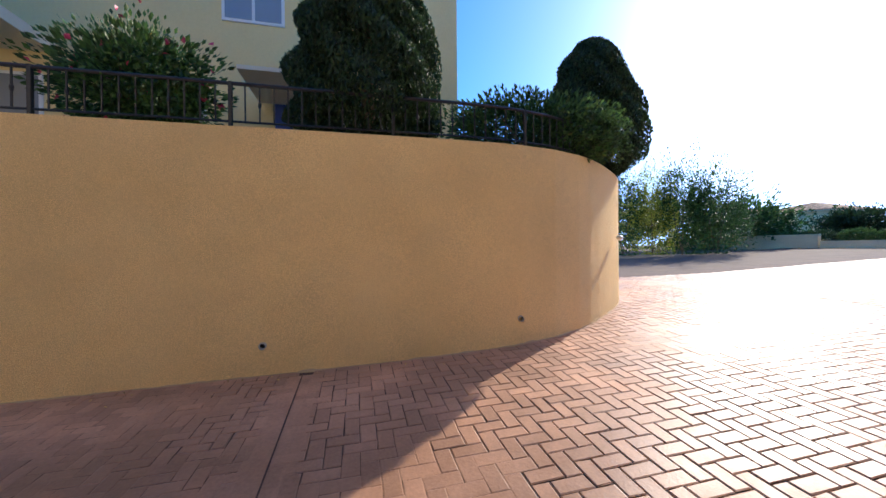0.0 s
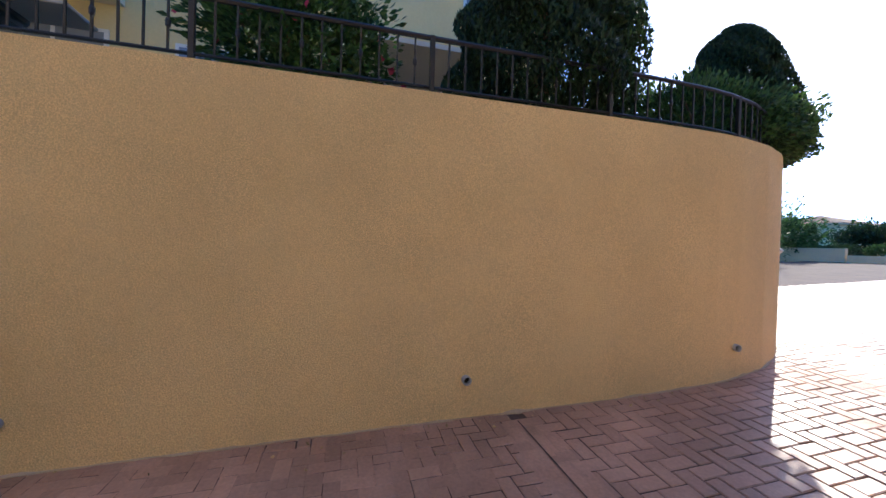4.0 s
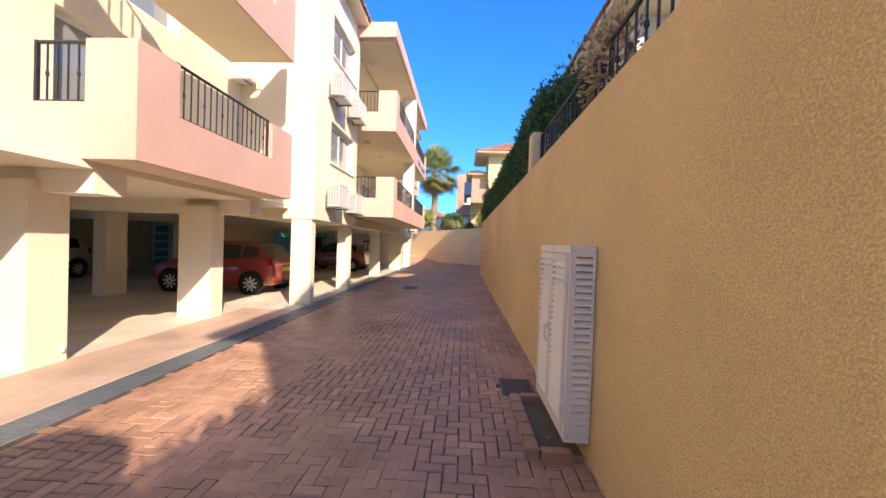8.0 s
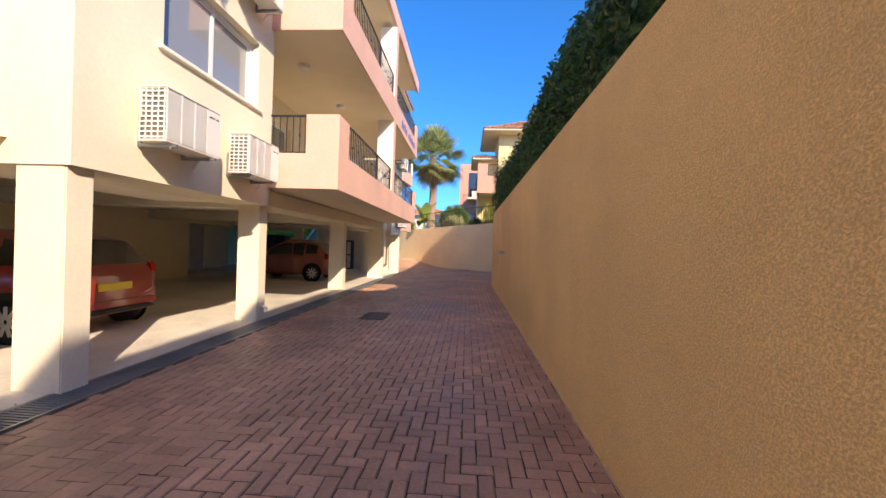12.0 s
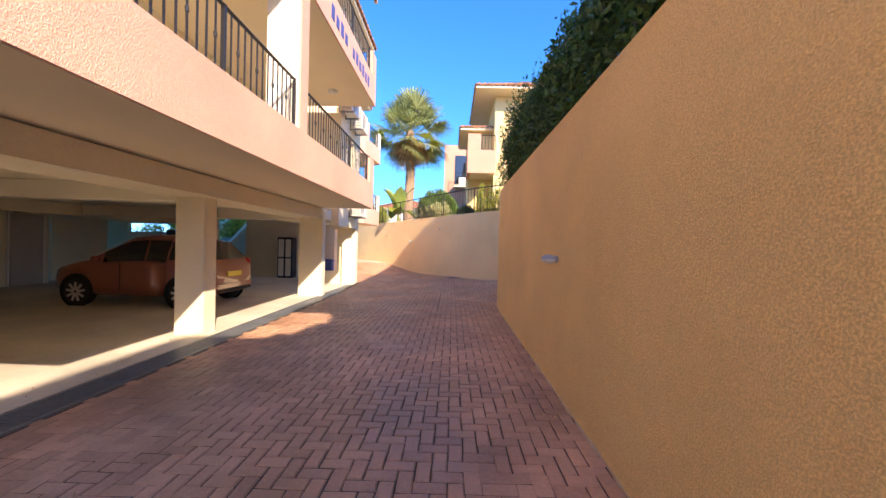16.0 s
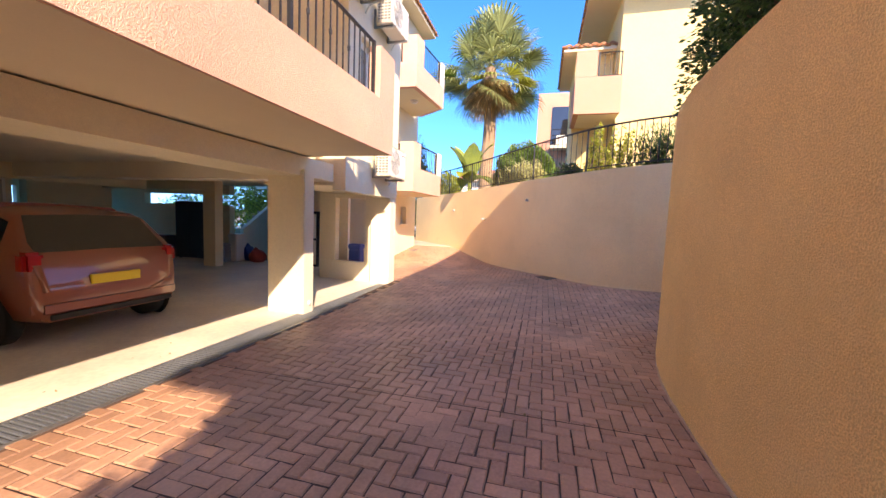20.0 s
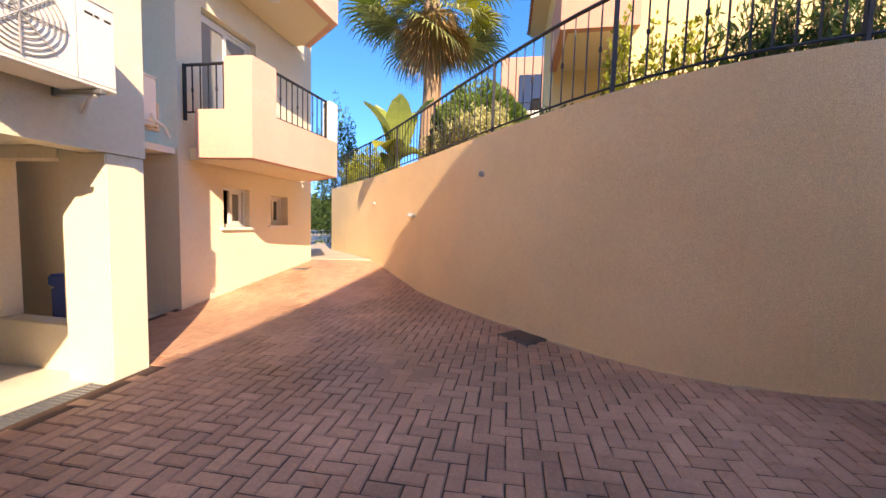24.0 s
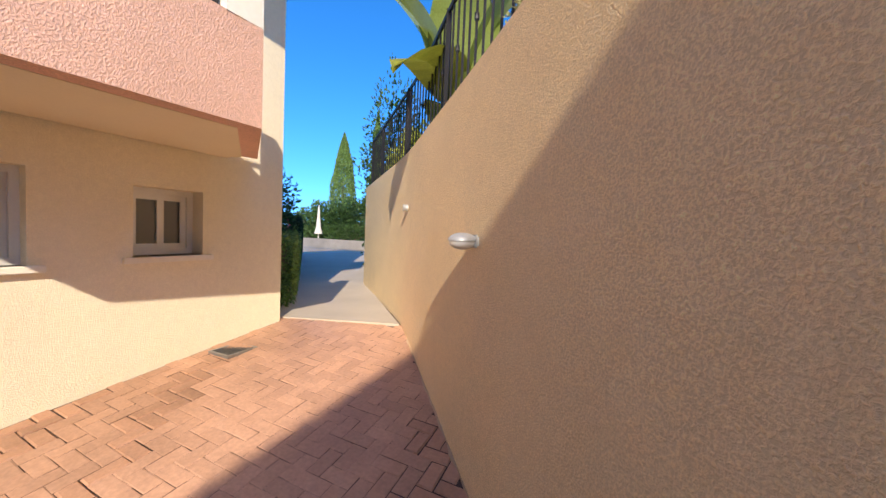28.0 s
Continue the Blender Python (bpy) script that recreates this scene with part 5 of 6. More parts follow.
            bmesh.ops.create_cone(own, cap_ends=True, segments=28, radius1=0.30, radius2=0.30, depth=0.19, matrix=Matrix.Translation((xw, s * (width / 2 - 0.09), 0.30)) @ Matrix.Rotation(math.pi / 2, 4, "X"))
            bmesh.ops.bevel(own, geom=own.edges, offset=0.025, segments=2, affect="EDGES", clamp_overlap=True)
            w = part("wheel", own, M_RUBBER, t, "black tyre", smooth=True)
            # solid black disc painted for the shade between the spokes
            own = bmesh.new()
            bmesh.ops.create_cone(own, cap_ends=True, segments=24, radius1=0.205, radius2=0.205, depth=0.02, matrix=Matrix.Translation((xw, s * (width / 2 + 0.005), 0.30)) @ Matrix.Rotation(math.pi / 2, 4, "X"))
            part("rim", own, M_RUBBER, w, "black disc in place of the shaded hollow behind the spokes")
            for k in range(9):
                own = box(-0.024, -0.012, 0.03, 0.024, 0.012, 0.20, 0.005)
                bmesh.ops.transform(own, matrix=Matrix.Translation((xw, s * (width / 2 + 0.018), 0.30)) @ Matrix.Rotation(2 * math.pi * k / 9, 4, "Y"), verts=own.verts)
                part("spoke", own, M_RIM, w)
            # flat black disc on the flank, painted for the shaded wheel arch
            own = bmesh.new()
            bmesh.ops.create_circle(own, cap_ends=True, segments=24, radius=0.36, matrix=Matrix.Translation((xw, s * (width / 2 + 0.0015), 0.32)) @ Matrix.Rotation(math.pi / 2, 4, "X"))
            part("wheel_arch", own, M_DARK, t)
    part("rear_bumper", box(h - 0.14, -width / 2 + 0.09, 0.32, h + 0.045, width / 2 - 0.09, 0.55, 0.07), paint, t)
    part("number_plate", box(h - 0.01, -0.26, 0.64, h + 0.03, 0.26, 0.75, 0.004), M_PLATE, t, "blank yellow plate")
    part("bumper_trim", box(h + 0.03, -width / 2 + 0.2, 0.31, h + 0.056, width / 2 - 0.2, 0.37, 0.008), M_RUBBER, t)
    return t


c = car(M_RED, "red five-door hatchback parked in the garage", 3.62)
c.matrix_basis = pose(-7.085, 11.98, 0.012, 0, 0, 0)
c2 = car(M_ORANGE, "orange-red small hatchback parked between garage columns", 3.52, 1.68, 1.53)
c2.matrix_basis = pose(-6.87, 20.8, 0.012, 0, 0, 0)
c3 = car(M_CARW, "white hatchback parked at the back of the garage")
c3.matrix_basis = pose(-14.2, 11.9, 0.012, 0, 0, 90)


# ---- fences and plants above the walls ----
fence_line = [p for p in shifted(wall_line, 0.14) if p[1] < 6.9 and p[0] < 8]
railing("railing", fence_line + [(1.09, 6.8)], 2.84, 0.50, "low black iron railing on top of the retaining wall", zs=east_top, gap=0.145, post_every=1.75)
far_rail = [p for p in shifted(far_line, 0.12) if p[0] < 6]
railing("railing", far_rail, 2.75, 0.95, "black iron railing along the curved wall", zs=north_top, gap=0.145, post_every=1.75)
tagged(part("pillar", box(0.952, 6.84, 2.70, 1.22, 7.10, 3.33, 0.015), M_WALL2), "short beige stucco pillar ending the railing", "pillar", kind="structure")
rng = np.random.default_rng(11)
hedge = thing("hedge", "dense dark green clipped hedge hanging over the wall", "hedge", at=(1.5, 14, 2.7))
n = 60000
yy = rng.uniform(7.15, 22.2, n)
hw = 1.12 + 0.32 * np.exp(-((yy - 8.6) / 1.3) ** 2) + 0.28 * np.sin(yy * 1.7) * np.sin(yy * 0.63 + 1) + 0.12 * np.sin(yy * 4.1)
ang = rng.uniform(-0.15, math.pi + 0.15, n)
rad = 1 - 0.3 * rng.random(n) ** 2 + rng.normal(0, 0.05, n)
front = wall_x(np.clip(yy, 0, 21)) + 0.64 + 0.3 * np.clip(yy - 19, 0, 4)
px = front - np.cos(ang) * 0.62 * rad
pz = 2.78 + np.abs(np.sin(ang)) ** 0.7 * np.sign(np.sin(ang)) * (hw * 1.15 + 0.15) * rad
leaves("foliage", np.stack([px, yy, np.maximum(pz, 2.80 + 0.06 * rng.random(n))], 1), 0.085, M_LEAF, hedge, seed=2)
for y in np.arange(7.4, 22, 0.8):
    part("stem", tube([(1.5 + max(0, y - 19) * 0.3, y, 2.6), (1.45 + max(0, y - 19) * 0.3, y + 0.1, 3.1), (1.55 + max(0, y - 19) * 0.3, y - 0.1, 3.6)], 0.03, 5, None, 0.012), M_BARK, hedge)


def bush(name, label, x, y, z, rx, ry, rz, n, size, m, seed, flowers=0, category="bush", lump=0.2):
    t = thing(name, label, category, at=(x, y, z))
    r = np.random.default_rng(seed)
    pts = np.concatenate([blob_pts(r, n // 2, x, y, z + rz, rx, ry, rz, lump), blob_pts(r, n // 4, x + rx * 0.35, y + ry * 0.3, z + rz * 1.25, rx * 0.6, ry * 0.6, rz * 0.6, lump), blob_pts(r, n // 4, x - rx * 0.4, y - ry * 0.35, z + rz * 0.9, rx * 0.6, ry * 0.6, rz * 0.7, lump)])
    pts[:, 2] = np.maximum(pts[:, 2], z + 0.02)
    leaves("foliage", pts, size, m, t, seed)
    if flowers:
        leaves("blossoms", blob_pts(r, flowers, x, y, z + rz, rx * 1.05, ry * 1.05, rz * 1.05, lump, 0.1), size * 0.9, M_FLOWER, t, seed + 1, ratio=0.9)
    own = bmesh.new()
    for k in range(4):
        a = k * 1.7 + seed
        tube([(x, y, z - 0.1), (x + 0.3 * rx * math.cos(a), y + 0.3 * ry * math.sin(a), z + rz * 0.7), (x + 0.6 * rx * math.cos(a), y + 0.6 * ry * math.sin(a), z + rz * 1.3)], 0.03, 5, own, 0.01)
    part("stems", own, M_BARK, t)
    return t


def stem_shrub(name, label, x, y, z, spread, h, stems, per_stem, size, ratio, m, seed):
    """Loose shrub of upright bending stems, each with leaves set along it."""
    t = thing(name, label, "bush", at=(x, y, z))
    g = np.random.default_rng(seed)
    own, pts = bmesh.new(), []
    for k in range(stems):
        bx, by = x + g.normal(0, spread * 0.45), y + g.normal(0, spread * 0.2)
        lx, ly, hh = g.normal(0, 0.22), g.normal(0, 0.15), h * g.uniform(0.6, 1.1)
        line = [(bx + lx * s_ ** 2, by + ly * s_ ** 2, z + hh * s_) for s_ in (0, 0.35, 0.7, 1.0)]
        tube(line, 0.011, 5, own, 0.004)
        s_ = g.uniform(0.25, 1.02, per_stem)
        pts.append(np.stack([bx + lx * s_ ** 2, by + ly * s_ ** 2, z + hh * s_], 1) + g.normal(0, size * 0.42, (per_stem, 3)))
    part("stems", own, M_BARK, t)
    leaves("foliage", np.concatenate(pts), size, m, t, seed, ratio=ratio, up=1.2)
    return t


def conifer(label, x, y, z, r, h, n, seed, m=M_LEAFD, size=0.13, blunt=0.55):
    t = thing("cypress_tree", label, "tree", at=(x, y, z))
    part("trunk", tube([(x, y, z - 0.1), (x, y, z + h * 0.5), (x, y, z + h * 0.9)], 0.09 + 0.01 * h, 8, None, 0.02), M_BARK, t)
    g = np.random.default_rng(seed)
    k = g.random(n) ** 0.8
    prof = np.minimum(1, (k / 0.16) ** 0.6) * (1 - k ** 2.2) ** blunt
    a = g.uniform(0, 2 * math.pi, n)
    rr = r * prof * (1 - 0.35 * g.random(n) ** 2) * (1 + 0.10 * np.sin(a * 7 + k * 22) + 0.06 * np.sin(a * 3 - k * 9))
    leaves("crown", np.stack([x + rr * np.cos(a), y + rr * np.sin(a), z + 0.05 + k * h], 1), size, m, t, seed, ratio=0.35, up=1.6)
    return t


conifer("broad dark green cypress bush behind the railing", 1.9, -4.0, 2.7, 1.02, 2.9, 60000, 3, size=0.085)
conifer("dark green pointed cypress on the rounded wall corner", 2.95, -8.3, 2.7, 0.95, 2.75, 50000, 4, size=0.085)
bush("hedge_bush", "rounded dark green hedge bushes behind the railing", 1.95, -6.6, 2.7, 0.72, 1.4, 0.58, 18000, 0.07, M_LEAF, 5)
bush("flowering_bush", "bougainvillea bush with dark leaves and pink flowers", 1.75, -1.35, 2.7, 0.65, 0.85, 0.72, 9000, 0.08, M_LEAF, 6, flowers=60)
bush("climbing_plant", "straggling creeper with dry red leaves on the railing", 1.2, 4.6, 2.8, 0.22, 0.5, 0.42, 800, 0.06, M_DRY, 7)
bush("olive_bush", "grey-green bush behind the railing", 1.6, 6.7, 2.85, 0.42, 0.62, 0.72, 4200, 0.06, M_LEAF, 8, lump=0.45)
bush("creeper_bush", "dense green creeper bush on the wall top railing", -0.85, 29.75, 2.45, 0.9, 0.62, 0.80, 22000, 0.075, M_LEAFC, 9, lump=0.12)
for vx, vy, vz, vr in ((-0.55, 28.75, 2.60, 0.30), (-0.92, 28.98, 2.62, 0.32), (-1.28, 29.32, 2.60, 0.32), (-1.62, 29.70, 2.55, 0.28)):
    bush("variegated_bush", "pale variegated creeper cascading through the railing", vx, vy, vz, vr, vr * 0.9, 0.36, 2600, 0.055, M_LEAFV, int(-vx * 10), lump=0.35)
bush("orange_bush", "yellow and green shrub at the end of the wall", -4.9, 34.6, 2.0, 0.9, 0.9, 0.9, 7000, 0.10, M_LEAFY, 14)
bush("dark_bush", "dark green shrub behind the railing", 0.45, 28.7, 2.4, 0.42, 0.4, 0.42, 4000, 0.08, M_LEAFD, 15)


def box_hedge(label, a, b, z, w, h, n, size, seed, m=M_LEAF):
    t = thing("clipped_hedge", label, "hedge", at=((a[0] + b[0]) / 2, (a[1] + b[1]) / 2, z))
    g = np.random.default_rng(seed)
    u = g.random(n); q = g.uniform(-1, 1, (n, 2))
    big = np.argmax(np.abs(q), 1); edge = g.random(n) < 0.85
    for k in (0, 1):
        sel = edge & (big == k); q[sel, k] = np.sign(q[sel, k]) * g.uniform(0.86, 1.04, sel.sum())
    d = np.array([b[0] - a[0], b[1] - a[1]]); nr = np.array([-d[1], d[0]]) / np.linalg.norm(d)
    top = h * (1 + 0.05 * np.sin(u * 23))
    pts = np.stack([a[0] + d[0] * u + nr[0] * q[:, 0] * w / 2, a[1] + d[1] * u + nr[1] * q[:, 0] * w / 2, z + 0.03 + top * (q[:, 1] * 0.5 + 0.5)], 1)
    leaves("foliage", pts, size, m, t, seed)
    own = bmesh.new()
    for k in range(8):
        x, y = a[0] + d[0] * (k + 0.5) / 8, a[1] + d[1] * (k + 0.5) / 8
        tube([(x, y, z - 0.1), (x + 0.05, y, z + h * 0.5), (x, y + 0.08, z + h * 0.9)], 0.025, 5, own, 0.01)
    part("stems", own, M_BARK, t)


box_hedge("clipped hedge with brownish new leaves beside the path", (-5.50, 31.15), (-8.6, 34.25), 0.5, 0.62, 0.92, 18000, 0.06, 16, M_LEAFC)
box_hedge("taller dark clipped hedge along the path", (-8.9, 34.4), (-12.3, 37.8), 0.5, 0.8, 1.35, 14000, 0.08, 26, M_LEAFD)
box_hedge("tall green hedge outside the garage's rear openings", (-18.6, -8.0), (-18.6, 26.0), -0.1, 0.9, 2.1, 42000, 0.18, 36)
box_hedge("bright green hedge behind the garage end wall", (-15.5, 33.2), (-8.6, 33.6), 0.0, 0.9, 3.6, 26000, 0.17, 37, M_LEAFY)
bush("flowering_bush", "tall loose shrub with red flowers behind the hedge", -8.6, 33.1, 0.5, 0.9, 0.9, 1.35, 6000, 0.10, M_LEAF, 27, flowers=90)
bush("garden_tree", "loose dark green tree beyond the end of the wall", -7.3, 37.0, 0.5, 0.9, 0.9, 2.65, 7000, 0.12, M_LEAF, 28, category="tree", lump=0.4)
bush("hedge_row", "low clipped hedge along the pool terrace", -16.5, 45.5, 0.6, 5.0, 0.8, 0.6, 12000, 0.12, M_LEAF, 17, lump=0.08)
bush("tree_shrubs", "mixed green garden shrubs by the pool", -17, 47, 0.6, 4.5, 2.0, 1.4, 14000, 0.2, M_LEAF, 18)
bush("tree_shrubs", "mixed green garden shrubs by the pool", -12.2, 47, 0.6, 2.5, 2.0, 1.3, 9000, 0.18, M_LEAF, 19)
conifer("tall dark cypress beyond the pool", -27.0, 58.2, 0.5, 1.45, 10.9, 22000, 20, m=M_LEAFC, size=0.22, blunt=0.9)
conifer("tall slender dark cypress far beyond the pool", -23.3, 58.8, 0.5, 0.75, 13.0, 16000, 21, m=M_LEAFC, size=0.2, blunt=0.8)


for i, (x, y, r_, h_) in enumerate(((1.45, 21.2, 0.5, 0.95), (1.75, 22.1, 0.55, 0.8), (1.35, 19.6, 0.45, 0.9))):
    bush("olive_shrub", "loose dark green shrub leaning over the wall end", x, y, 2.75, r_, r_ + 0.2, h_, 9500, 0.055, M_LEAF, 70 + i, lump=0.35)
for i, (x, y, h_) in enumerate(((1.25, 27.75, 1.55), (1.7, 27.55, 1.25))):
    stem_shrub("yellow_shrub", "sparse yellow-green shrub behind the railing", x, y, 2.4, 0.8, h_, 18, 60, 0.08, 0.55, M_LEAFY, 60 + i)
for i, (x, y, h_) in enumerate(((2.3, 27.2, 1.4), (2.9, 27.0, 1.55), (3.6, 27.0, 1.6), (4.3, 27.1, 1.5), (5.0, 27.3, 1.55))):
    stem_shrub("oleander_bush", "upright dark green oleander with long narrow leaves behind the railing", x, y, 2.4, 0.8, h_, 26, 75, 0.15, 0.17, M_LEAF, 80 + i)

# palm with a skirt of dry fronds
def fan_palm(x, y, z0, zc, label):
    t = thing("palm_tree", label, "palm tree", at=(x, y, z0))
    own = tube([(x + 0.05 * math.sin(k), y, z0 + (zc - z0) * k / 12) for k in range(13)], 0.33, 14, None, 0.24)
    for v in own.verts:
        v.co.x += 0.015 * math.sin(v.co.z * 30); v.co.y += 0.015 * math.cos(v.co.z * 27)
    part("trunk", own, M_PALMT, t)
    g = np.random.default_rng(5)
    down = Vector((0, 0, -1))
    for kind, count, low, high, m in (("green_fronds", 64, -0.8, 1.45, M_PALM), ("yellow_fronds", 6, -0.5, -0.1, M_LEAFY), ("dry_fronds", 30, -1.5, -0.85, M_DRY)):
        V, F = [], []
        for i in range(count):
            az = i * 2.39996 + g.uniform(-0.3, 0.3)
            el = low + (high - low) * ((i + g.random()) / count) ** 0.85
            ls = g.uniform(1.0, 1.55) if kind != "dry_fronds" else g.uniform(0.5, 0.9)
            d = Vector((math.cos(az) * math.cos(el), math.sin(az) * math.cos(el), math.sin(el)))
            roll = g.uniform(-0.5, 0.5)
            side = Matrix.Rotation(roll, 3, d) @ Vector((-math.sin(az), math.cos(az), 0))
            up = side.cross(d)
            start = Vector((x, y, zc)) + Vector((0, 0, g.uniform(-0.35, 0.25)))
            hub = start + d * ls + down * 0.10 * ls
            b = len(V)
            w = side * 0.02
            V += [tuple(start - w), tuple(start + w), tuple(hub + w), tuple(hub - w)]
            F.append((b, b + 1, b + 2, b + 3))
            m_seg = 24
            spread = 3.5 if kind != "dry_fronds" else 2.0
            L0 = g.uniform(1.1, 1.45)
            for s in range(m_seg):
                a = (s / (m_seg - 1) - 0.5) * spread
                dirv = (d * math.cos(a) + side * math.sin(a) - up * 0.12 * math.cos(a)).normalized()
                L = L0 * (0.72 + 0.28 * math.cos(a)) * g.uniform(0.9, 1.08)
                sag = g.uniform(0.35, 0.75)
                one = hub + dirv * L * 0.45
                two = hub + dirv * L * 0.78 + down * 0.10 * sag
                tip = hub + dirv * L * 0.95 + down * 0.48 * sag
                wv = dirv.cross(up).normalized() * (L * 0.45 * spread / m_seg * 0.52)
                b = len(V)
                V += [tuple(hub), tuple(one - wv), tuple(one + wv), tuple(two - wv * 0.6), tuple(two + wv * 0.6), tuple(tip)]
                F += [(b, b + 1, b + 2), (b + 1, b + 3, b + 4, b + 2), (b + 3, b + 5, b + 4)]
        raw(kind, V, F, m, t)
    return t


fan_palm(-2.7, 33.6, 0.5, 8.0, "tall fan palm with green crown and dry hanging fronds")

# banana plant
ban = thing("banana_plant", "banana plant with broad pale green leaves behind the railing", "plant", at=(-2.95, 31.35, 2.4))
part("stem", tube([(-2.95, 31.35, 2.2), (-2.95, 31.35, 3.1)], 0.10, 8, None, 0.06), M_LEAFB, ban)
g = np.random.default_rng(8)
for i in range(9):
    az, el = i * 2.4 + 0.3, (g.uniform(1.2, 1.5) if i < 5 else g.uniform(0.5, 0.9))
    own = bmesh.new()
    prev = None
    L = g.uniform(1.3, 1.7) if i < 5 else g.uniform(0.9, 1.2)
    for k in range(9):
        s = k / 8
        r = L * s
        bend = el - (0.25 if i < 5 else 0.8) * s * s
        cx_ = -2.95 + math.cos(az) * r * math.cos(bend)
        cy_ = 31.35 + math.sin(az) * r * math.cos(bend)
        cz_ = 2.95 + r * math.sin(bend)
        w = 0.32 * math.sin(math.pi * min(1, 0.05 + 0.95 * s)) ** 0.6 + 0.015
        sx, sy = -math.sin(az) * w, math.cos(az) * w
        row = [own.verts.new((cx_ - sx, cy_ - sy, cz_ + 0.06)), own.verts.new((cx_, cy_, cz_)), own.verts.new((cx_ + sx, cy_ + sy, cz_ + 0.06))]
        if prev:
            own.faces.new((prev[0], prev[1], row[1], row[0])); own.faces.new((prev[1], prev[2], row[2], row[1]))
        prev = row
    part("leaf", own, M_LEAFB if i < 6 else M_LEAFY, ban)


# ---- houses above the walls ----
def simple_house(name, label, x0, y0, x1, y1, z0, z1, wins, roof=True, m=M_CREAM, over=0.7, rise=1.3):
    t = thing(name, label, "house", at=((x0 + x1) / 2, (y0 + y1) / 2, z0))
    part("wall", box(x0, y0, z0, x1, y1, z1), m, t)
    for face, a, b, c, d in wins:
        if face == "x":
            fr = part("window", box(x0 - 0.03, a, b, x0 + 0.02, c, d, 0.005), M_PVC, t)
            mid = (a + c) / 2
            part("pane", box(x0 - 0.036, a + 0.06, b + 0.06, x0 - 0.025, mid - 0.03, d - 0.06), M_GLASS, fr)
            part("pane", box(x0 - 0.036, mid + 0.03, b + 0.06, x0 - 0.025, c - 0.06, d - 0.06), M_GLASS, fr)
        else:
            fr = part("window", box(a, y0 - 0.03, b, c, y0 + 0.02, d, 0.005), M_PVC, t)
            mid = (a + c) / 2
            part("pane", box(a + 0.06, y0 - 0.036, b + 0.06, mid - 0.03, y0 - 0.025, d - 0.06), M_GLASS, fr)
            part("pane", box(mid + 0.03, y0 - 0.036, b + 0.06, c - 0.06, y0 - 0.025, d - 0.06), M_GLASS, fr)
    if roof:
        tiled_roof(x0, y0, x1, y1, z1 + 0.14, rise, over, t)
    return t


r1 = simple_house("house", "cream two-storey house with tiled roof above the driveway", 5.06, -6.2, 14, 3.7, 2.6, 9.5, [("x", -5.2, 6.3, -4.0, 7.5), ("x", -4.6, 2.75, -2.6, 4.75), ("x", -0.9, 2.75, 0.9, 4.75), ("x", -2.4, 6.2, -1.2, 7.4), ("x", 1.8, 2.8, 3.2, 4.8)], over=0.5, m=M_YELLOW)
part("lower_wing", box(4.3, 3.71, 2.6, 9, 7.0, 7.45), M_CREAM, r1)
part("wing_slab", box(4.0, 3.72, 7.46, 9, 7.3, 7.75, 0.02), M_PINK, r1)
part("awning", prism([(3.5, -3.9), (5.0, -3.9), (5.0, -1.9), (3.5, -1.9)], 4.55, 4.62), M_AWN, r1, "beige awning")
part("shutter_panel", box(5.0, -2.55, 2.7, 5.05, -2.2, 4.6), M_BLUE, r1, "blue door panel")
part("balcony_slab", box(3.4, 1.6, 5.2, 5.05, 5.5, 5.4), M_SOFFIT, r1)
part("balcony_parapet", box(3.3, 1.6, 5.2, 3.395, 3.4, 6.25, 0.01), M_PINK, r1, "pink parapet")
part("balcony_parapet", box(3.3, 3.45, 5.2, 3.395, 5.5, 5.75, 0.01), M_PINK, r1, "pink parapet")
railing("railing", [(3.35, 3.5), (3.35, 5.45)], 5.72, 0.7, "black iron balcony railing")
part("ac_unit", box(4.75, 0.95, 2.75, 5.05, 1.7, 3.3, 0.02), M_WHITE, r1, "white air conditioner")
simple_house("house", "pink and cream house with tiled roof behind the hedge", 3.9, 10.4, 9.5, 20.5, 2.6, 7.25, [("x", 12.0, 5.2, 13.2, 6.6), ("x", 15.2, 5.2, 16.4, 6.6)], over=0.7, rise=1.5)
r3 = simple_house("house", "cream two-storey house with pink balcony and tiled roof", 1.8, 30.3, 10, 33.6, 2.3, 8.7, [], over=1.0, m=M_YELLOW)
part("lower_wing", box(0.58, 31.4, 2.3, 1.79, 34.4, 7.3), M_YELLOW, r3)
part("wing_slab", box(0.652, 29.753, 4.883, 1.795, 31.398, 5.03), M_SOFFIT, r3)
part("balcony_parapet", box(0.5, 29.6, 4.88, 1.795, 29.75, 5.95), M_PINK2, r3, "pink parapet")
part("balcony_parapet", box(0.5, 29.755, 4.88, 0.65, 31.398, 5.95), M_PINK2, r3, "pink parapet")
tiled_roof(0.58, 31.4, 1.37, 34.4, 7.45, 0.35, 0.42, r3)
railing("railing", [(1.15, 29.68), (1.77, 29.68)], 5.9, 0.75, "black iron balcony railing")
part("balcony_parapet", box(0.5, 29.602, 5.955, 1.1, 29.745, 6.7), M_PINK2, r3, "pink parapet")
r4 = simple_house("house", "pink distant house with balconies beyond the garden", -0.85, 40, 2.4, 46, 2.3, 9.0, [("y", 0.05, 3.2, 0.85, 5.0)], m=M_PINK2, roof=False)
part("balcony_slab", box(-0.1, 39.2, 5.75, 1.9, 39.99, 5.9), M_SOFFIT, r4)
part("balcony_parapet", box(-0.85, 39.1, 4.5, 1.9, 39.19, 5.2, 0.01), M_PINK2, r4, "pink parapet")
railing("railing", [(-0.05, 39.25), (1.85, 39.25)], 5.85, 0.9, "black iron balcony railing")
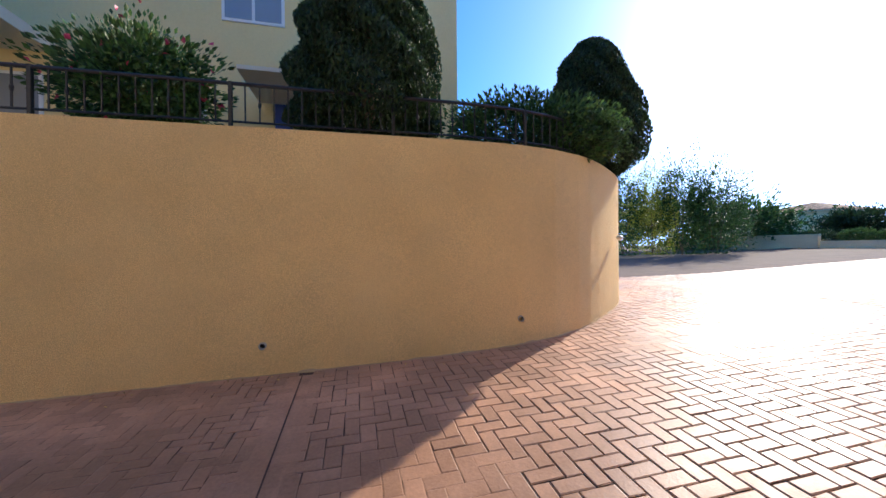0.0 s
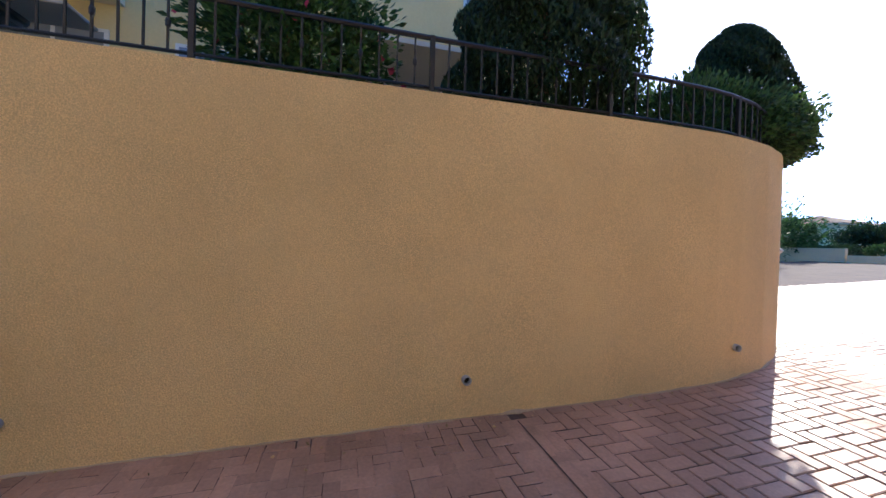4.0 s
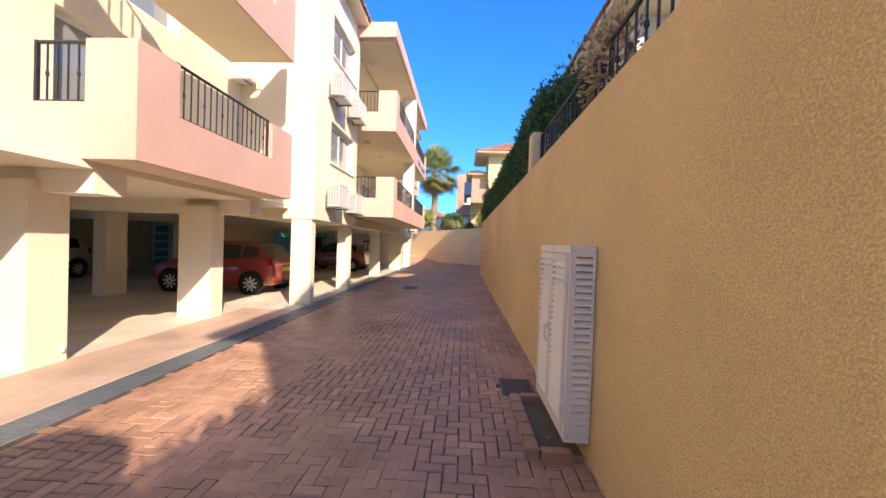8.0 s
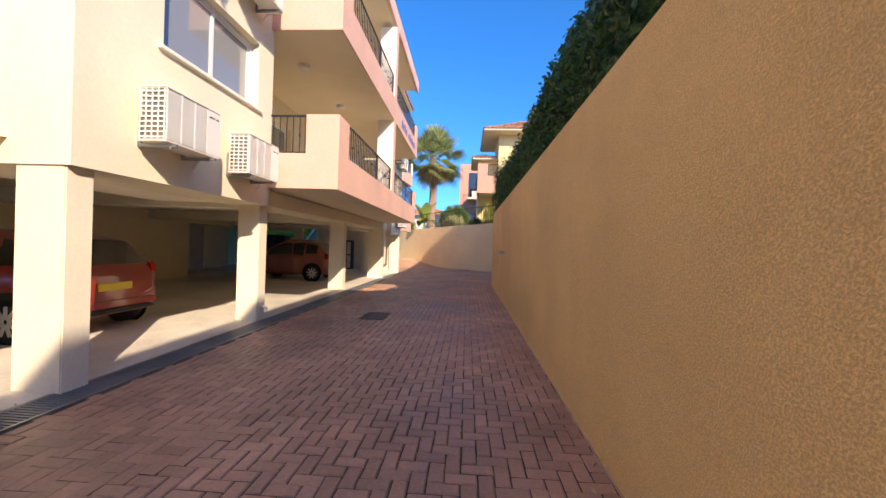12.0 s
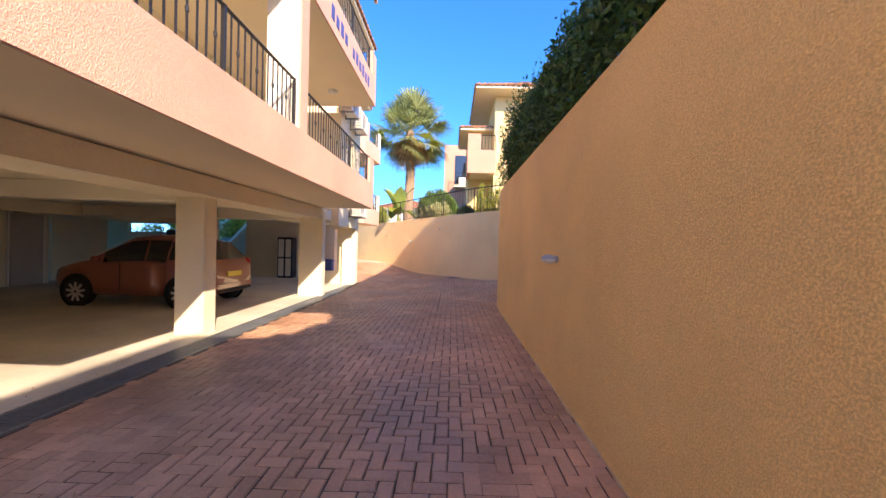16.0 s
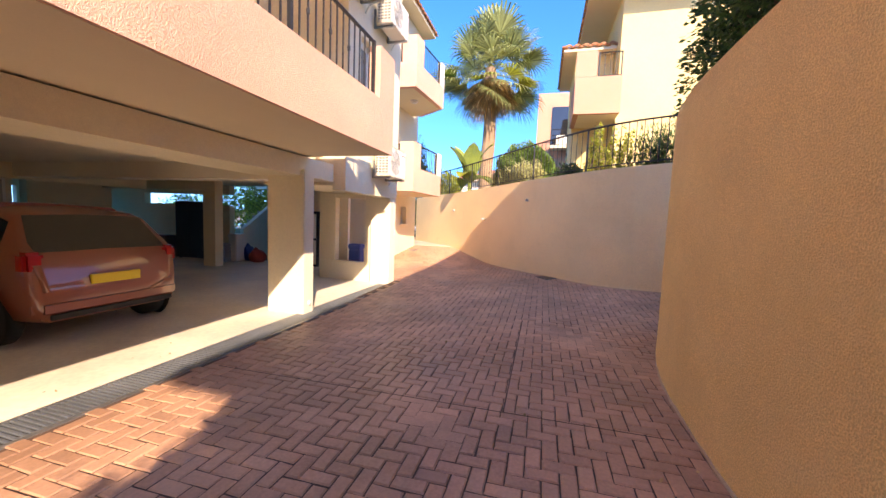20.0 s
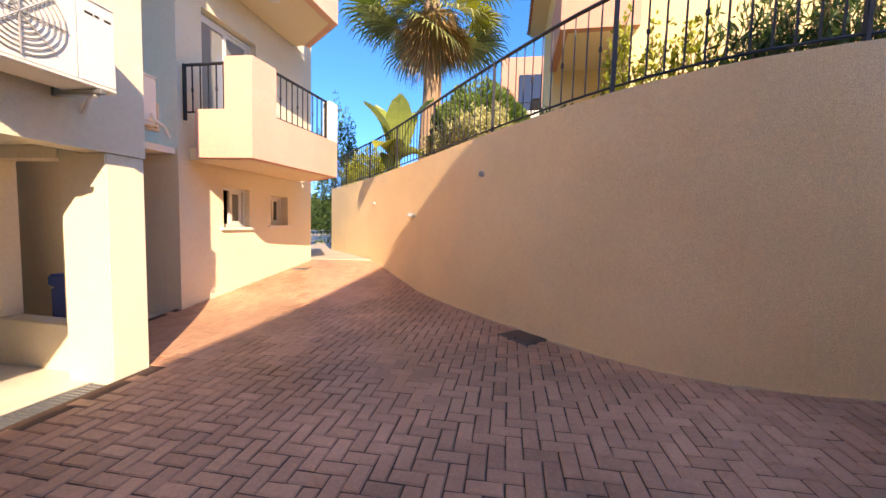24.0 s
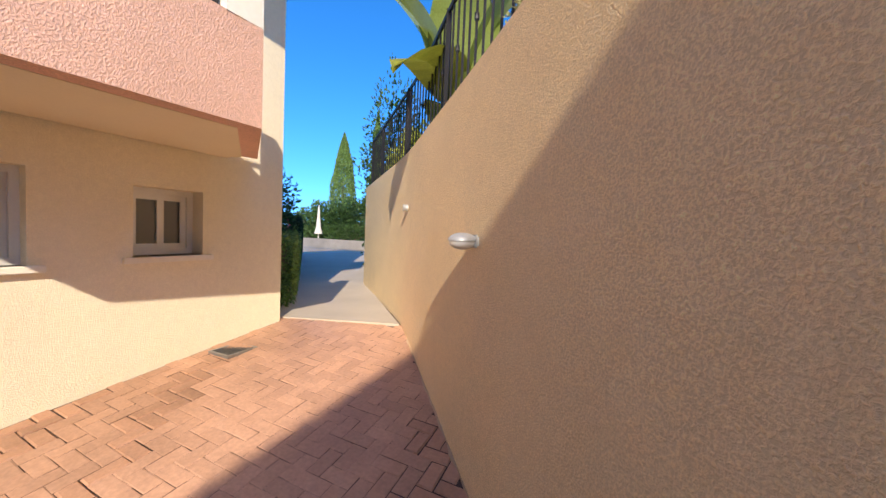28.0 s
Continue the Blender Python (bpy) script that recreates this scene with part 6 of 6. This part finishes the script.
# flat dark panel on the wall imitates the shade of an open recess
part("recess_panel", box(-0.05, 39.95, 5.95, 0.95, 39.995, 8.2), M_CARGLASS, r4, "dark flat panel in place of the shaded balcony recess")
part("ac_unit", box(0.25, 39.5, 5.92, 0.85, 39.8, 6.5, 0.02), M_WHITE, r4, "white air conditioner")
simple_house("house", "white low distant house with tiled roof", -8.0, 52, -2.5, 60, 1.0, 5.2, [("y", -7, 2.4, -5.8, 3.6)], m=M_WHITEW)
simple_house("house", "white distant house on the slope", -16, 75, -6, 85, 0, 6.0, [("y", -14, 2.4, -12.4, 3.6), ("y", -10.5, 2.4, -9, 3.6)], m=M_WHITEW)

# barbecue behind the railing
bbq = thing("barbecue", "covered dark grill with side table behind the railing", "barbecue", at=(2.0, 1.2, 2.7))
own = box(1.7, 0.85, 3.35, 2.2, 1.55, 3.6, 0.04)
part("firebox", own, M_GRATE, bbq)
own = bmesh.new()
bmesh.ops.create_uvsphere(own, u_segments=16, v_segments=10, radius=1, matrix=Matrix.Translation((1.95, 1.2, 3.6)) @ Matrix.Diagonal((0.25, 0.35, 0.22, 1)))
part("lid", own, M_IRON, bbq, smooth=True)
for dx, dy in ((1.75, 0.9), (2.15, 0.9), (1.75, 1.5), (2.15, 1.5)):
    part("leg", box(dx - 0.015, dy - 0.015, 2.7, dx + 0.015, dy + 0.015, 3.36), M_GALV, bbq)
part("side_shelf", box(1.75, 0.35, 3.42, 2.15, 0.84, 3.45, 0.005), M_GREY, bbq)

# ---- yard beyond the start: hedges, planters, trees, distant houses ----
def gz(x, y):
    return float(ground(x, y))


for x0, y0, x1, y1, h, lab in ((-2.5, -24.4, 0.6, -24.1, 0.55, "low pink planter wall at the yard's edge"), (2.0, -31.6, 4.6, -31.3, 1.15, "taller pink stucco wall block in the yard"), (4.7, -33.4, 14, -33.1, 0.45, "low pink planter wall along the yard"), (14.1, -33.4, 26, -33.1, 0.9, "pink boundary wall along the yard"), (1.2, -31.3, 1.9, -24.5, 0.30, "low stone planter edge")):
    tagged(part("garden_wall", box(x0, y0, gz(x0, y0) - 0.6, x1, y1, gz(x0, y0) + h, 0.01), M_WALL2), lab, "garden wall", kind="structure")
k = 30
for x, y, rx, rz in ((-2.0, -26, 1.6, 1.1), (0.3, -27.5, 1.2, 1.0), (3.4, -33.4, 1.0, 1.25), (5.4, -34.3, 0.8, 0.7), (6.6, -34.5, 0.7, 0.55), (7.9, -34.5, 0.9, 0.6), (9.5, -34.8, 0.9, 0.75), (11.2, -35, 0.9, 0.6), (13, -35, 1.0, 0.6), (15.2, -35, 1.1, 0.6), (17.5, -35, 1.1, 0.7), (-3.6, -29, 2.0, 1.6)):
    k += 1
    bush("round_bush", "rounded clipped green garden bush", x, y, gz(x, y), rx, rx, rz, 3500, 0.12, (M_LEAF, M_LEAFD, M_LEAFY)[k % 3 if k % 5 == 0 else 0], k, lump=0.1)
bush("reddish_bush", "clipped bush with reddish orange leaves", 10.3, -35.6, gz(10.3, -35.6), 1.1, 1.1, 0.8, 3500, 0.12, M_DRY, 55, lump=0.1)


for i, (x, y, r_, h_, m) in enumerate(((19.5, -34, 3.0, 2.0, M_LEAF), (23.5, -31.5, 3.0, 2.3, M_LEAF), (27.5, -28, 3.2, 2.5, M_LEAFY), (31, -25, 3.2, 2.4, M_LEAF), (12.5, -46, 2.4, 1.5, M_LEAF), (3.5, -45, 2.6, 1.4, M_LEAFD), (-2, -40, 3.0, 2.2, M_LEAFD), (-6, -34, 3.2, 2.6, M_LEAFD), (17, -44, 3, 1.4, M_LEAFD))):
    bush("garden_tree", "bushy green tree at the yard boundary", x, y, gz(x, y), r_, r_, h_, 9000, 0.26, m, 160 + i, category="tree", lump=0.35)
for i, (x, y, r_, h_, m) in enumerate(((15.6, -26.6, 1.5, 2.75, M_LEAF), (17.0, -25.4, 1.5, 3.15, M_LEAF), (18.5, -24.4, 1.4, 3.0, M_LEAFY), (19.8, -23.0, 1.3, 3.2, M_LEAF))):
    bush("garden_tree", "leafy green tree with pale new leaves by the boundary wall", x, y, gz(x, y), r_, r_, h_, 7000, 0.16, m, 190 + i, category="tree", lump=0.4)
lp = thing("street_lamp", "tall grey street lamp with a short arm", "street lamp", at=(7.9, -36.5, 0.8))
part("pole", tube([(7.9, -36.5, 0.6), (7.9, -36.5, 7.1)], 0.07, 8, None, 0.045), M_GALV, lp)
part("arm", tube([(7.9, -36.5, 7.1), (7.45, -36.7, 7.2)], 0.035, 6), M_GALV, lp)
part("head", box(7.05, -36.85, 7.17, 7.5, -36.65, 7.25, 0.02), M_GREY, lp)
frame_b = thing("unfinished_building", "grey concrete frame of an unfinished building", "building", at=(2, -66, 1.5))
for z in (1.6, 4.4, 7.2):
    part("floor_slab", box(-12, -74, z, 14.6, -64, z + 0.3), M_CONC, frame_b)
for x in (-11.7, -7.6, -3.5, 0.6, 4.7, 8.6, 11.4, 14.1):
    for y in (-73.6, -64.4):
        part("concrete_post", box(x, y, 0, x + 0.35, y + 0.35, 7.3), M_CONC, frame_b)
for x, y, w in ((16, -76, 8), (26.5, -56, 8), (33.5, -52, 7)):
    simple_house("house", "distant low house with tiled roof", x, y - 8, x + w, y, 0.5, 5.3, [], roof=True, m=M_WALL2, over=0.5)

# pool terrace details
par = thing("parasol", "closed white parasol by the pool", "parasol", at=(-17.2, 44.4, 0.5))
part("pole", tube([(-17.2, 44.4, 0.4), (-17.2, 44.4, 2.9)], 0.025, 6), M_PVC, par)
part("canopy", tube([(-17.2, 44.4, 1.2), (-17.2, 44.4, 1.6), (-17.2, 44.4, 2.8)], 0.24, 10, None, 0.04), M_AWN, par, "furled white cloth")
tagged(part("garden_edge", box(-20, 42.4, 0.4, -12, 42.7, 1.0, 0.05), M_STONE), "low rubble stone edge of the pool terrace", "garden wall", kind="structure")
tagged(part("floor_pool", box(-40, 33.0, 0.2, -5.92, 60, 0.50), M_PATH), "pale paved pool terrace", "terrace", kind="structure")
tagged(part("water", box(-27, 38.9, 0.45, -13.2, 43.2, 0.522), glass_mat("pool_water", (0.10, 0.36, 0.48), 0.05)), "blue swimming pool water", "water", kind="structure")

# sign letters on the upper balcony: unreadable, as bars
sg = thing("sign", "row of small blue wall letters on the balcony front", "sign", at=(-2.33, 19.5, 5.5))
for i in range(11):
    if i != 4:
        part("letter", box(-2.329, 18.9 + 0.27 * i, 5.40, -2.31, 19.06 + 0.27 * i, 5.66 - 0.05 * (i % 2), 0.005), M_LETTER, sg)

# ---- garage clutter ----
lk = thing("locker", "tall dark-framed locker with two white panel doors", "locker", at=(-6.75, 27.05, 0.012))
part("carcass", box(-7.05, 26.86, 0.012, -6.45, 27.25, 1.62, 0.006), M_IRON, lk)
for x in (-7.03, -6.745):
    d = part("door", box(x, 26.845, 0.04, x + 0.275, 26.858, 1.60, 0.003), M_IRON, lk)
    for z in (0.08, 0.84):
        part("panel", box(x + 0.03, 26.838, z, x + 0.245, 26.8445, z + 0.70, 0.002), M_WHITE, d, "white panel")
    part("knob", box(x + 0.12, 26.82, 0.79, x + 0.15, 26.8375, 0.82, 0.004), M_GALV, d)
fr = thing("cupboard", "dark metal cupboard against the garage wall", "cupboard", at=(-10.6, 26.6, 0.012))
part("body", box(-11.2, 26.4, 0.05, -10.1, 26.98, 1.78, 0.01), M_GRATE, fr)
for x in (-11.19, -10.645):
    part("door", box(x, 26.38, 0.08, x + 0.535, 26.399, 1.75, 0.006), M_IRON, fr)
for x in (-11.15, -10.2):
    for y in (26.45, 26.9):
        part("foot", box(x, y, 0.012, x + 0.05, y + 0.05, 0.05), M_IRON, fr)
for i_, (x, y, w, d_, h_, m, lab) in enumerate(((-4.75, 25.63, 0.3, 0.24, 0.85, M_BLUE, "dark blue plastic bin behind the wall opening"), (-9.7, 26.3, 0.45, 0.4, 0.55, M_GREY, "grey storage box beside the cupboard"), (-9.35, 26.55, 0.3, 0.35, 0.85, M_PVC, "pale upright storage box by the wall"), (-11.9, 26.2, 0.5, 0.45, 0.7, M_GRATE, "dark crate stacked by the cupboard"))):
    bx = thing("storage_box", lab, "box", at=(x + w / 2, y + d_ / 2, 0.012))
    part("body", box(x, y, 0.012, x + w, y + d_, h_ * 0.85, 0.02), m, bx)
    part("lid", box(x - 0.015, y - 0.015, h_ * 0.853, x + w + 0.015, y + d_ + 0.015, h_, 0.02), m, bx)


def sack(x, y, r, hgt, m, label):
    own = bmesh.new()
    bmesh.ops.create_uvsphere(own, u_segments=18, v_segments=12, radius=1)
    for v in own.verts:
        k = 1 + 0.12 * math.sin(v.co.x * 5 + v.co.z * 3) + 0.08 * math.cos(v.co.y * 7)
        v.co = Vector((x + v.co.x * r * k, y + v.co.y * r * 0.8 * k, 0.012 + max(0, (v.co.z * 0.62 + 0.5) * hgt * k)))
    tagged(part("bag", own, m, smooth=True), label, "bag")


sack(-8.55, 26.85, 0.26, 0.34, mat("red_fabric", (0.45, 0.05, 0.03), 0.8, var=0.2, bump=0.004, bump_scale=20), "slumped red fabric bag on the garage floor")
sack(-9.0, 27.0, 0.2, 0.42, M_BLUE, "small blue bag on the garage floor")
stair = thing("staircase", "pale outdoor stair with sloping side wall beyond the garage", "stairs", at=(-10, 28.6, 0))
for k in range(9):
    part("step", box(-11.2 - 0.0, 27.6 + 0.27 * k, 0.0, -9.9, 27.87 + 0.27 * k - 0.002, 0.175 * (k + 1), 0.006), M_PATH, stair)
own = bmesh.new()
pr = [(27.55, 0.0), (30.05, 0.0), (30.05, 2.45), (29.8, 2.45), (27.55, 0.95)]
lo = [own.verts.new((-9.88, y, z)) for y, z in pr]; hi = [own.verts.new((-9.74, y, z)) for y, z in pr]
own.faces.new(lo); own.faces.new(hi[::-1])
for k in range(5):
    own.faces.new((lo[k], lo[(k + 1) % 5], hi[(k + 1) % 5], hi[k]))
bmesh.ops.recalc_face_normals(own, faces=own.faces)
part("side_wall", own, M_WHITEW, stair)
bush("garden_shrub", "bright green shrub beside the outdoor stair", -13.4, 29.3, 0.0, 1.1, 1.4, 1.3, 7000, 0.10, M_LEAFY, 91)


def pipe_elbow(x, y, z):
    t = thing("pipe_stub", "white plastic waste pipe elbow at the column foot", "pipe", group="column pipe stubs", at=(x, y, z))
    part("elbow", tube([(x - 0.02, y, z), (x + 0.04, y, z), (x + 0.065, y, z - 0.01), (x + 0.075, y, z - 0.05)], 0.024, 10), M_PVC, t, smooth=True)
    part("collar", tube([(x - 0.001, y, z), (x + 0.014, y, z)], 0.036, 12), M_PVC, t)


for x, y, z in ((-3.76, 13.36, 0.24), (-3.70, 22.5, 0.18), (-4.95, 5.55, 0.18)):
    pipe_elbow(x, y, z)

# ---- balcony furniture ----
tb = thing("balcony_table", "dark round balcony table", "table", at=(-1.95, -13.3, 2.64))
own = bmesh.new()
bmesh.ops.create_cone(own, cap_ends=True, segments=28, radius1=0.42, radius2=0.42, depth=0.03, matrix=Matrix.Translation((-1.95, -13.3, 3.36)))
part("tabletop", own, M_IRON, tb)
for a in range(4):
    c_, s_ = math.cos(a * 1.571 + 0.4), math.sin(a * 1.571 + 0.4)
    part("leg", tube([(-1.95 + 0.1 * c_, -13.3 + 0.1 * s_, 3.35), (-1.95 + 0.28 * c_, -13.3 + 0.28 * s_, 2.64)], 0.016, 6), M_IRON, tb)


def garden_chair(x, y, z, turn, m, label):
    t = thing("garden_chair", label, "chair", group="balcony chairs")
    part("seat", box(-0.23, -0.23, 0.42, 0.23, 0.23, 0.45, 0.015), m, t)
    own = box(-0.23, 0.21, 0.47, 0.23, 0.24, 0.90, 0.012)
    bmesh.ops.rotate(own, cent=(0, 0.22, 0.45), matrix=Matrix.Rotation(radians(-10), 3, "X"), verts=own.verts)
    part("backrest", own, m, t)
    for sx in (-0.2, 0.2):
        for sy in (-0.2, 0.2):
            part("leg", tube([(sx, sy, 0.42), (sx * 1.1, sy * 1.1, 0.0)], 0.014, 6), m, t)
        part("armrest", tube([(sx * 1.15, -0.2, 0.43), (sx * 1.15, -0.2, 0.65), (sx * 1.15, 0.24, 0.67)], 0.014, 6), m, t)
    t.matrix_basis = pose(x, y, z, 0, 0, turn)


garden_chair(-2.35, -12.75, 2.64, 150, M_IRON, "dark metal garden chair on the balcony")
garden_chair(-1.75, -14.1, 2.64, 10, M_IRON, "dark metal garden chair on the balcony")
garden_chair(-4.15, 28.35, 2.46, 100, M_PVC, "white plastic chair on the pink balcony")
rack = thing("bracket_stack", "stack of spare white mounting rails fixed under the air conditioner", "rails", at=(-2.85, -9.05, 2.3))
for k in range(5):
    part("rail", box(-3.04, -9.42 + 0.015 * k, 2.02 + 0.085 * k, -2.64 - 0.02 * (4 - k), -8.72, 2.065 + 0.085 * k, 0.006), M_PVC, rack)
part("strap", box(-3.045, -9.0, 1.98, -3.02, -8.94, 2.5, 0.004), M_GALV, rack)

# rough mortar fillet where the walls meet the paving
def fillet(line, keep):
    g = np.random.default_rng(77)
    pts = [p for p in line if keep(*p)]
    V, F = [], []
    fine = []
    for a, b in zip(pts, pts[1:]):
        m = max(1, int(math.hypot(b[0] - a[0], b[1] - a[1]) / 0.12))
        fine += [(a[0] + (b[0] - a[0]) * k / m, a[1] + (b[1] - a[1]) * k / m) for k in range(m)]
    for i, (x, y) in enumerate(fine):
        a, b = fine[max(i - 1, 0)], fine[min(i + 1, len(fine) - 1)]
        d = Vector((b[0] - a[0], b[1] - a[1])).normalized()
        w, hz = max(0.002, g.normal(0.010, 0.008)), max(0.003, g.normal(0.013, 0.009))
        z = float(ground(x, y))
        V += [(x + d.y * 0.01, y - d.x * 0.01, z + hz), (x - d.y * w, y + d.x * w, z + 0.009), (x - d.y * w * 1.1, y + d.x * w * 1.1, z - 0.01)]
    F = [q for i in range(len(fine) - 1) for q in ((3 * i, 3 * i + 1, 3 * i + 4, 3 * i + 3), (3 * i + 1, 3 * i + 2, 3 * i + 5, 3 * i + 4))]
    return V, F


for nm, line, keep_, wl in (("mortar_fillet", wall_line, lambda x, y: -9.5 < y < 23, wall_east), ("mortar_fillet", far_line, lambda x, y: y < 31.4 and x < 4, wall_north)):
    V, F = fillet(line, keep_)
    raw(nm, V, F, M_DUST, wl)
g = np.random.default_rng(31)
lx = np.concatenate([0.92 - np.abs(g.normal(0, 0.22, 130)), g.uniform(-3.2, 0.9, 110), g.uniform(-4.2, -3.75, 40)])
ly = np.concatenate([g.uniform(-5, 20.5, 130), g.uniform(-4, 26, 110), g.uniform(-2, 23, 40)])
lit = leaves("leaf_litter", np.stack([lx, ly, ground(lx, ly) + 0.016], 1), 0.035, M_DRY, None, 41, ratio=0.6, up=0.0)
tagged(lit, "scattered small dry leaves and grit on the paving", "leaves", kind="stuff")

# ---- single paving bricks nearest to the line walked ----
vb = brick_arrays(cells[near], worn[near])
shapes = {}
for c_, v8 in zip(cells[near], vb):
    x0, y0 = c_[0] + c_[2] / 2, c_[1] + c_[3] / 2
    key = c_[2] > c_[3]
    if key not in shapes:
        me = bpy.data.meshes.new("brick")
        z0 = float(ground(x0, y0))
        me.from_pydata([(p[0] - x0, p[1] - y0, p[2] - z0) for p in v8], [], QUADS.tolist())
        me.materials.append(M_BRICKP)
        shapes[key] = me
    ob = new("brick", shapes[key])
    ob.parent = pavement
    ob.location = (x0, y0, float(ground(x0, y0)))
